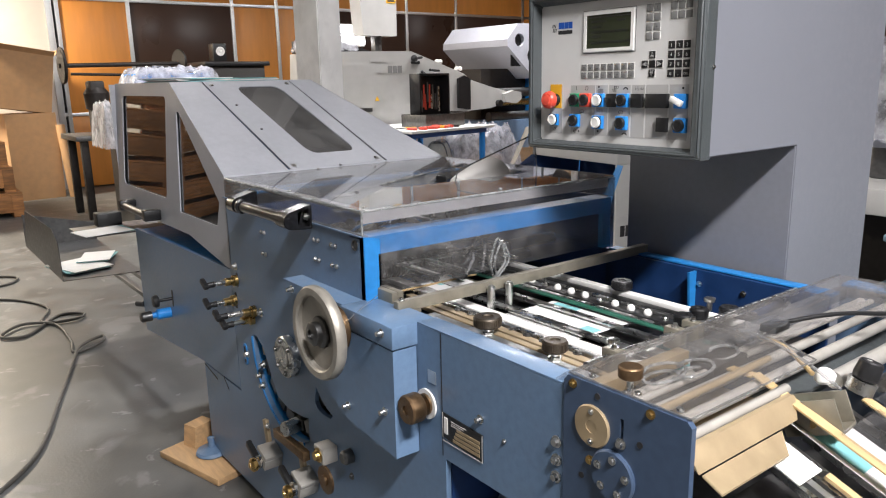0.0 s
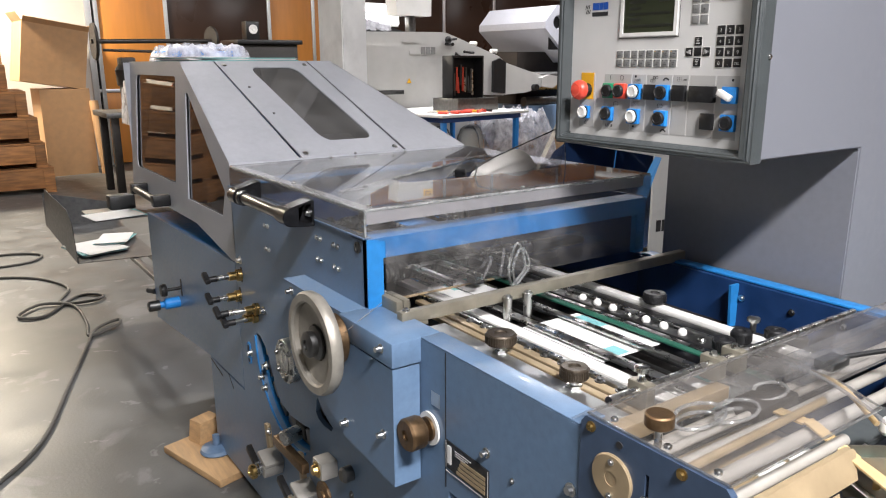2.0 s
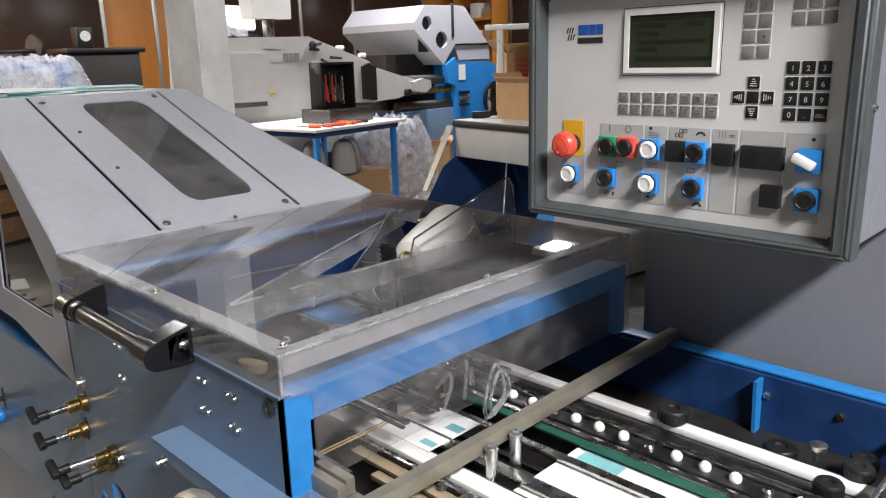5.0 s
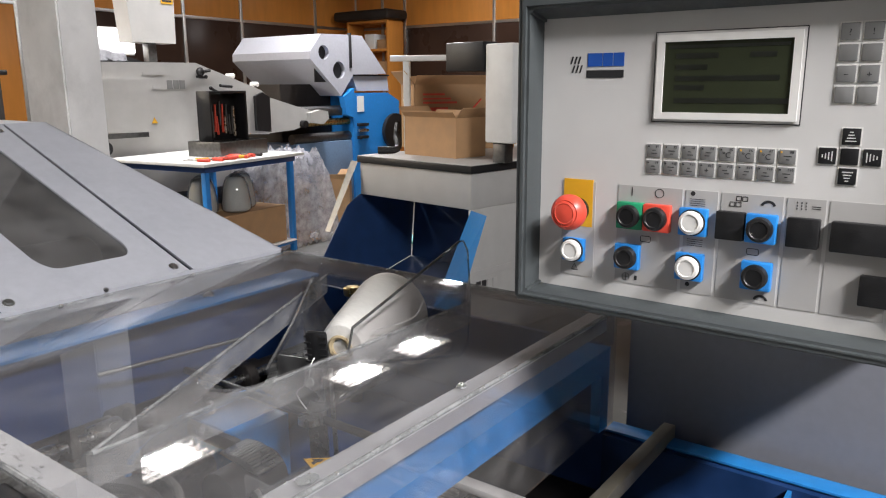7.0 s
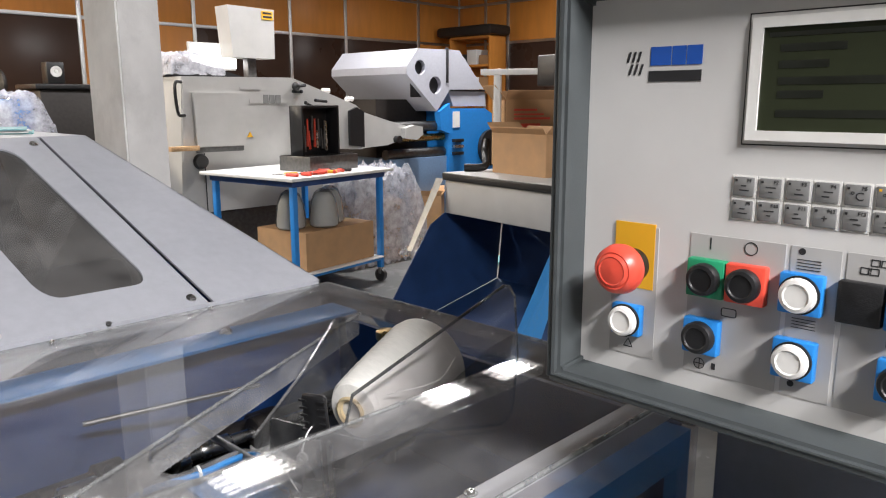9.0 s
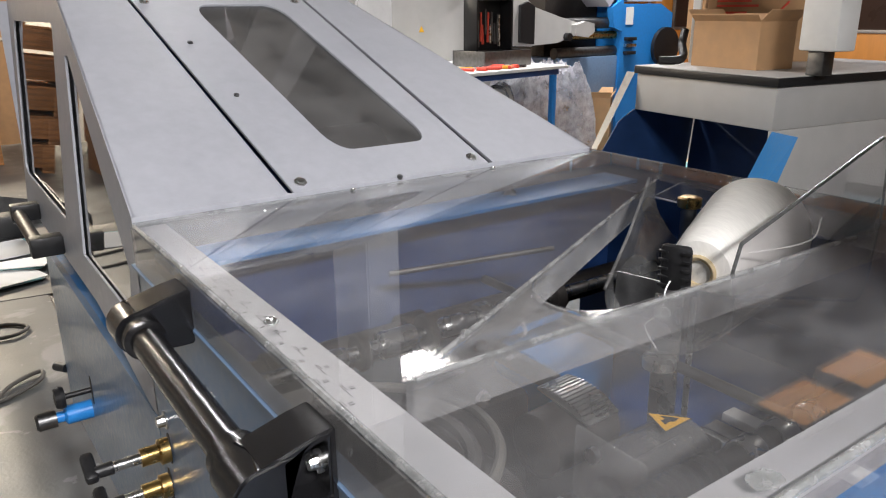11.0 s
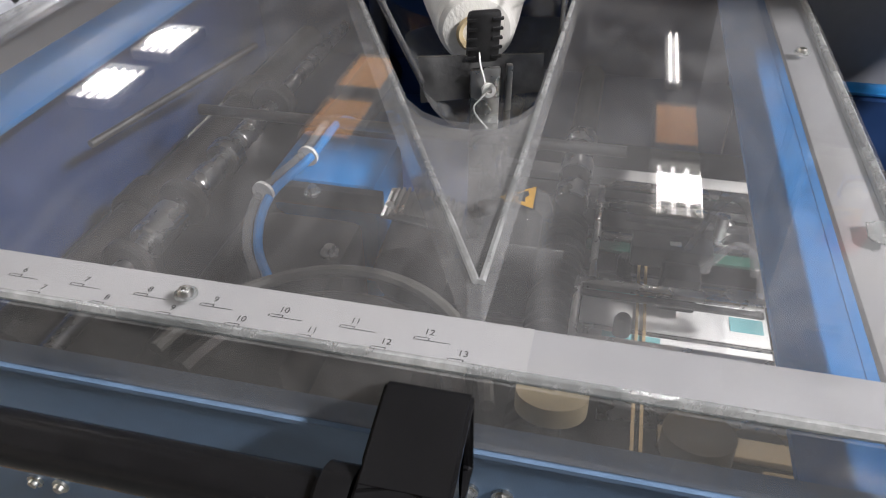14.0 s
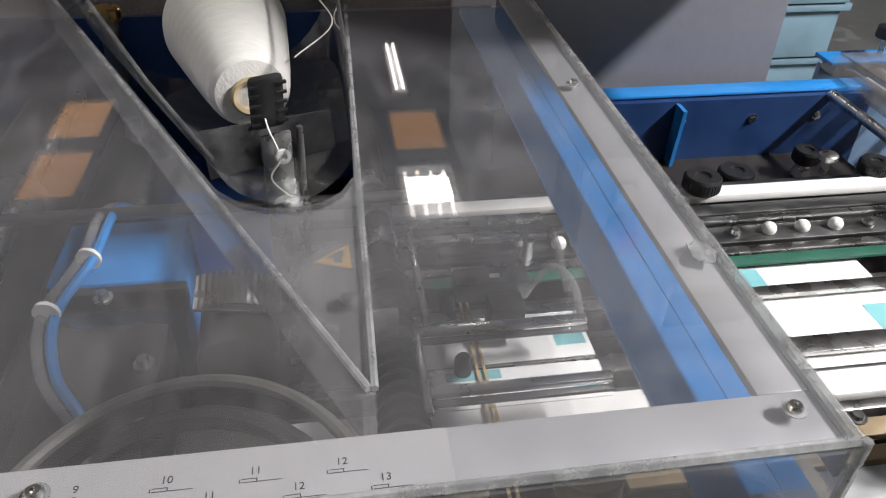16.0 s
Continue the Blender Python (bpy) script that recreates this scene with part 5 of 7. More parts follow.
slab(b, [slope(u, t) - nrm * (TH + 0.001) for u, t in ((1.29, 0.08), (1.89, 0.08), (1.84, 0.97), (1.24, 0.97))], -nrm * 0.003)
part("window_pane", b, SMOKE, hood, "smoked clear window")
b = begin()
slab(b, [slope(u, t) - nrm * 0.02 for u, t in ((0.9, 0.0), (1.1, 0.0), (1.1, 1.0), (0.9, 1.0))], -nrm * 0.004)
slab(b, [slope(u, t) - nrm * 0.02 for u, t in ((1.92, 0.0), (2.08, 0.0), (2.08, 1.0), (1.92, 1.0))], -nrm * 0.004)
part("gap_strip", b, BLUEDK, hood)
for u, t in ((1.07, 0.035), (1.93, 0.035), (1.07, 0.95), (1.93, 0.95)):
    bolt(slope(u, t), nrm, hood, 0.006, 0.002, STEEL, "screw")
for u, t in ((1.12, 0.42), (1.12, 0.70), (1.5, 0.0)):
    bolt(slope(u, t), nrm, hood, 0.003, 0.001, STEELDK, "screw")
# side with two windows
NB = 2.0
sideo = [(0.772, 1.03), (1.30, 1.303), (NB, 1.303), (NB, 0.80), (1.80, 0.80), (1.13, 0.80), (0.805, 0.748), (0.775, 0.75)]
w1 = rounded(1.33, 1.88, 0.90, 1.255, 0.025)
w2 = [(1.20, 0.868), (0.86, 0.868), (0.826, 0.945), (1.19, 1.205), (1.215, 1.205)]


def side_x(y, z):
    return 0.035 * max(0.0, (z - 1.03) / 0.273)


b = begin()
plate(b, "x", sideo, 0.0, 0.004, [w1, w2])
for v in b.verts:
    v.co.x += side_x(v.co.y, v.co.z)
part("side_panel", b, GREY, hood)
b = begin()
plate(b, "x", [(1.31, 0.88), (1.90, 0.88), (1.90, 1.27), (1.31, 1.27)], 0.006, 0.009)
for v in b.verts:
    v.co.x += side_x(v.co.y, v.co.z)
part("window_pane", b, SMOKESIDE, hood, "smoked clear window")
b = begin()
plate(b, "x", [(1.23, 0.855), (0.85, 0.855), (0.812, 0.945), (1.19, 1.22), (1.23, 1.22)], 0.006, 0.009)
for v in b.verts:
    v.co.x += side_x(v.co.y, v.co.z)
part("window_pane", b, SMOKESIDE, hood, "smoked clear window")
part("roof", box(begin(), 0.035, 0.575, 1.30, NB, 1.299, 1.303), GREY, hood)
part("back_panel", box(begin(), 0.01, 0.575, NB - 0.004, NB, 0.80, 1.299), GREY, hood)
b = begin()
slab(b, [(0.80, 0.772, 1.03), (0.575, 1.30, 1.303), (0.575, NB, 1.303), (0.70, NB, 0.80), (0.80, 0.772, 0.80)], (-0.004, 0, 0))
part("far_panel", b, GREY, hood)
part("front_apron", box(begin(), 0.002, 0.80, 0.772, 0.776, 0.965, 1.03), GREY, hood)
# handle on the side
b = begin()
tube(b, [(-0.045, 1.45, 0.83), (-0.045, 1.75, 0.83)], 0.014, 16, 0)
for y in (1.44, 1.76):
    box(b, -0.06, 0.0, y - 0.018, y + 0.018, 0.81, 0.85, 0.004)
part("handle", b, BLACK, hood)
part("inner_shelf", box(begin(), 0.06, 0.60, 1.0, 1.95, 0.805, 0.815), BLUEDK, hood)
part("inner_drum", cyl(begin(), (0.08, 1.15, 0.98), (0.56, 1.15, 0.98), 0.075, seg=28), STEELDK, hood)

# things lying on the hood
def leaflet_stack(x, y, z, w, d, n, turn, label):
    e = thing("leaflet_stack", label, "paper stack", at=(x, y, z))
    random.seed(int(x * 1000) + n)
    for k in range(n):
        a = turn + random.uniform(-9, 9)
        m = pose(x + random.uniform(-0.012, 0.012), y + random.uniform(-0.012, 0.012), z + 0.003 * k, 0, 0, a)
        part("leaflet", box(begin(), -w / 2, w / 2, -d / 2, d / 2, 0.0002, 0.0028, 0, m), PAPER if k % 3 else TEAL, e)
    return e


leaflet_stack(0.18, 1.52, 1.303, 0.21, 0.30, 5, 8, "loose stack of teal and white printed leaflets on the hood")
leaflet_stack(0.45, 1.58, 1.303, 0.20, 0.22, 4, -14, "loose stack of grey printed leaflets on the hood")
# steel delivery tray beside the feeder
tray = thing("delivery_tray", "bent grey sheet steel delivery tray with leaflets, fixed to the feeder", "tray")
b = begin()
slab(b, [(-0.185, 2.45, 0.40), (0.16, 2.40, 0.40), (0.16, 3.30, 0.42), (-0.20, 3.37, 0.42)], (0, 0, -0.003))
slab(b, [(-0.185, 2.45, 0.40), (-0.20, 3.37, 0.42), (-0.205, 3.20, 0.646), (-0.205, 2.46, 0.653), (-0.20, 2.38, 0.60)], (0.003, 0, 0))
slab(b, [(-0.20, 3.37, 0.42), (0.16, 3.30, 0.42), (0.16, 3.30, 0.52), (-0.20, 3.37, 0.60)], (0, -0.003, 0))
part("sheet", b, STEELDK, tray)
part("arm", box(begin(), 0.05, 0.08, 1.80, 2.50, 0.375, 0.395, 0.002), STEELDK, tray)
part("arm", box(begin(), 0.13, 0.16, 1.80, 2.50, 0.375, 0.395, 0.002), STEELDK, tray)
leaflet_stack(-0.07, 2.68, 0.404, 0.20, 0.29, 5, 14, "small stack of teal and white leaflets in the steel tray")
leaflet_stack(0.04, 2.78, 0.421, 0.15, 0.22, 3, -20, "few teal and white leaflets on the stack in the steel tray")
bk = thing("feeder_bracket", "grey sheet bracket with black clamp at the feeder end", "bracket")
part("plate", box(begin(), -0.20, 0.30, 1.80, 2.05, 0.708, 0.715, 0.002), STEELDK, bk)
part("clamp", box(begin(), -0.10, 0.0, 1.99, 2.06, 0.69, 0.77, 0.006), BLACK, bk)
part("stem", box(begin(), 0.02, 0.05, 1.80, 1.84, 0.45, 0.708), STEELDK, bk)
leaflet_stack(-0.11, 1.86, 0.7155, 0.19, 0.15, 2, 12, "white leaflet lying on the feeder bracket")

# ---- control cabinet ----
cab = thing("control_cabinet", "light grey control cabinet with overhanging operator panel", "control cabinet")
b = begin()
plate(b, "y", [(0.505, 1.128), (0.505, 1.502), (1.26, 1.502), (1.26, 0.0), (0.868, 0.0), (0.868, 1.128)], -0.478, -0.008)
bmesh.ops.bevel(b, geom=[e for e in b.edges if len(e.link_faces) == 2 and e.calc_face_angle(0) > 1.2], offset=0.003, segments=2, affect="EDGES")
part("body", b, GREYLT, cab)
YO0, YO1, ZO0, ZO1 = -0.015, -0.492, 1.127, 1.492
YI0, YI1, ZI0, ZI1 = -0.037, -0.463, 1.147, 1.452
XF = 0.493
# frame with a sloping inner edge
fb = begin()
prof = [((YO0, YO1, ZO0, ZO1), 0.505), ((YO0, YO1, ZO0, ZO1), 0.472), ((YO0 - 0.006, YO1 + 0.006, ZO0 + 0.006, ZO1 - 0.006), 0.466), ((YI0 + 0.007, YI1 - 0.008, ZI0 - 0.007, ZI1 + 0.010), 0.468), ((YI0, YI1, ZI0, ZI1), XF), ((YI0, YI1, ZI0, ZI1), 0.505)]
rings = [[fb.verts.new((x, y, z)) for y, z in ((r[0], r[2]), (r[1], r[2]), (r[1], r[3]), (r[0], r[3]))] for r, x in prof]
for a, c in zip(rings, rings[1:] + rings[:1]):
    for k in range(4):
        fb.faces.new((a[k], a[(k + 1) % 4], c[(k + 1) % 4], c[k]))
bmesh.ops.recalc_face_normals(fb, faces=fb.faces)
bmesh.ops.bevel(fb, geom=[e for e in fb.edges if e.calc_face_angle(0) > 0.5 and e.verts[0].co.x < 0.5 and e.verts[1].co.x < 0.55], offset=0.003, segments=2, affect="EDGES")
part("panel_frame", fb, FRAMEDK, cab, "dark grey moulded panel frame")
bolt((0.50, YO1, 1.305), (0, -1, 0), cab, 0.003, 0.002)
face = part("faceplate", box(begin(), XF, XF + 0.006, YI1 - 0.004, YI0 + 0.004, ZI0 - 0.004, ZI1 + 0.004), FOIL, cab, "pale grey printed operator foil")


def onpanel(name, y0, y1, z0, z1, d, m, parent=None, bev=0.0, label="", base=0.0):
    return part(name, box(begin(), XF - base - d, XF - base, y0, y1, z0, z1, bev), m, parent or cab, label)


# grey fields behind the button groups
for y0, y1 in ((-0.066, -0.107), (-0.134, -0.205), (-0.2085, -0.2415), (-0.245, -0.3035), (-0.307, -0.341), (-0.3445, -0.398), (-0.4015, -0.446)):
    onpanel("foil_field", y1, y0, 1.163, 1.273, 0.0006, FOILDK, face)
# display
dsp = onpanel("display_bezel", -0.3115, -0.1670, 1.3415, 1.4325, 0.0006, INK)
onpanel("bezel_field", -0.3105, -0.1680, 1.3425, 1.4315, 0.001, FOIL, dsp)
b = begin()
plate(b, "x", [(-0.3080, 1.345), (-0.1705, 1.345), (-0.1705, 1.4290), (-0.3080, 1.4290)], XF - 0.004, XF - 0.0008, [[(-0.3005, 1.352), (-0.1780, 1.352), (-0.1780, 1.4220), (-0.3005, 1.4220)]])
part("bezel_rim", b, WHITEPL, dsp)
scr = onpanel("screen", -0.3005, -0.1780, 1.352, 1.4220, 0.0018, LCD, dsp, 0, "dark olive liquid crystal display")
for k, (y0, w) in enumerate(((-0.19, 0.042), (-0.262, 0.024), (-0.19, 0.032), (-0.19, 0.10), (-0.19, 0.03), (-0.19, 0.11))):
    z = (1.408, 1.408, 1.397, 1.386, 1.377, 1.364)[k]
    onpanel("text_bar", y0 - w, y0, z - 0.0025, z + 0.0025, 0.0004, LCDTXT, scr, 0, "", 0.0018)
onpanel("text_bar", -0.297, -0.182, 1.4155, 1.4185, 0.0004, LCDTXT, scr, 0, "", 0.0018)
# maker's mark as plain shapes
mk = onpanel("emblem_bar", -0.1335, -0.0905, 1.3875, 1.3955, 0.0006, INK, face)
for k, (y0, w) in enumerate(((-0.0915, 0.017), (-0.1095, 0.011), (-0.1215, 0.012))):
    onpanel("emblem_block", y0 - w, y0, 1.3995, 1.4135, 0.0006, INKBLUE, face)
for k in range(3):
    for j in range(2):
        b = begin()
        y, z = -0.0705 - 0.0045 * k - 0.002 * j, 1.4025 - 0.0095 * j
        slab(b, [(XF, y, z), (XF, y - 0.0018, z), (XF, y - 0.0042, z + 0.008), (XF, y - 0.0024, z + 0.008)], (-0.0006, 0, 0))
        part("emblem_stroke", b, INK, face)


def key(y, z, w, h, m, s="", size=0.006):
    k = onpanel("key", y - w / 2, y + w / 2, z - h / 2, z + h / 2, 0.0016, m, face, 0.0006)
    onpanel("key_edge", y - w / 2 - 0.0012, y + w / 2 + 0.0012, z - h / 2 - 0.0012, z + h / 2 + 0.0012, 0.0005, WHITEPL, k)
    if s:
        text_mesh("legend", s, size, Matrix.Translation((XF - 0.0018, y, z - 0.001)) @ Matrix(((0, 0, -1), (-1, 0, 0), (0, 1, 0))).to_4x4(), INK if m is KEYGREY else FOIL, k, 0.0001)
    return k


rowlab = [["", "", "", "", "\u00b0C", "\u00b0C", "\u00b0C", ""], ["", "", "", "+", "", "", "", ""]]
for r_ in range(2):
    for c_ in range(8):
        k = key(-0.1718 - 0.01876 * c_, 1.3116 - 0.0168 * r_, 0.0152, 0.0138, KEYGREY, rowlab[r_][c_], 0.0078)
        yk, zk = -0.1718 - 0.01876 * c_, 1.3116 - 0.0168 * r_
        text_mesh("legend", "F%d" % (1 + c_ + 8 * r_), 0.0036, Matrix.Translation((XF - 0.0018, yk - 0.0042, zk + 0.0045)) @ Matrix(((0, 0, -1), (-1, 0, 0), (0, 1, 0))).to_4x4(), INK, k, 0.0001)
        onpanel("key_lamp", yk + 0.0046, yk + 0.0062, zk + 0.0036, zk + 0.0052, 0.0003, YELLOW if c_ > 4 and r_ == 0 else INK, k, base=0.0016)
        if not rowlab[r_][c_]:
            for i in range(2):
                onpanel("symbol", yk - 0.0040 + 0.002 * ((c_ + i) % 2), yk + 0.0030 - 0.001 * ((c_ * 2 + i) % 3), zk - 0.0030 + 0.0032 * i, zk - 0.0022 + 0.0032 * i, 0.0002, INK, k, base=0.0016)
pad = [["?", "!"], ["", ""], ["\u2212", "+"], ["", ""]]
for r_ in range(4):
    for c_ in range(2):
        key(-0.3455 - 0.0185 * c_, 1.4255 - 0.0185 * r_, 0.0155, 0.0148, KEYGREY, pad[r_][c_], 0.008)
for r_ in range(2):
    for c_ in range(3):
        key(-0.4035 - 0.0175 * c_, 1.4255 - 0.0185 * r_, 0.0145, 0.0148, KEYGREY)
for dy, dz in ((0, 0), (0, 1), (0, -1), (1, 0), (-1, 0)):
    k = key(-0.3555 - 0.0182 * dy, 1.3145 + 0.0182 * dz, 0.0150, 0.0150, BLACK)
    if (dy, dz) != (0, 0):
        for j in range(4):
            w = 0.009 - 0.002 * j
            if dz:
                onpanel("arrow_bar", -0.3555 - w / 2, -0.3555 + w / 2, 1.3145 + 0.0182 * dz + dz * (-0.004 + 0.0027 * j) - 0.0005, 1.3145 + 0.0182 * dz + dz * (-0.004 + 0.0027 * j) + 0.0005, 0.0003, FOIL, k, 0, "", 0.0016)
            else:
                yy = -0.3555 - 0.0182 * dy - dy * (-0.004 + 0.0027 * j)
                onpanel("arrow_bar", yy - 0.0005, yy + 0.0005, 1.3145 - w / 2, 1.3145 + w / 2, 0.0003, FOIL, k, 0, "", 0.0016)
for r_ in range(4):
    for c_ in range(3):
        key(-0.4015 - 0.0180 * c_, 1.3505 - 0.0185 * r_, 0.0150, 0.0150, BLACK, (("1", "2", "3"), ("4", "5", "6"), ("7", "8", "9"), ("0", ".", "DEL"))[r_][c_], 0.009 if c_ < 2 or r_ < 3 else 0.0062)


def push(y, z, sq, cap, s=0.029, name="push_button", label=""):
    p = onpanel(name, y - s / 2, y + s / 2, z - s / 2, z + s / 2, 0.009, sq, None, 0.0015, label)
    part("cap", lathe(begin(), [(0.0125, 0), (0.0125, 0.005), (0.0115, 0.007), (0.009, 0.0078), (0.008, 0.0068), (0.001, 0.0068)], (XF - 0.009, y, z), (-1, 0, 0), 28), cap, p)
    if cap is WHITEPL:
        part("cap_ring", lathe(begin(), [(0.0138, 0), (0.0138, 0.002), (0.0126, 0.0024)], (XF - 0.009, y, z), (-1, 0, 0), 28), BLACK, p)
    return p


ZA, ZB = 1.2405, 1.1925
onpanel("yellow_plate", -0.104, -0.068, 1.2215, 1.2755, 0.001, YELLOW, None, 0, "yellow plate behind the emergency stop")
es = part("emergency_stop", lathe(begin(), [(0.014, 0), (0.014, 0.012), (0.012, 0.016)], (XF - 0.001, -0.086, ZA), (-1, 0, 0), 28), BLACK, cab, "red mushroom emergency stop")
part("mushroom", lathe(begin(), [(0.012, 0), (0.0195, 0.003), (0.0205, 0.008), (0.0190, 0.015), (0.0150, 0.019), (0.0140, 0.0185), (0.0115, 0.0205), (0.0105, 0.020), (0.002, 0.0215)], (XF - 0.015, -0.086, ZA), (-1, 0, 0), 36), RED, es, "red mushroom head")
push(-0.0845, ZB+0.002, BLUEPL, WHITEPL, 0.026, label="blue square with a white push button")
push(-0.1505, ZA, GREENPL, BLACK, 0.0295, label="green square with a black push button")
push(-0.1805, ZA, RED, BLACK, 0.0295, label="red square with a black push button")
push(-0.1495, ZB+0.002, BLUEPL, BLACK, 0.028, label="blue square with a black push button")
push(-0.2192, ZA, BLUEPL, WHITEPL, label="blue square with a white push button")
push(-0.2182, ZB, BLUEPL, WHITEPL, label="blue square with a white push button")
onpanel("blank_cover", -0.2705, -0.2425, ZA - 0.0145, ZA + 0.0145, 0.009, BLACK, None, 0.0015)
push(-0.2862, ZA, BLUEPL, BLACK, label="blue square with a black push button")
push(-0.2852, ZB, BLUEPL, BLACK, label="blue square with a black push button")
onpanel("blank_cover", -0.3385, -0.3095, ZA - 0.0145, ZA + 0.0145, 0.009, BLACK, None, 0.0015)
onpanel("blank_cover", -0.402, -0.348, ZA - 0.0145, ZA + 0.0145, 0.010, BLACK, None, 0.0015)
onpanel("blank_cover", -0.402, -0.376, ZB - 0.0145, ZB + 0.0145, 0.009, BLACK, None, 0.0015)
sw = onpanel("selector_switch", -0.446, -0.417, ZA - 0.0145, ZA + 0.0145, 0.009, BLUEPL, None, 0.0015, "blue selector with a white turning grip")
part("grip", box(begin(), -0.012, 0, -0.014, 0.014, -0.0055, 0.0055, 0.002, pose(XF - 0.009, -0.428, ZA, 25)), WHITEPL, sw)
push(-0.4325, ZB, BLUEPL, BLACK, label="blue square with a black push button")
# printed symbols
def sym(quads):
    for y0, y1, z0, z1 in quads:
        onpanel("printed_symbol", y0, y1, z0, z1, 0.0009, INK, face)
sym([(-0.1505, -0.1495, 1.262, 1.271)])
b = begin()
plate(b, "x", circle(-0.1805, 1.2665, 0.005, 20), XF - 0.0009, XF, [circle(-0.1805, 1.2665, 0.0043, 20)])
part("printed_symbol", b, INK, face)
for yc, zc in ((-0.1675, 1.2155), (-0.2790, 1.2155)):
    b = begin()
    plate(b, "x", rounded(yc - 0.006, yc + 0.006, zc - 0.0035, zc + 0.0035, 0.002), XF - 0.0009, XF, [rounded(yc - 0.0053, yc + 0.0053, zc - 0.0028, zc + 0.0028, 0.0014)])
    part("printed_symbol", b, INK, face)
for k in range(4):
    sym([(-0.229, -0.213, 1.2215 - 0.0022 * k - 0.0005, 1.2215 - 0.0022 * k), (-0.229, -0.213, 1.2640 - 0.0022 * k - 0.0005, 1.2640 - 0.0022 * k)])
for y, z in ((-0.2160, 1.2695), (-0.2160, 1.1725), (-0.4330, 1.2660)):
    b = begin()
    plate(b, "x", circle(y, z, 0.0024, 14), XF - 0.0009, XF)
    part("printed_symbol", b, INK, face)
for yc, zc in ((-0.290, 1.2650), (-0.290, 1.1690)):
    b = begin()
    plate(b, "x", arc(yc, zc - 0.004, 0.0075, 20, 160, 12) + arc(yc, zc - 0.004, 0.005, 160, 20, 12), XF - 0.0009, XF)
    part("printed_symbol", b, INK, face)
for y, z in ((-0.262, 1.268), (-0.256, 1.262), (-0.262, 1.262), (-0.268, 1.268)):
    b = begin()
    plate(b, "x", [(y - 0.0027, z - 0.0024), (y + 0.0027, z - 0.0024), (y + 0.0027, z + 0.0024), (y - 0.0027, z + 0.0024)], XF - 0.0009, XF, [[(y - 0.0021, z - 0.0018), (y + 0.0021, z - 0.0018), (y + 0.0021, z + 0.0018), (y - 0.0021, z + 0.0018)]])
    part("printed_symbol", b, INK, face)
for k in range(3):
    for j in range(3):
        sym([(-0.3165 - 0.004 * k, -0.3155 - 0.004 * k, 1.2620 + 0.003 * j, 1.2635 + 0.003 * j)])
sym([(-0.337, -0.329, 1.2655, 1.2661), (-0.337, -0.329, 1.2635, 1.2641)])
b = begin()
plate(b, "x", [(-0.0795, 1.1695), (-0.0885, 1.1695), (-0.084, 1.1775)], XF - 0.0009, XF, [[(-0.0805, 1.1702), (-0.0875, 1.1702), (-0.084, 1.1763)]])
part("printed_symbol", b, INK, face)
for y in (-0.147,):
    b = begin()
    plate(b, "x", circle(y, 1.1705, 0.0045, 18), XF - 0.0009, XF, [circle(y, 1.1705, 0.0039, 18)])
    part("printed_symbol", b, INK, face)
sym([(-0.1475, -0.1469, 1.166, 1.175), (-0.151, -0.143, 1.1702, 1.1708), (-0.160, -0.157, 1.168, 1.173)])

# ---- delivery unit at the near end ----
unit = thing("delivery_unit", "slate blue delivery unit with clear cover, rollers and tan belts", "machine unit")
disc_hole = [(-0.703, 0.810), (-0.709, 0.810), (-0.709, 0.765), (-0.703, 0.765)]
part("side_plate", plate(begin(), "x", [(-0.592, 0.45), (-0.592, 0.836), (-0.600, 0.846), (-0.812, 0.846), (-0.820, 0.838), (-0.820, 0.45)], -0.004, 0.006, [disc_hole]), SLATE, unit)
part("far_side_plate", plate(begin(), "x", [(-0.592, 0.45), (-0.592, 0.82), (-0.82, 0.82), (-0.82, 0.45)], 0.90, 0.91), BLUE, unit)
part("far_rim", box(begin(), 0.885, 0.935, -0.95, -0.60, 0.82, 0.827, 0.001), BLUE2, unit)
part("disc", lathe(begin(), [(0.033, 0), (0.034, 0.003), (0.032, 0.005), (0.010, 0.005), (0.010, 0.004), (0.001, 0.004)], (-0.004, -0.652, 0.780), (-1, 0, 0), 40), BEIGE, unit, "brass coloured round plate")
for dz in (0.024, -0.024):
    bolt((-0.009, -0.652, 0.780 + dz), (-1, 0, 0), unit, 0.003, 0.0015)
part("disc", lathe(begin(), [(0.040, 0), (0.041, 0.004), (0.038, 0.007), (0.002, 0.007)], (-0.004, -0.694, 0.716), (-1, 0, 0), 40), SLATE, unit, "blue bearing cover")
for k in range(5):
    a = 2 * math.pi * k / 5 + 0.4
    bolt((-0.011, -0.694 + 0.027 * math.cos(a), 0.716 + 0.027 * math.sin(a)), (-1, 0, 0), unit, 0.0045, 0.003)
for y, z, r in ((-0.611, 0.835, 0.005), (-0.755, 0.836, 0.005), (-0.648, 0.722, 0.005)):
    bolt((-0.004, y, z), (-1, 0, 0), unit, r, 0.004, BRASS)
for y, z in ((-0.739, 0.783), (-0.66, 0.83), (-0.632, 0.69)):
    part("port", lathe(begin(), [(0.005, 0), (0.005, 0.0015), (0.001, 0.0012)], (-0.004, y, z), (-1, 0, 0), 16), INK, unit)
bolt((-0.004, -0.706, 0.772), (-1, 0, 0), unit, 0.006, 0.006)
part("inner_dark", box(begin(), 0.02, 0.88, -0.80, -0.60, 0.60, 0.61), STEELDK, unit)
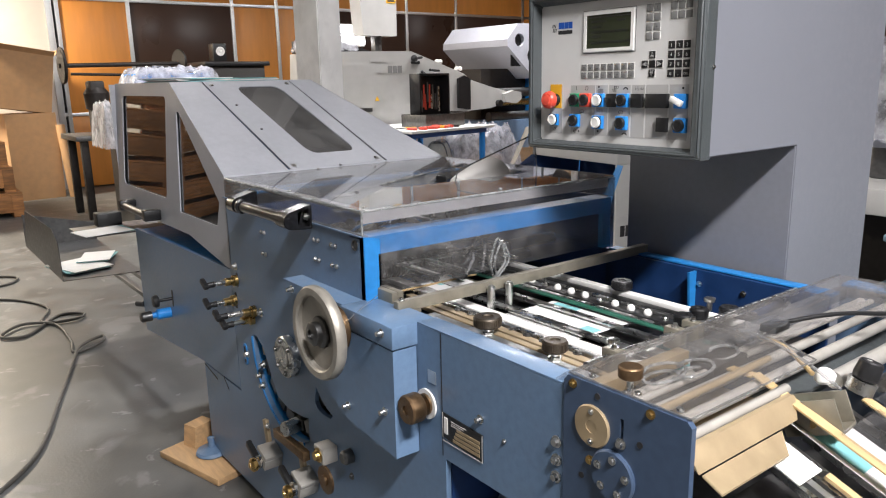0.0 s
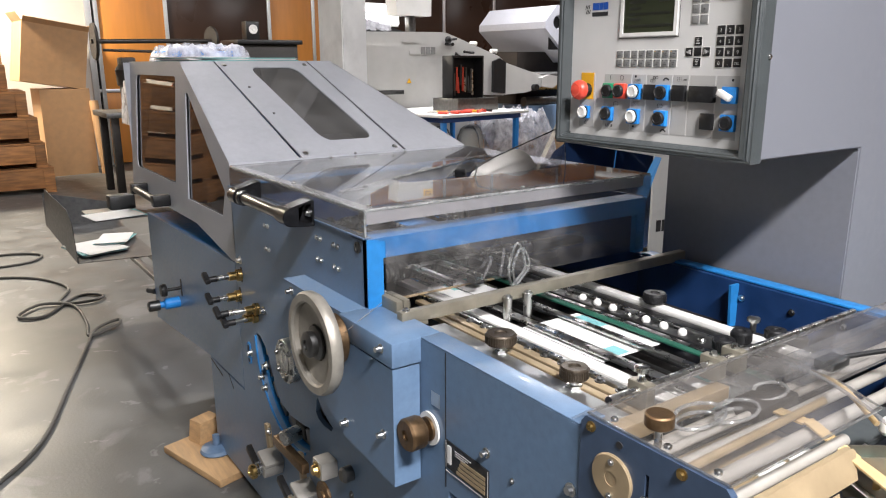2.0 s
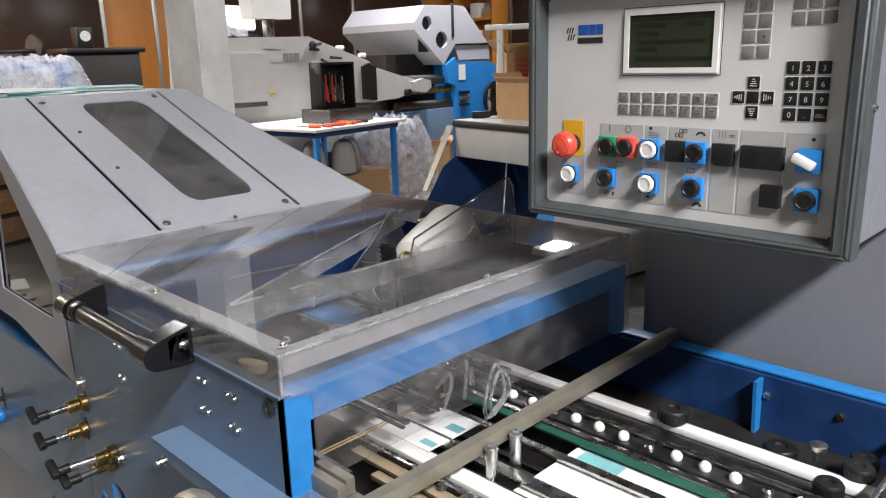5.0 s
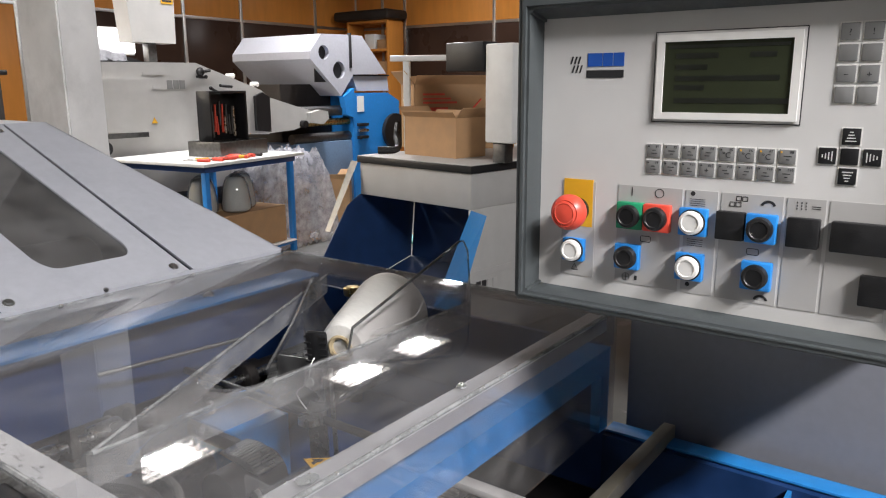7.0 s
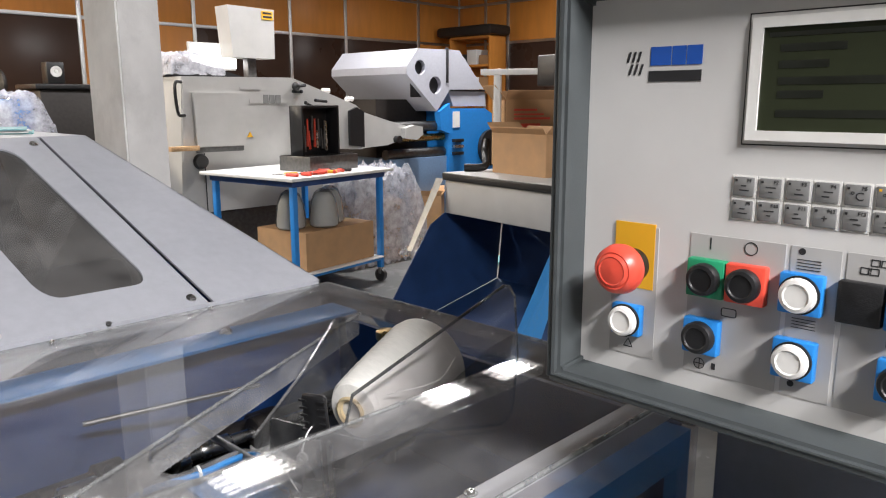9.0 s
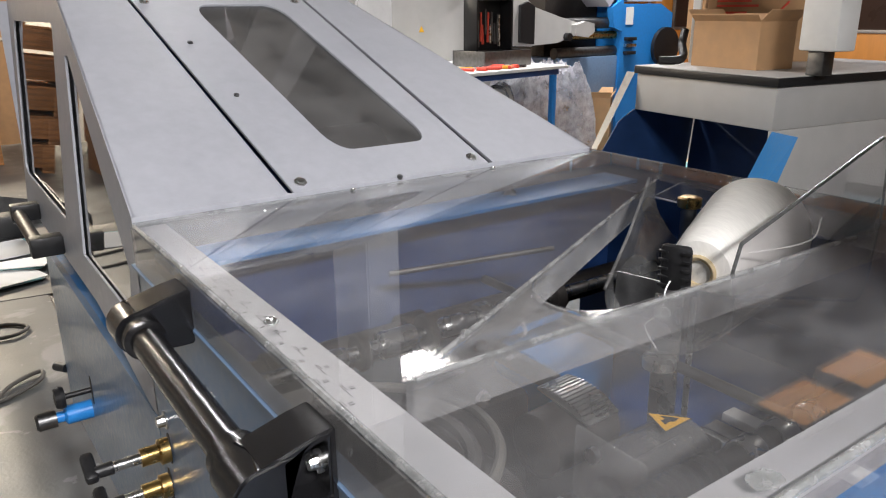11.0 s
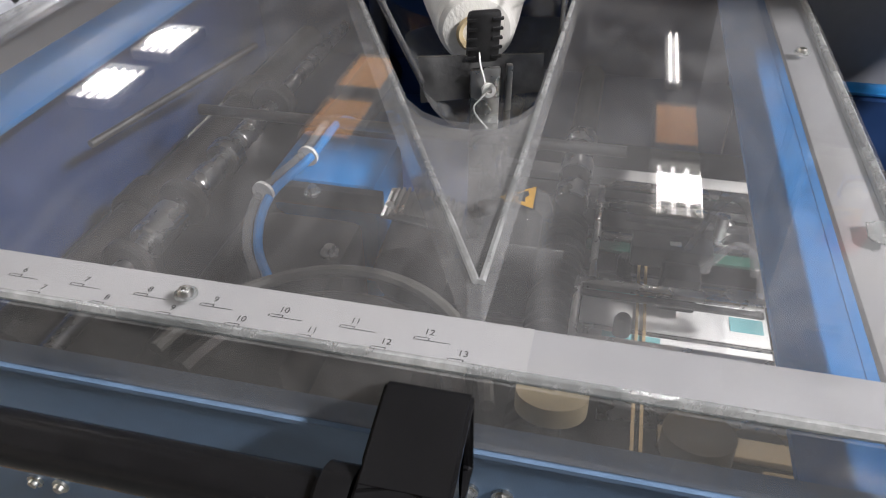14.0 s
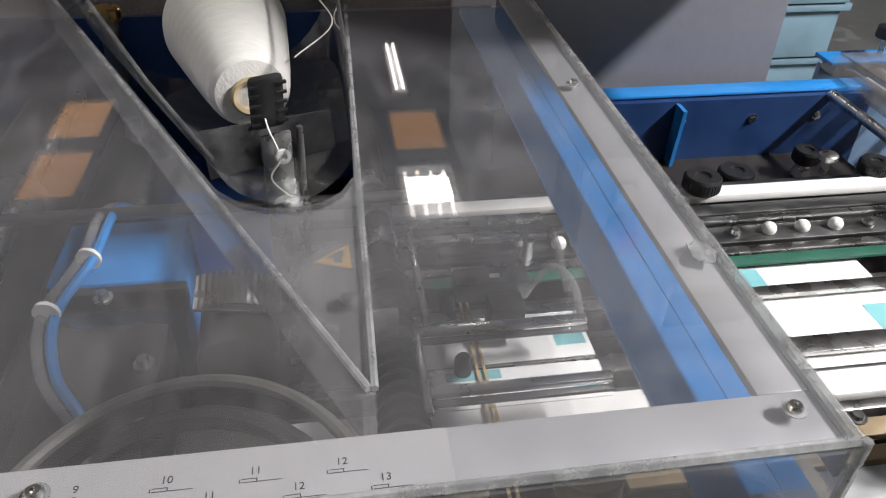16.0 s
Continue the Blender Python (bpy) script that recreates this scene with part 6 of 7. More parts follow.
# rollers and bars under the cover
for y, z, r, x1, m in ((-0.655, 0.80, 0.010, 0.86, SATIN), (-0.683, 0.812, 0.006, 0.84, SATIN), (-0.705, 0.80, 0.009, 0.90, SATIN), (-0.748, 0.797, 0.010, 0.86, SATIN), (-0.787, 0.80, 0.008, 0.30, SATIN)):
    part("roller", cyl(begin(), (0.006, y, z), (x1, y, z), r, seg=20), m, unit)
part("front_beam", box(begin(), 0.006, 0.27, -0.628, -0.604, 0.80, 0.826, 0.002), BEIGE, unit)
part("clear_bar", box(begin(), 0.27, 0.86, -0.624, -0.604, 0.80, 0.826, 0.002), CRADLE, unit)
b = begin()
slab(b, [(0.006, -0.810, 0.798), (0.285, -0.810, 0.798), (0.262, -0.828, 0.772), (0.006, -0.828, 0.772)], (0, 0.004, 0.002))
slab(b, [(0.006, -0.810, 0.798), (0.285, -0.810, 0.798), (0.285, -0.797, 0.799), (0.006, -0.797, 0.799)], (0, 0, -0.003))
part("tan_plate", b, BEIGE, unit, "tan coated folded sheet steel plate")
b = begin()
slab(b, [(0.012, -0.829, 0.770), (0.215, -0.829, 0.770), (0.190, -0.855, 0.750), (0.020, -0.855, 0.750)], (0, 0, -0.003))
part("lip_plate", b, BEIGE, unit)
part("rear_plate", box(begin(), 0.30, 0.86, -0.78, -0.72, 0.755, 0.762), FRAMEDK, unit)
part("paper_slip", box(begin(), 0.165, 0.225, -0.796, -0.745, 0.772, 0.7735, 0), PAPER, unit)
part("paper_slip", box(begin(), 0.235, 0.285, -0.79, -0.745, 0.772, 0.7735, 0), PAPER, unit)
part("print_band", box(begin(), 0.17, 0.20, -0.794, -0.765, 0.7735, 0.7740, 0), TEAL, unit)
part("guide_plate", box(begin(), 0.02, 0.29, -0.81, -0.655, 0.764, 0.770), BEIGE, unit)
part("tan_bar", cyl(begin(), (0.006, -0.737, 0.822), (0.345, -0.730, 0.822), 0.006, seg=14), BEIGE, unit)
part("slotted_block", box(begin(), 0.235, 0.335, -0.70, -0.652, 0.800, 0.826, 0.004), IRON, unit)
# loose coils of clear hose lying under the cover
for cx_, cy_, cr_ in ((0.15, -0.665, 0.030), (0.205, -0.685, 0.026), (0.30, -0.675, 0.022)):
    pts = [(cx_ + cr_ * 1.5 * math.cos(0.55 * k), cy_ + cr_ * 0.8 * math.sin(0.55 * k), 0.816 + 0.0012 * k) for k in range(17)]
    part("clear_hose", tube(begin(), pts, 0.0028, 8), ACRYLE, unit)
# clear bent cover, cut back in the middle for the belt drive
CT, CE = 0.846, 0.87
cut = [(0.0, -0.60), (CE, -0.60), (CE, -0.800), (0.63, -0.800), (0.63, -0.735), (0.37, -0.735), (0.33, -0.815), (0.0, -0.815)]
cc = part("clear_cover", plate(begin(), "z", cut, CT, CT + 0.004), ACRYLU, unit, "clear bent acrylic cover")
b = begin()
slab(b, [(0.0, -0.60, CT + 0.002), (CE, -0.60, CT + 0.002), (CE, -0.572, 0.826), (0.0, -0.572, 0.826)], (0, 0.003, 0.003))
part("bent_edge", b, ACRYLU, cc)
part("front_lip", box(begin(), 0.63, CE, -0.803, -0.800, CT - 0.03, CT + 0.004, 0.001), ACRYLU, cc)
part("bent_edge", box(begin(), CE, CE + 0.003, -0.800, -0.60, CT - 0.045, CT + 0.004, 0.001), ACRYLU, cc)
for p, q in (((0.0, -0.815), (0.33, -0.815)), ((0.63, -0.800), (CE, -0.800)), ((0.0, -0.60), (CE, -0.60)), ((0.0, -0.815), (0.0, -0.60)), ((0.33, -0.815), (0.37, -0.735))):
    part("bright_edge", tube(begin(), [(*p, CT + 0.003), (*q, CT + 0.003)], 0.0016, 6, 0), CRADLE, cc)
for y in (-0.635, -0.72, -0.79):
    bolt((0.012, y, CT + 0.004), (0, 0, 1), cc, 0.0035, 0.002)
kc = part("knurled_knob", lathe(begin(), [(0.016, 0), (0.018, 0.002), (0.018, 0.016), (0.016, 0.018), (0.002, 0.018)], (0.016, -0.702, 0.868), (0, 0, 1), 36), BRONZE, unit, "knurled brown clamping knob")
part("stem", cyl(begin(), (0.016, -0.702, 0.84), (0.016, -0.702, 0.868), 0.005, seg=12), STEEL, kc)
kf = part("knurled_knob", lathe(begin(), [(0.016, 0), (0.018, 0.002), (0.018, 0.018), (0.016, 0.02), (0.002, 0.02)], (0.905, -0.70, 0.86), (0, 0, 1), 36), BLACK, unit)
part("stem", cyl(begin(), (0.905, -0.70, 0.825), (0.905, -0.70, 0.86), 0.005, seg=12), STEEL, kf)

# sloping belt delivery: rails, belts, rollers, clear plates
deliv = thing("belt_delivery", "sloping steel belt delivery with tan belts, clear plates and black rollers", "conveyor")
D0, DD = Vector((0.278, -0.744, 0.812)), Vector((0.0, -0.93, -0.37)).normalized()
SX = Vector((1, 0, 0))
UPV = DD.cross(SX).normalized()
if UPV.z < 0:
    UPV = -UPV


def along(x, s, h=0.0):
    return D0 + SX * x + DD * s + UPV * h


def strip(name, x0, x1, s0, s1, h, t, m, parent=deliv, label=""):
    bb = begin()
    slab(bb, [along(x0, s0, h), along(x1, s0, h), along(x1, s1, h), along(x0, s1, h)], UPV * t)
    return part(name, bb, m, parent, label)


strip("belt", -0.010, 0.011, 0.0, 0.60, 0.004, 0.003, BELT, label="tan flat belt")
strip("belt", 0.130, 0.150, 0.12, 0.60, 0.004, 0.003, BELT, label="tan flat belt")
part("belt_run", box(begin(), 0.268, 0.289, -0.744, -0.675, 0.812, 0.815), BELT, deliv)
strip("paper_end", -0.115, -0.050, 0.10, 0.165, -0.030, 0.002, PAPER, label="white paper end on the rails")
for x, w in ((-0.092, 0.010), (-0.070, 0.014), (-0.045, 0.008), (-0.022, 0.010), (0.03, 0.012), (0.06, 0.012), (0.10, 0.014), (0.17, 0.012), (0.24, 0.012)):
    strip("rail", x, x + w, 0.10, 0.6, -0.060, 0.012, STEEL if w < 0.014 else ALU)
strip("side_bar", -0.13, -0.118, 0.16, 0.6, -0.10, 0.02, STEEL)
strip("rail", -0.040, -0.026, 0.17, 0.6, -0.045, 0.006, BELT)
strip("back_plate", -0.12, 0.45, 0.10, 0.62, -0.12, 0.004, STEELDK)
strip("clear_plate", -0.004, 0.12, 0.15, 0.60, 0.012, 0.004, ACRYLT, label="clear acrylic guard plate")
strip("clear_plate", 0.16, 0.30, 0.13, 0.60, 0.004, 0.004, ACRYLT, label="clear acrylic guard plate")
strip("print_sheet", 0.0, 0.10, 0.05, 0.30, -0.030, 0.001, PAPER)
strip("print_band", 0.01, 0.06, 0.06, 0.20, -0.0285, 0.0008, TEAL)
for x, s in ((-0.01, 0.30), (0.12, 0.28), (0.12, 0.40), (-0.01, 0.42)):
    rl = part("roller", lathe(begin(), [(0.006, 0), (0.020, 0.001), (0.020, 0.014), (0.006, 0.015)], along(x, s, 0.0), SX, 28), RUBBER, deliv, "black rubber roller")
    part("hub", lathe(begin(), [(0.006, 0), (0.006, 0.017)], along(x, s, 0.0) - SX * 0.001, SX, 16), STEEL, rl)
b = begin()
PB = Matrix.Translation(along(0.035, 0.085, 0.004)) @ pose(0, 0, 0, -22, 0, 6)
box(b, -0.026, -0.022, -0.045, 0.045, -0.045, 0.010, 0.001, PB)
box(b, 0.022, 0.026, -0.045, 0.045, -0.045, 0.010, 0.001, PB)
box(b, -0.022, 0.022, -0.045, 0.045, -0.045, -0.040, 0, PB)
box(b, -0.022, 0.022, 0.041, 0.045, -0.040, 0.010, 0, PB)
pv = part("pivot_bracket", b, OILY, deliv, "oily folded steel pivot bracket")
part("pivot_pin", cyl(begin(), along(0.010, 0.105, -0.012), along(0.060, 0.105, -0.012), 0.009, seg=16), BRASS, pv)
part("white_cap", lathe(begin(), [(0.015, 0), (0.017, 0.006), (0.014, 0.014), (0.008, 0.020), (0.001, 0.021)], (0.365, -0.818, 0.806), (-0.3, 0.2, 1), 24), WHITEPL, deliv, "white plastic cap")
kd = part("black_knob", lathe(begin(), [(0.015, 0), (0.019, 0.002), (0.020, 0.010), (0.018, 0.030), (0.016, 0.032), (0.002, 0.031)], (0.388, -0.866, 0.816), (0.25, -0.2, 1), 32), BLACK, deliv, "black control knob with white tick")
part("tick", box(begin(), -0.001, 0.001, 0, 0.012, 0, 0.001, 0, Matrix.Translation(Vector((0.388, -0.866, 0.816)) + Vector((0.25, -0.2, 1)).normalized() * 0.032)), WHITEPL, kd)
part("knob_base", cyl(begin(), (0.383, -0.861, 0.796), (0.388, -0.866, 0.816), 0.022, seg=24), STEEL, deliv)
part("shaft", cyl(begin(), (0.40, -0.815, 0.795), (0.80, -0.815, 0.795), 0.015, seg=24), SATIN, deliv)
part("cross_bar", cyl(begin(), (0.46, -0.862, 0.785), (0.85, -0.862, 0.785), 0.013, seg=16), STEELDK, deliv)
part("hose", tube(begin(), [(0.36, -0.665, 0.853), (0.345, -0.72, 0.856), (0.335, -0.79, 0.842), (0.325, -0.86, 0.815)], 0.0028, 8), FROST, deliv)
part("hose", tube(begin(), [(0.40, -0.70, 0.862), (0.52, -0.75, 0.868), (0.62, -0.80, 0.86)], 0.004, 8), BLACK, deliv)
part("belt_bend", tube(begin(), [(0.40, -0.68, 0.835), (0.385, -0.725, 0.838), (0.36, -0.765, 0.835), (0.335, -0.81, 0.822)], 0.004, 8), BELT, deliv)
part("bracket", box(begin(), 0.30, 0.42, -0.72, -0.69, 0.85, 0.875, 0.003), ACRYL, deliv)
part("bracket_block", box(begin(), 0.38, 0.43, -0.72, -0.69, 0.852, 0.866, 0.003), STEELDK, deliv)
part("leg", box(begin(), 0.10, 0.14, -1.10, -1.06, 0.0, 0.56, 0.003), BLUEDK, deliv)
part("leg", box(begin(), 0.50, 0.54, -1.10, -1.06, 0.0, 0.56, 0.003), BLUEDK, deliv)

# ---- things round the machine ----
# wooden board and wedge under the foot
bd = tagged(part("wooden_board", box(begin(), -0.17, 0.17, -0.075, 0.075, 0.0, 0.024, 0.003, pose(-0.04, 1.06, 0, 0, 0, 105)), WOODLT), "pale wooden board under a levelling foot", "board")
b = begin()
plate(b, "y", [(-0.06, 0.0), (0.06, 0.0), (0.03, 0.075), (-0.05, 0.075)], -0.03, 0.03)
bmesh.ops.transform(b, matrix=pose(-0.005, 1.19, 0.0245, 0, 0, 20), verts=b.verts)
tagged(part("wooden_wedge", b, WOODLT), "sawn pale wooden wedge on the board", "wood block")
# cable on the floor
b = begin()
tube(b, [(-1.2, 4.0, 0.008), (-0.6, 4.0, 0.008), (-0.28, 3.85, 0.008), (-0.12, 3.5, 0.008), (-0.2, 3.2, 0.008), (-0.05, 3.12, 0.014), (0.02, 3.2, 0.012), (-0.1, 3.28, 0.008), (-0.3, 3.0, 0.008), (-0.42, 3.05, 0.012), (-0.3, 3.2, 0.016), (-0.15, 3.1, 0.01), (-0.14, 2.75, 0.008), (-0.16, 2.55, 0.008), (-0.02, 2.62, 0.012), (0.0, 2.7, 0.016), (-0.12, 2.62, 0.012), (-0.2, 2.4, 0.008), (-0.33, 2.0, 0.008), (-0.5, 1.5, 0.008), (-0.72, 1.2, 0.008)], 0.008, 8)
tagged(part("floor_cable", b, CABLE), "dark cable lying in loops on the concrete floor", "cable")
b = begin()
tube(b, [(-0.9, 4.5, 0.008), (-0.4, 4.6, 0.008), (-0.15, 4.45, 0.01), (-0.3, 4.25, 0.008), (-0.9, 4.3, 0.008)], 0.008, 8)
tagged(part("floor_cable", b, CABLE), "dark cable loop on the concrete floor", "cable")


# pallets
def pallet(w=1.2, d=0.9, h=0.15):
    e = thing("pallet", "worn orange-brown wooden pallet in a stack", "pallet", group="stacked pallets")
    for k in range(6):
        y = -d / 2 + (d - 0.11) * k / 5
        part("deck_board", box(begin(), -w / 2, w / 2, y, y + 0.11, h - 0.022, h, 0.002), WOOD, e)
    for k in range(3):
        x = -w / 2 + (w - 0.10) * k / 2
        part("bearer", box(begin(), x, x + 0.10, -d / 2, d / 2, 0.028, h - 0.022, 0.003), WOOD, e)
        part("skid", box(begin(), x, x + 0.10, -d / 2, d / 2, 0.0, 0.026, 0.002), WOOD, e)
    for y in (-d / 2, d / 2 - 0.10):
        part("stringer", box(begin(), -w / 2 + 0.1, w / 2 - 0.1, y + 0.003, y + 0.09, 0.05, h - 0.024, 0.003), WOOD, e)
    return e


p0 = pallet(1.2, 0.95, 0.255)
p0.location = (-0.26, 7.78, 0.0)
for k in range(1, 4):
    copy_thing(p0, pose(-0.26 - 0.05 * k, 7.78 + 0.02 * (k % 2), 0.257 * k, 0, 0, (k % 3 - 1) * 1.5))
for k in range(4, 7):
    copy_thing(p0, pose(-0.50 - 0.02 * k, 7.85, 0.257 * k, 0, 0, 2))
for k in range(6):
    copy_thing(p0, pose(-1.62 + 0.03 * (k % 2), 6.9, 0.257 * k, 0, 0, (k % 3 - 1) * 2))


def carton(name, w, d, h, m, label, open_top=False, material=None):
    e = thing(name, label, "cardboard box")
    t = 0.006
    for quad in ((-w / 2, w / 2, -d / 2, -d / 2 + t), (-w / 2, w / 2, d / 2 - t, d / 2), (-w / 2, -w / 2 + t, -d / 2 + t, d / 2 - t), (w / 2 - t, w / 2, -d / 2 + t, d / 2 - t)):
        part("wall", box(begin(), *quad, 0, h), material or CARD, e)
    part("bottom", box(begin(), -w / 2 + t, w / 2 - t, -d / 2 + t, d / 2 - t, 0, t), material or CARD, e)
    if open_top:
        for s, ax_ in ((-1, "y"), (1, "y"), (-1, "x"), (1, "x")):
            b = begin()
            if ax_ == "y":
                slab(b, [(-w / 2, s * d / 2, h), (w / 2, s * d / 2, h), (w / 2, s * (d / 2 + d * 0.12), h + 0.05), (-w / 2, s * (d / 2 + d * 0.12), h + 0.05)], (0, 0, 0.005))
            else:
                slab(b, [(s * w / 2, -d / 2, h), (s * w / 2, d / 2, h), (s * (w / 2 + w * 0.1), d / 2, h + w * 0.12), (s * (w / 2 + w * 0.1), -d / 2, h + w * 0.12)], (0, 0, 0.005))
            part("flap", b, material or CARD, e)
    else:
        b = begin()
        box(b, -w / 2, w / 2, -d / 2, -0.003, h, h + 0.005)
        box(b, -w / 2, w / 2, 0.003, d / 2, h, h + 0.005)
        part("lid", b, material or CARD, e)
        part("tape", box(begin(), -w / 2, w / 2, -0.03, 0.03, h + 0.005, h + 0.0065), BELT, e)
    e.matrix_world = m
    return e


carton("tall_carton", 0.54, 0.45, 1.0, pose(0.68, 8.75, 0, 0, 0, 5), "tall plain brown cardboard carton on the floor")
carton("open_carton", 0.70, 0.42, 0.66, pose(0.56, 8.72, 1.05, 0, 9, 8), "leaning open brown cardboard carton on a taller one", True)
tagged(part("cardboard_tube", cyl(begin(), (1.04, 8.45, 0.0), (1.00, 8.55, 0.86), 0.05, seg=24), CARD), "pale brown cardboard tube leaning on a carton", "tube")

# iron bench machine with hand wheels
iron = thing("iron_press", "old black cast iron machine with spoked hand wheels", "old machine")
part("bench_top", box(begin(), 0.75, 2.1, 6.5, 7.2, 0.78, 0.83, 0.004), STEELDK, iron)
for x in (0.8, 2.0):
    for y in (6.55, 7.12):
        part("bench_leg", box(begin(), x, x + 0.07, y, y + 0.07, 0.0, 0.78, 0.004), IRON, iron)
part("stand", box(begin(), 0.98, 1.12, 6.72, 6.92, 0.83, 1.35, 0.02), IRON, iron)
part("head", lathe(begin(), [(0.05, 0), (0.11, 0.03), (0.12, 0.18), (0.08, 0.24), (0.06, 0.30)], (1.05, 6.8, 1.05), (0, 0, 1), 24), IRON, iron)
part("long_shaft", cyl(begin(), (0.75, 6.85, 1.50), (2.0, 6.85, 1.52), 0.022, seg=14), IRON, iron)
part("short_shaft", cyl(begin(), (0.85, 6.85, 1.42), (1.6, 6.85, 1.40), 0.014, seg=12), IRON, iron)
part("tailstock", box(begin(), 1.62, 1.80, 6.77, 6.93, 1.36, 1.50, 0.02), IRON, iron)


def spoked(x, y, z, r, tilt):
    w = part("hand_wheel", lathe(begin(), [(r - 0.03, -0.012), (r, -0.015), (r + 0.008, 0), (r, 0.015), (r - 0.03, 0.012)], (0, 0, 0), (0, 0, 1), 40), IRON, iron)
    w.data.transform(pose(x, y, z, 0, 90, tilt))
    for k in range(3):
        b = begin()
        cyl(b, (-(r - 0.02), 0, 0), (r - 0.02, 0, 0), 0.012, seg=8)
        bmesh.ops.transform(b, matrix=pose(x, y, z, 0, 90, tilt) @ pose(0, 0, 0, 0, 0, 60 * k), verts=b.verts)
        part("spoke", b, IRON, w)


spoked(0.78, 6.85, 1.50, 0.17, 0)
spoked(1.93, 6.85, 1.54, 0.12, 15)


def film_wrap(name, x, y, z, w, d, h, seed, label):
    """A bundle under crumpled clear film."""
    b = begin()
    nx, ny = 44, 36
    random.seed(seed)
    noise.seed_set(seed)
    grid = []
    for i in range(nx + 1):
        row = []
        for j in range(ny + 1):
            u, v = i / nx * 2 - 1, j / ny * 2 - 1
            e = max(abs(u), abs(v))
            top = 1 - max(0, (e - 0.62) / 0.38) ** 1.5
            n3 = noise.noise(Vector((u * 4, v * 4, seed))) * 0.13 + noise.noise(Vector((u * 11, v * 11, seed))) * 0.10 + abs(noise.noise(Vector((u * 24, v * 24, seed)))) * 0.07
            row.append(b.verts.new((x + u * w / 2 * (0.9 + 0.1 * top), y + v * d / 2 * (0.9 + 0.1 * top), z + max(0.004, h * (top + n3)))))
        grid.append(row)
    for i in range(nx):
        for j in range(ny):
            b.faces.new((grid[i][j], grid[i + 1][j], grid[i + 1][j + 1], grid[i][j + 1]))
    bmesh.ops.solidify(b, geom=b.faces[:], thickness=0.002)
    return tagged(part(name, b, FILM, None, sharp=25), label, "plastic film")


wrapd = thing("wrapped_bundle", "blue boxed bundle under crumpled clear plastic film on the bench", "bundle")
part("blue_box", box(begin(), 1.15, 1.85, 5.75, 6.15, 1.05, 1.40, 0.01), BLUEPL, wrapd)
part("label_field", box(begin(), 1.30, 1.70, 5.745, 5.75, 1.20, 1.36), PAPER, wrapd)
part("support", box(begin(), 1.0, 2.25, 5.7, 6.3, 0.0, 1.05, 0.01), STEELDK, wrapd)
film_wrap("film_cover", 1.52, 5.95, 1.05, 1.05, 0.70, 0.38, 3, "crumpled clear plastic film over a blue box")
film_wrap("hanging_film", 0.95, 5.9, 0.75, 0.30, 0.6, 0.38, 5, "crumpled clear plastic film hanging over the bench edge")
spk = thing("loudspeaker", "small black loudspeaker on a black rack", "loudspeaker")
part("body", box(begin(), 2.48, 2.64, 7.3, 7.46, 1.552, 1.755, 0.012), BLACK, spk)
part("cone", lathe(begin(), [(0.05, 0), (0.052, 0.010), (0.038, 0.012), (0.02, 0.003), (0.008, 0.010)], (2.56, 7.298, 1.665), (0, -1, 0), 28), WHITEPL, spk)
rk = thing("equipment_rack", "black metal equipment rack", "rack")
part("frame", box(begin(), 2.4, 3.1, 7.3, 7.8, 0.0, 1.50, 0.01), IRON, rk)
part("top", box(begin(), 2.35, 3.15, 7.25, 7.85, 1.50, 1.55, 0.01), BLACK, rk)

# tool cart
MC = pose(2.72, 3.69, 0, 0, 0, 8.3)
CW, CD, CT_ = 1.04, 0.98, 0.88
cart = thing("tool_cart", "blue steel tool cart with white worktop and a lower shelf", "cart")
part("worktop", box(begin(), 0, CW, 0, CD, CT_ - 0.022, CT_, 0.004), WHITEP, cart)
part("top_frame", box(begin(), 0.05, CW - 0.05, 0.05, CD - 0.05, CT_ - 0.065, CT_ - 0.022, 0.003), BLUEDK, cart)
for x in (0.06, CW - 0.10):
    for y in (0.06, CD - 0.10):
        part("leg", box(begin(), x, x + 0.04, y, y + 0.04, 0.11, CT_ - 0.06, 0.003), BLUEPL, cart)
        ca = part("caster", cyl(begin(), (x + 0.005, y + 0.02, 0.05), (x + 0.035, y + 0.02, 0.05), 0.05, seg=24), STEELDK, cart)
        part("fork", box(begin(), x, x + 0.04, y + 0.005, y + 0.035, 0.06, 0.115, 0.003), STEEL, ca)
part("shelf", box(begin(), 0.06, CW - 0.06, 0.06, CD - 0.06, 0.17, 0.20, 0.003), BLUEPL, cart)
part("shelf_board", box(begin(), 0.105, CW - 0.105, 0.02, CD - 0.07, 0.20, 0.21, 0.002), WHITEP, cart)
cart.matrix_world = MC
carton("carton", 0.70, 0.50, 0.27, MC @ pose(0.52, 0.32, 0.2125, 0, 0, 0), "plain brown cardboard carton on the cart's lower shelf")
for k, (x, y) in enumerate(((0.25, 0.30), (0.46, 0.18), (0.62, 0.28))):
    e = thing("thread_cone", "white thread cone in clear film standing on a carton", "thread cone", group="spare thread cones")
    part("yarn", lathe(begin(), [(0.075, 0), (0.098, 0.014), (0.100, 0.06), (0.085, 0.17), (0.062, 0.23), (0.045, 0.245), (0.015, 0.25)], (0, 0, 0), (0, 0, 1), 28), YARN, e)
    part("film", lathe(begin(), [(0.092, 0.002), (0.109, 0.02), (0.108, 0.08), (0.092, 0.19), (0.066, 0.25), (0.03, 0.275)], (0, 0, 0), (0, 0, 1), 16), CRADLE, e)
    e.matrix_world = MC @ pose(x, y, 0.4905)
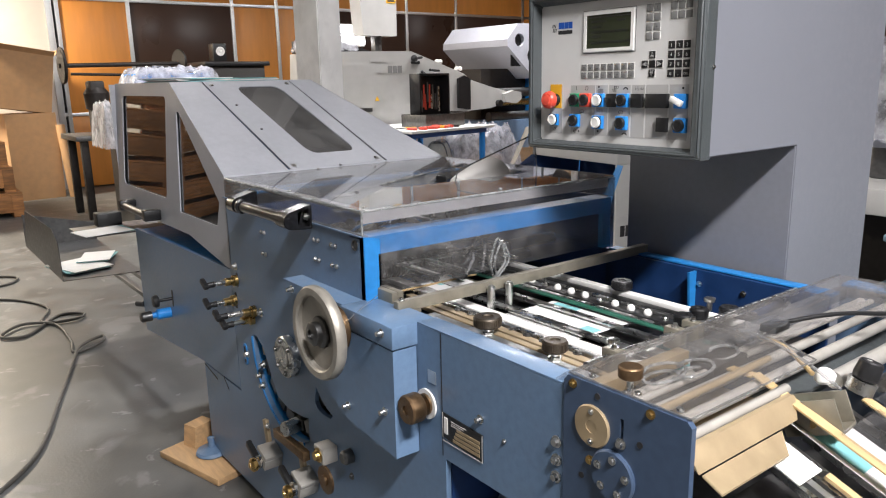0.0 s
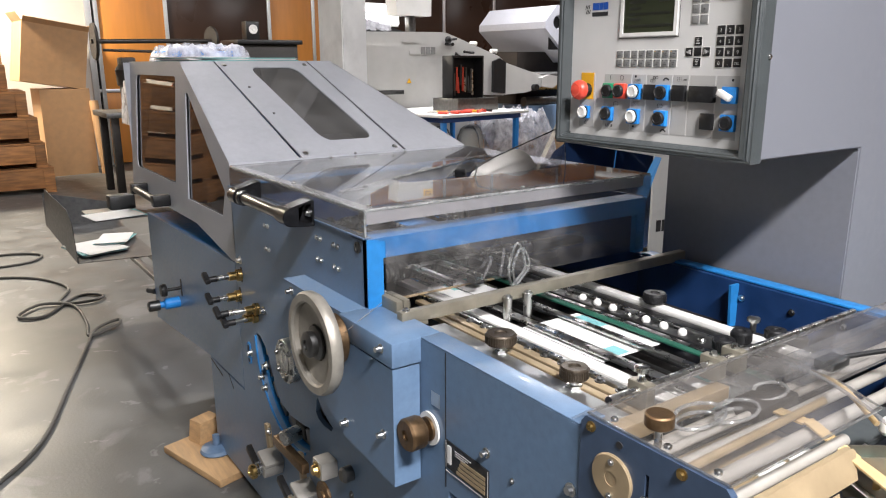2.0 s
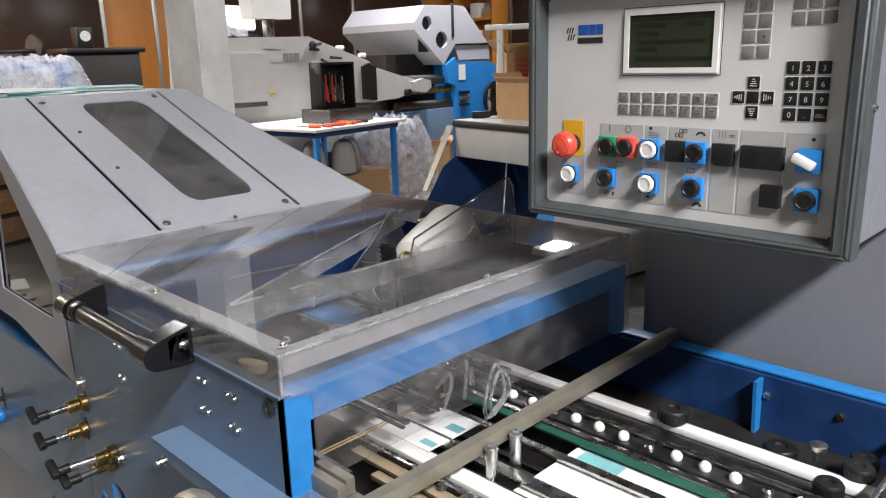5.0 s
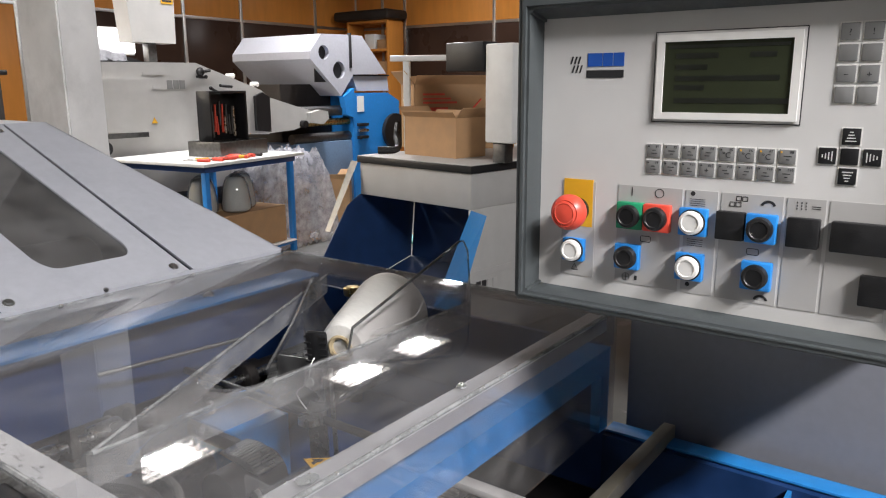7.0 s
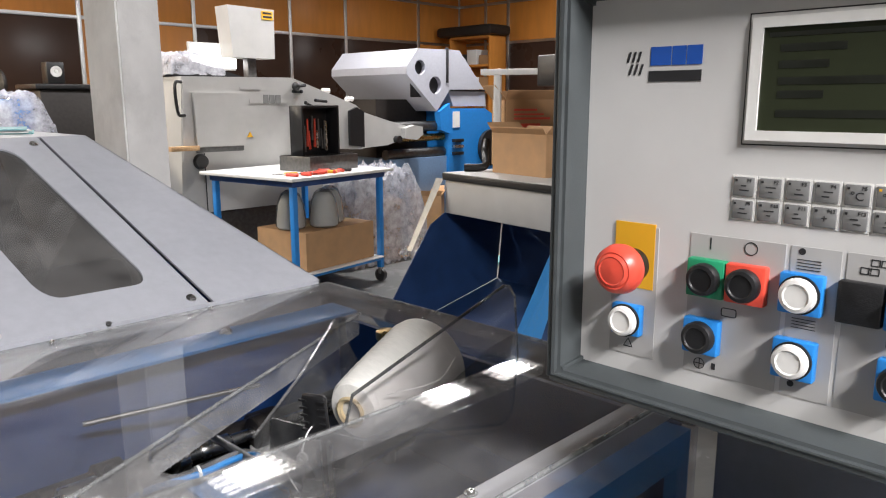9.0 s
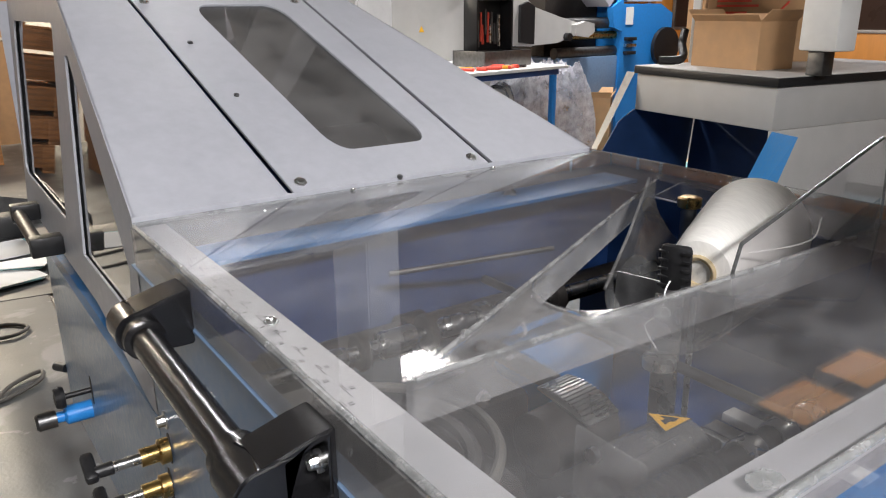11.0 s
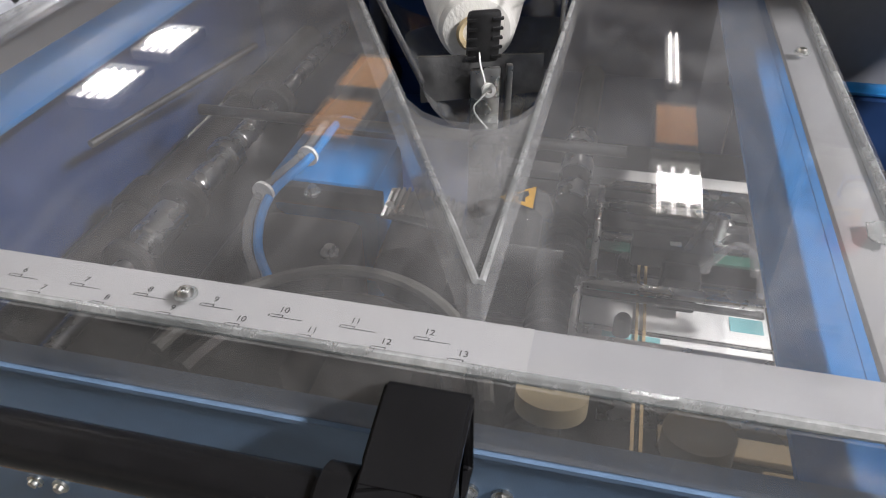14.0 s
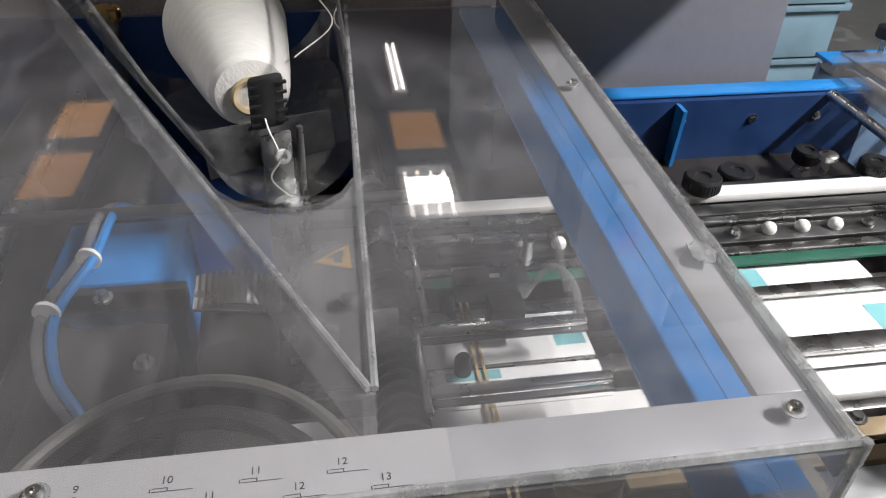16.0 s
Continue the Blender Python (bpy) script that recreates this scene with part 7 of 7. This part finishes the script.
# tools on the cart
tb = thing("tool_case", "open black tool case standing on end with red handled tools", "tool case")
tx, ty = 0.70, 0.42
b = begin()
box(b, tx - 0.19, tx + 0.19, ty + 0.12, ty + 0.14, CT_ + 0.1, CT_ + 0.47, 0.006)
for s in (-1, 1):
    box(b, tx + s * 0.185 - 0.01, tx + s * 0.185 + 0.01, ty, ty + 0.12, CT_ + 0.1, CT_ + 0.47, 0.004)
box(b, tx - 0.19, tx + 0.19, ty, ty + 0.12, CT_ + 0.45, CT_ + 0.47, 0.004)
part("lid", b, BLACK, tb)
b = begin()
box(b, tx - 0.30, tx + 0.20, ty - 0.18, ty - 0.17, CT_, CT_ + 0.11, 0.003)
box(b, tx - 0.30, tx + 0.20, ty + 0.13, ty + 0.14, CT_, CT_ + 0.11, 0.003)
box(b, tx - 0.30, tx - 0.29, ty - 0.17, ty + 0.13, CT_, CT_ + 0.11, 0.003)
box(b, tx + 0.19, tx + 0.20, ty - 0.17, ty + 0.13, CT_, CT_ + 0.11, 0.003)
box(b, tx - 0.29, tx + 0.19, ty - 0.17, ty + 0.13, CT_, CT_ + 0.012)
part("tray", b, STEELDK, tb)
random.seed(9)
for k in range(13):
    x = tx - 0.15 + 0.025 * k
    h = random.uniform(0.12, 0.24)
    z = CT_ + 0.12 + random.uniform(0, 0.10)
    part("tool", cyl(begin(), (x, ty + 0.10, z), (x + random.uniform(-.01, .01), ty + 0.10, z + h), 0.010, 0.007, 8), RED if k in (1, 2, 4, 5, 7) else (STEEL if k % 4 == 0 else STEELDK), tb)
tb.matrix_world = MC
random.seed(10)
for k in range(12):
    e = thing("hand_tool", "small hand tool with orange or dark grip on the cart top", "tool", group="hand tools on the cart")
    x, y, a = 0.10 + 0.045 * k + random.uniform(0, .03), 0.08 + random.uniform(0, 0.14), random.uniform(0, 180)
    d = Vector((math.cos(radians(a)), math.sin(radians(a)), 0))
    c = Vector((x, y, CT_ + 0.013))
    part("grip", cyl(begin(), c - d * 0.06, c + d * 0.03, 0.012, 0.011, 10), (RED, YELLOW, BLACK)[k % 3] if k % 2 else RED, e)
    part("shank", cyl(begin(), c + d * 0.03, c + d * 0.11, 0.005, 0.004, 8), STEEL, e)
    e.matrix_world = MC

# white cabinet with a blue hopper
m = pose(2.815, 1.635, 0, 0, 0, -8)
wc = thing("white_cabinet", "white machine cabinet with a black-edged top and grey stripe", "cabinet")
part("body", box(begin(), 0.0, 1.3, 0.0, 0.88, 0.757, 0.945, 0.006), STACKW, wc)
part("rear_body", box(begin(), 0.46, 1.3, 0.022, 0.878, 0.03, 0.757, 0.004), STACKW, wc)
part("front_wall", box(begin(), 0.0, 1.3, 0.0, 0.02, 0.03, 0.757, 0.003), STACKW, wc)
part("top", box(begin(), -0.012, 1.31, -0.012, 0.892, 0.945, 0.983, 0.003), BLACK, wc)
part("top_sheet", box(begin(), -0.008, 1.306, -0.008, 0.888, 0.983, 0.986), FOILDK, wc)
part("stripe", box(begin(), 0.0, 1.3, -0.003, 0.0, 0.40, 0.43), FOILDK, wc)
part("plinth", box(begin(), 0.02, 1.28, 0.024, 0.86, 0.0, 0.03), BLACK, wc)
for k in range(4):
    part("print_bar", box(begin(), 0.04 + 0.045 * k, 0.075 + 0.045 * k, -0.003, 0.0, 0.30, 0.37), INK if k < 2 else FOILDK, wc)
wc.matrix_world = m


def q(x, y, z):
    return m @ Vector((x, y, z))


bin_ = thing("blue_hopper", "blue sheet steel catch hopper let into the white cabinet, inside darkened as shade", "hopper")


def binpart(name, pts, n, mm):
    b = begin()
    slab(b, [q(*p) for p in pts], n)
    return part(name, b, mm, bin_)


# back, slope and one cheek carry the hopper's inner shade in their colour
binpart("back", [(0.44, 0.03, 0.750), (0.44, 0.87, 0.750), (0.40, 0.87, 0.32), (0.40, 0.03, 0.32)], (0.004, 0, 0), HOPPERSHADE)
binpart("slope", [(0.40, 0.03, 0.32), (0.40, 0.87, 0.32), (-0.40, 0.88, 0.10), (-0.40, 0.03, 0.10)], (0, 0, -0.004), HOPPERSHADE)
binpart("cheek", [(-0.004, -0.004, 0.757), (-0.26, -0.33, 0.80), (-0.36, -0.25, 0.36), (-0.404, -0.004, 0.10)], (0.003, 0.003, 0), BLUE2)
binpart("cheek", [(0.44, 0.882, 0.750), (-0.004, 0.882, 0.757), (-0.10, 0.882, 0.70), (-0.42, 0.882, 0.22), (-0.404, 0.882, 0.10), (0.40, 0.882, 0.32)], (0, 0.004, 0), HOPPERSHADE)
binpart("lip", [(-0.40, 0.0, 0.10), (-0.40, 0.89, 0.10), (-0.50, 0.89, 0.24), (-0.50, 0.0, 0.24)], (0, 0, -0.004), BLUE2)
binpart("stand", [(-0.30, 0.10, 0.0), (-0.30, 0.80, 0.0), (-0.30, 0.80, 0.14), (-0.30, 0.10, 0.14)], (0.01, 0, 0), BLUEDK)
binpart("hinge_strip", [(-0.005, 0.89, 0.95), (-0.005, 0.95, 0.95), (-0.20, 0.97, 0.55), (-0.20, 0.93, 0.55)], (0, 0.004, 0), STEELDK)
WT = 0.9865
carton("open_carton", 0.24, 0.42, 0.22, pose(3.21, 2.09, WT, 0, 0, -9), "open brown cardboard carton on the white cabinet", True)
MP = pose(3.72, 2.36, WT, 0, 0, -36)
pc = carton("printed_carton", 0.66, 0.34, 0.40, MP, "brown cardboard carton with red print on the white cabinet", True)
for x0, x1, z0, z1 in ((-0.28, -0.12, 0.24, 0.262), (-0.28, -0.06, 0.285, 0.297), (-0.28, -0.10, 0.31, 0.32), (-0.28, -0.14, 0.335, 0.347)):
    part("print_bar", box(begin(), x0, x1, -0.173, -0.1705, z0, z1, 0, MP), RED, pc)
part("print_curve", tube(begin(), [MP @ Vector(p) for p in ((-0.06, -0.172, 0.10), (0.00, -0.172, 0.20), (0.10, -0.172, 0.31))], 0.006, 6), RED, pc)
fr2 = thing("machine_terminal", "white tubular stand with a terminal box on the cabinet", "terminal")
mt = Matrix.Translation((3.33, 2.46, 0)) @ Matrix.Rotation(radians(-65), 4, "Z")
for quad in ((-0.02, 0.02, -0.02, 0.02, WT, 1.525), (-0.10, 0.56, -0.02, 0.02, 1.525, 1.56)):
    part("tube", box(begin(), *quad, 0.004, mt), WHITEP, fr2)
part("terminal", box(begin(), -0.03, 0.10, -0.05, 0.13, 1.09, 1.585, 0.01, pose(2.99, 1.53, 0, 0, 0, -8)), WHITEP, fr2)
part("terminal_hood", box(begin(), -0.04, 0.08, 0.135, 0.40, 1.45, 1.60, 0.008, pose(2.99, 1.53, 0, 0, 0, -8)), BLACK, fr2)
part("terminal_foot", box(begin(), 0.0, 0.07, 0.02, 0.10, WT, 1.09, 0.004, pose(2.99, 1.53, 0, 0, 0, -8)), STEELDK, fr2)
tagged(part("dark_tool", tube(begin(), [(3.06, 2.47, WT + 0.02), (3.13, 2.38, WT + 0.03), (3.20, 2.44, WT + 0.10), (3.24, 2.46, WT + 0.17)], 0.022, 8), BLACK), "dark clamp lying on the white cabinet", "tool")

# white stacker machine far behind
SY = 4.8
pm = thing("stacker_machine", "white painted paper stacker machine with sloping delivery end", "machine")
part("body", plate(begin(), "y", [(2.50, 0.55), (2.56, 1.56), (3.51, 1.57), (4.17, 1.35), (4.24, 1.30), (4.24, 0.96), (3.86, 0.98), (3.86, 0.55)], SY, SY + 0.7), STACKW, pm)
part("front_panel", plate(begin(), "y", [(2.64, 1.05), (2.63, 1.445), (3.05, 1.438), (3.04, 1.045)], SY - 0.035, SY), STACKW, pm)
part("slit", box(begin(), 2.64, 3.04, SY - 0.006, SY + 0.001, 1.005, 1.043), STEELDK, pm)
part("seam", box(begin(), 2.70, 2.708, SY - 0.003, SY + 0.001, 0.56, 1.00), INK, pm)
part("corner_strip", plate(begin(), "y", [(2.53, 0.95), (2.565, 1.53), (2.60, 1.53), (2.63, 0.95)], SY - 0.012, SY), FOILDK, pm)
part("undercarriage", box(begin(), 2.55, 3.80, SY + 0.08, SY + 0.6, 0.0, 0.55, 0.004), STEELDK, pm)
part("delivery", plate(begin(), "y", [(4.24, 1.30), (4.585, 1.205), (4.90, 1.13), (4.90, 1.06), (4.57, 0.98), (4.24, 0.963)], SY + 0.04, SY + 0.5), STACKW, pm)
part("delivery_tip", plate(begin(), "y", [(4.74, 1.13), (4.86, 1.16), (4.97, 1.14), (4.98, 1.07), (4.90, 1.02), (4.74, 1.04)], SY - 0.02, SY + 0.04), STACKW, pm)
part("tip_wheel", cyl(begin(), (4.68, SY - 0.01, 1.03), (4.68, SY + 0.04, 1.03), 0.035, seg=20), BLACK, pm)
part("side_plate", plate(begin(), "y", [(4.08, 1.30), (4.16, 1.33), (4.24, 1.29), (4.24, 0.98), (4.08, 1.0)], SY - 0.03, SY), BLACK, pm)
b = begin()
slab(b, [(3.53, SY - 0.012, 1.22), (3.56, SY - 0.012, 1.24), (3.74, SY - 0.012, 1.06), (3.71, SY - 0.012, 1.03)], (0, 0.012, 0))
part("dark_brace", b, BLACK, pm)
for x, z, dx, dz, r in ((3.53, 1.50, 0.10, 0.01, 0.035), (3.62, 1.37, 0.14, -0.06, 0.016), (3.72, 1.39, 0.12, -0.01, 0.014), (3.60, 1.20, 0.14, -0.03, 0.030), (3.58, 1.46, -0.08, 0.0, 0.016)):
    lv = part("lever", cyl(begin(), (x, SY - 0.02, z), (x + dx, SY - 0.02, z + dz), 0.012, seg=8), BLACK, pm)
    bb = begin()
    bmesh.ops.create_uvsphere(bb, u_segments=12, v_segments=8, radius=r, matrix=Matrix.Translation((x, SY - 0.03, z)))
    part("lever_ball", bb, BLACK, lv)
for x, z in ((3.885, 1.46), (4.14, 1.39)):
    cs = part("clamp_screw", cyl(begin(), (x, SY + 0.05, z - 0.06), (x, SY + 0.05, z), 0.016, seg=12), STEELDK, pm)
    part("clamp_head", cyl(begin(), (x - 0.035, SY + 0.05, z + 0.01), (x + 0.035, SY + 0.05, z + 0.01), 0.022, seg=12), WHITEPL, cs)
part("handle", tube(begin(), [(2.55, SY - 0.02, 1.52), (2.49, SY - 0.04, 1.50), (2.50, SY - 0.04, 1.30), (2.56, SY - 0.02, 1.28)], 0.012, 8), BLACK, pm)
part("wooden_rail", box(begin(), 2.42, 2.64, SY - 0.06, SY - 0.015, 1.025, 1.06, 0.003), WOODLT, pm)
part("dark_knob", lathe(begin(), [(0.05, 0), (0.06, 0.02), (0.05, 0.05), (0.02, 0.055)], (2.66, SY, 0.94), (0, -1, 0), 20), BLACK, pm)
part("print_bar", box(begin(), 3.11, 3.22, SY - 0.004, SY, 1.365, 1.395), FOILDK, pm)
for k in range(3):
    part("print_bar", box(begin(), 3.235 + 0.057 * k, 3.282 + 0.057 * k, SY - 0.004, SY, 1.365, 1.432), KEYGREY, pm)
part("print_bar", box(begin(), 3.03, 3.22, SY - 0.004, SY, 1.472, 1.492), FOILDK, pm)
b = begin()
plate(b, "y", [(3.075, 1.105), (3.125, 1.105), (3.10, 1.15)], SY - 0.004, SY)
part("warning_mark", b, YELLOW, pm)
part("dark_lid", plate(begin(), "y", [(2.56, 1.565), (2.56, 1.68), (2.82, 1.68), (3.22, 1.575), (3.20, 1.565)], SY + 0.25, SY + 0.65), BLACK, pm)
sg = thing("white_box", "white hanging cabinet box with a yellow tag", "cabinet")
part("board", plate(begin(), "y", [(3.255, 1.74), (3.225, 2.155), (3.665, 2.145), (3.655, 1.74)], 5.25, 5.45), STACKW, sg)
part("tag", box(begin(), 3.54, 3.65, 5.243, 5.25, 2.06, 2.13), YELLOW, sg)
for k in range(2):
    part("print_bar", box(begin(), 3.55, 3.635, 5.240, 5.243, 2.075 + 0.03 * k, 2.09 + 0.03 * k), INK, sg)
part("post", box(begin(), 3.42, 3.50, 5.30, 5.38, 1.57, 1.74, 0.004), STEELDK, sg)
ll = thing("work_lamp", "bright white work lamp behind the stacker", "lamp")
part("diffuser", box(begin(), 3.10, 3.50, 5.62, 5.66, 1.67, 1.86, 0.004), TUBEGLOW, ll)
part("back", box(begin(), 3.08, 3.52, 5.665, 5.70, 1.65, 1.88, 0.004), STACKW, ll)
part("stem", box(begin(), 3.28, 3.32, 5.665, 5.70, 0.0, 1.65, 0.004), STEELDK, ll)
film_wrap("film_cover", 2.75, SY + 0.35, 1.57, 0.5, 0.6, 0.17, 8, "crumpled clear plastic film on the stacker")
# plastic heap and scraps on the floor
film_wrap("plastic_film", 4.15, 4.62, 0.0, 1.0, 0.7, 0.78, 12, "heap of crumpled clear plastic film on the floor")
carton("floor_carton", 0.5, 0.4, 0.42, pose(4.25, 4.75, 0, 0, 0, 20), "brown cardboard carton on the floor under film", True)
carton("floor_carton", 0.4, 0.3, 0.5, pose(5.0, 4.75, 0, 0, 0, 40), "small brown cardboard carton on the floor", True)
random.seed(21)
for k in range(34):
    tagged(part("paper_scrap", box(begin(), -0.14, 0.14, -0.09, 0.09, 0, 0.004 + 0.02 * random.random(), 0, pose(4.75 + random.uniform(-.45, .5), 4.35 + random.uniform(-.7, .5), 0.001, 0, 0, random.uniform(0, 180))), (PAPER, CARD, PAPER, WOODLT, PAPER, TEAL)[k % 6]), "loose paper and card scrap on the floor", "paper scrap", group="scraps on the floor")

# grey-hooded blue folder
FY = 4.85
fo = thing("buckle_folder", "blue folding machine with a large grey hood", "machine")
part("hood", plate(begin(), "y", [(4.985, 1.875), (5.375, 1.882), (5.375, 1.555), (5.425, 1.50), (5.235, 1.285), (4.83, 1.635), (4.833, 1.705)], FY, FY + 1.15, [circle(5.01, 1.70, 0.07, 18), circle(5.215, 1.535, 0.085, 18)]), GREYB, fo)
# black sheet stands in for the shade inside the hood holes
part("hole_shade", box(begin(), 4.93, 5.32, FY + 0.05, FY + 0.06, 1.42, 1.80), INK, fo)
part("hood_end", plate(begin(), "y", [(5.385, 1.885), (5.57, 1.88), (5.945, 1.505), (5.44, 1.495), (5.385, 1.55)], FY + 0.01, FY + 1.1), GREYB, fo)
part("hood_latch", box(begin(), 5.365, 5.395, FY - 0.01, FY + 0.02, 1.56, 1.90, 0.003), INK, fo)
part("grey_apron", plate(begin(), "y", [(5.43, 1.48), (5.98, 1.48), (6.0, 1.33), (5.50, 1.33)], FY + 0.03, FY + 1.0), GREYB, fo)
# black strip stands in for the shade between hood and apron
part("gap_shade", box(begin(), 5.42, 6.0, FY + 0.02, FY + 1.0, 1.482, 1.498), INK, fo)
part("blue_side", plate(begin(), "y", [(5.40, 0.05), (5.40, 1.31), (5.95, 1.31), (6.14, 1.22), (6.14, 0.05)], FY, FY + 0.9), BLUEPL, fo)
part("side_label", box(begin(), 5.46, 5.56, FY - 0.006, FY, 1.12, 1.28), PAPER, fo)
for z in (0.99, 0.93, 0.86):
    part("side_fitting", box(begin(), 5.45, 5.58, FY - 0.05, FY, z - 0.015, z + 0.015, 0.003), BLACK if z != 0.93 else STEEL, fo)
part("bracket", plate(begin(), "y", [(5.25, 1.28), (5.40, 1.36), (5.40, 1.06), (5.28, 1.10)], FY - 0.02, FY + 0.05), BLUEPL, fo)
part("hand_wheel", lathe(begin(), [(0.10, 0), (0.19, 0.01), (0.19, 0.05), (0.10, 0.06)], (6.0, FY - 0.02, 0.90), (0, -1, 0), 28), BLACK, fo)
part("base", box(begin(), 4.62, 5.40, FY + 0.02, FY + 0.9, 0.0, 0.84, 0.01), BLUE, fo)
for z, r_ in ((0.88, 0.05), (1.03, 0.035), (1.14, 0.05)):
    part("roller", cyl(begin(), (4.62, FY + 0.08, z), (5.40, FY + 0.08, z), r_, seg=18), STEELDK if z != 1.03 else BRASS, fo)
part("inner_dark", box(begin(), 4.70, 5.38, FY + 0.3, FY + 0.9, 0.84, 1.40), IRON, fo)

# shelf with drawers on the east wall, wooden cabinet
sh = thing("orange_shelf", "orange wooden shelf unit filled with small boxes", "shelf")
b = begin()
for s in (0.0, 1.0):
    box(b, 9.6, 10.0, 7.95 + s * 0.9 - 0.02, 7.95 + s * 0.9 + 0.02, 0.0, 2.45, 0.004)
for z in (0.3, 0.9, 1.55, 1.98, 2.45):
    box(b, 9.6, 10.0, 7.95, 8.85, z - 0.02, z + 0.02, 0.004)
part("frame", b, ORANGE, sh)
random.seed(3)
for k in range(9):
    e = thing("storage_box", "small storage box on the orange shelf", "box", group="boxes on the shelf")
    part("body", box(begin(), 9.65, 9.95, 8.0 + 0.28 * (k % 3), 8.22 + 0.28 * (k % 3), (0.92, 1.57, 2.0)[k // 3], (0.92, 1.57, 2.0)[k // 3] + random.uniform(0.15, 0.27), 0.004), (CARD, PAPER, STEELDK)[k % 3], e)
tagged(part("tarpaulin", box(begin(), 9.5, 10.05, 7.85, 9.1, 2.475, 2.64, 0.05), IRON), "dark rolled tarpaulin on the shelf", "tarpaulin")

# wrapped machine and crates beyond the control cabinet
wm = thing("wrapped_machine", "grey machine terminal wrapped in clear plastic film", "machine")
part("terminal", plate(begin(), "x", rounded(-0.25, 0.05, 0.99, 1.37, 0.03), 2.40, 2.60), GREYB, wm)
part("screen", plate(begin(), "x", rounded(-0.20, -0.01, 1.05, 1.32, 0.02), 2.392, 2.40), BLACK, wm)
part("terminal_arm", box(begin(), 2.44, 2.54, -0.06, 0.02, 0.86, 0.99, 0.01), STEELDK, wm)
part("white_post", box(begin(), 2.75, 2.85, -0.02, 0.16, 1.02, 1.35, 0.01), WHITEP, wm)
part("body", box(begin(), 2.45, 3.6, -1.5, 0.6, 0.86, 1.02, 0.02), IRON, wm)
part("plank", box(begin(), 2.15, 3.6, -1.5, 0.6, 0.76, 0.86, 0.004), FOILDK, wm)
part("under", box(begin(), 2.6, 3.6, -1.4, 0.5, 0.0, 0.76, 0.004), IRON, wm)
film_wrap("film_cover", 2.50, -0.12, 1.0, 0.34, 0.44, 0.40, 15, "crumpled clear plastic film over a machine terminal")
film_wrap("film_cover", 2.75, -0.55, 1.02, 0.9, 1.5, 0.10, 16, "crumpled clear plastic film over a machine table")
for k in range(3):
    e = thing("crate", "dusty teal plastic crate in a stack", "crate", group="stacked crates")
    part("body", box(begin(), 2.12 - 0.03 * k, 2.5, -1.5, -0.18 - 0.03 * k, 0.12 + 0.20 * k, 0.29 + 0.20 * k, 0.008), TEALBOX, e)
    part("rim", box(begin(), 2.10 - 0.03 * k, 2.5, -1.52, -0.16 - 0.03 * k, 0.29 + 0.20 * k, 0.315 + 0.20 * k, 0.004), TEALBOX, e)
tagged(part("crate_stand", box(begin(), 2.1, 2.5, -1.5, -0.4, 0.0, 0.12, 0.004), IRON), "dark stand under the crates", "stand")
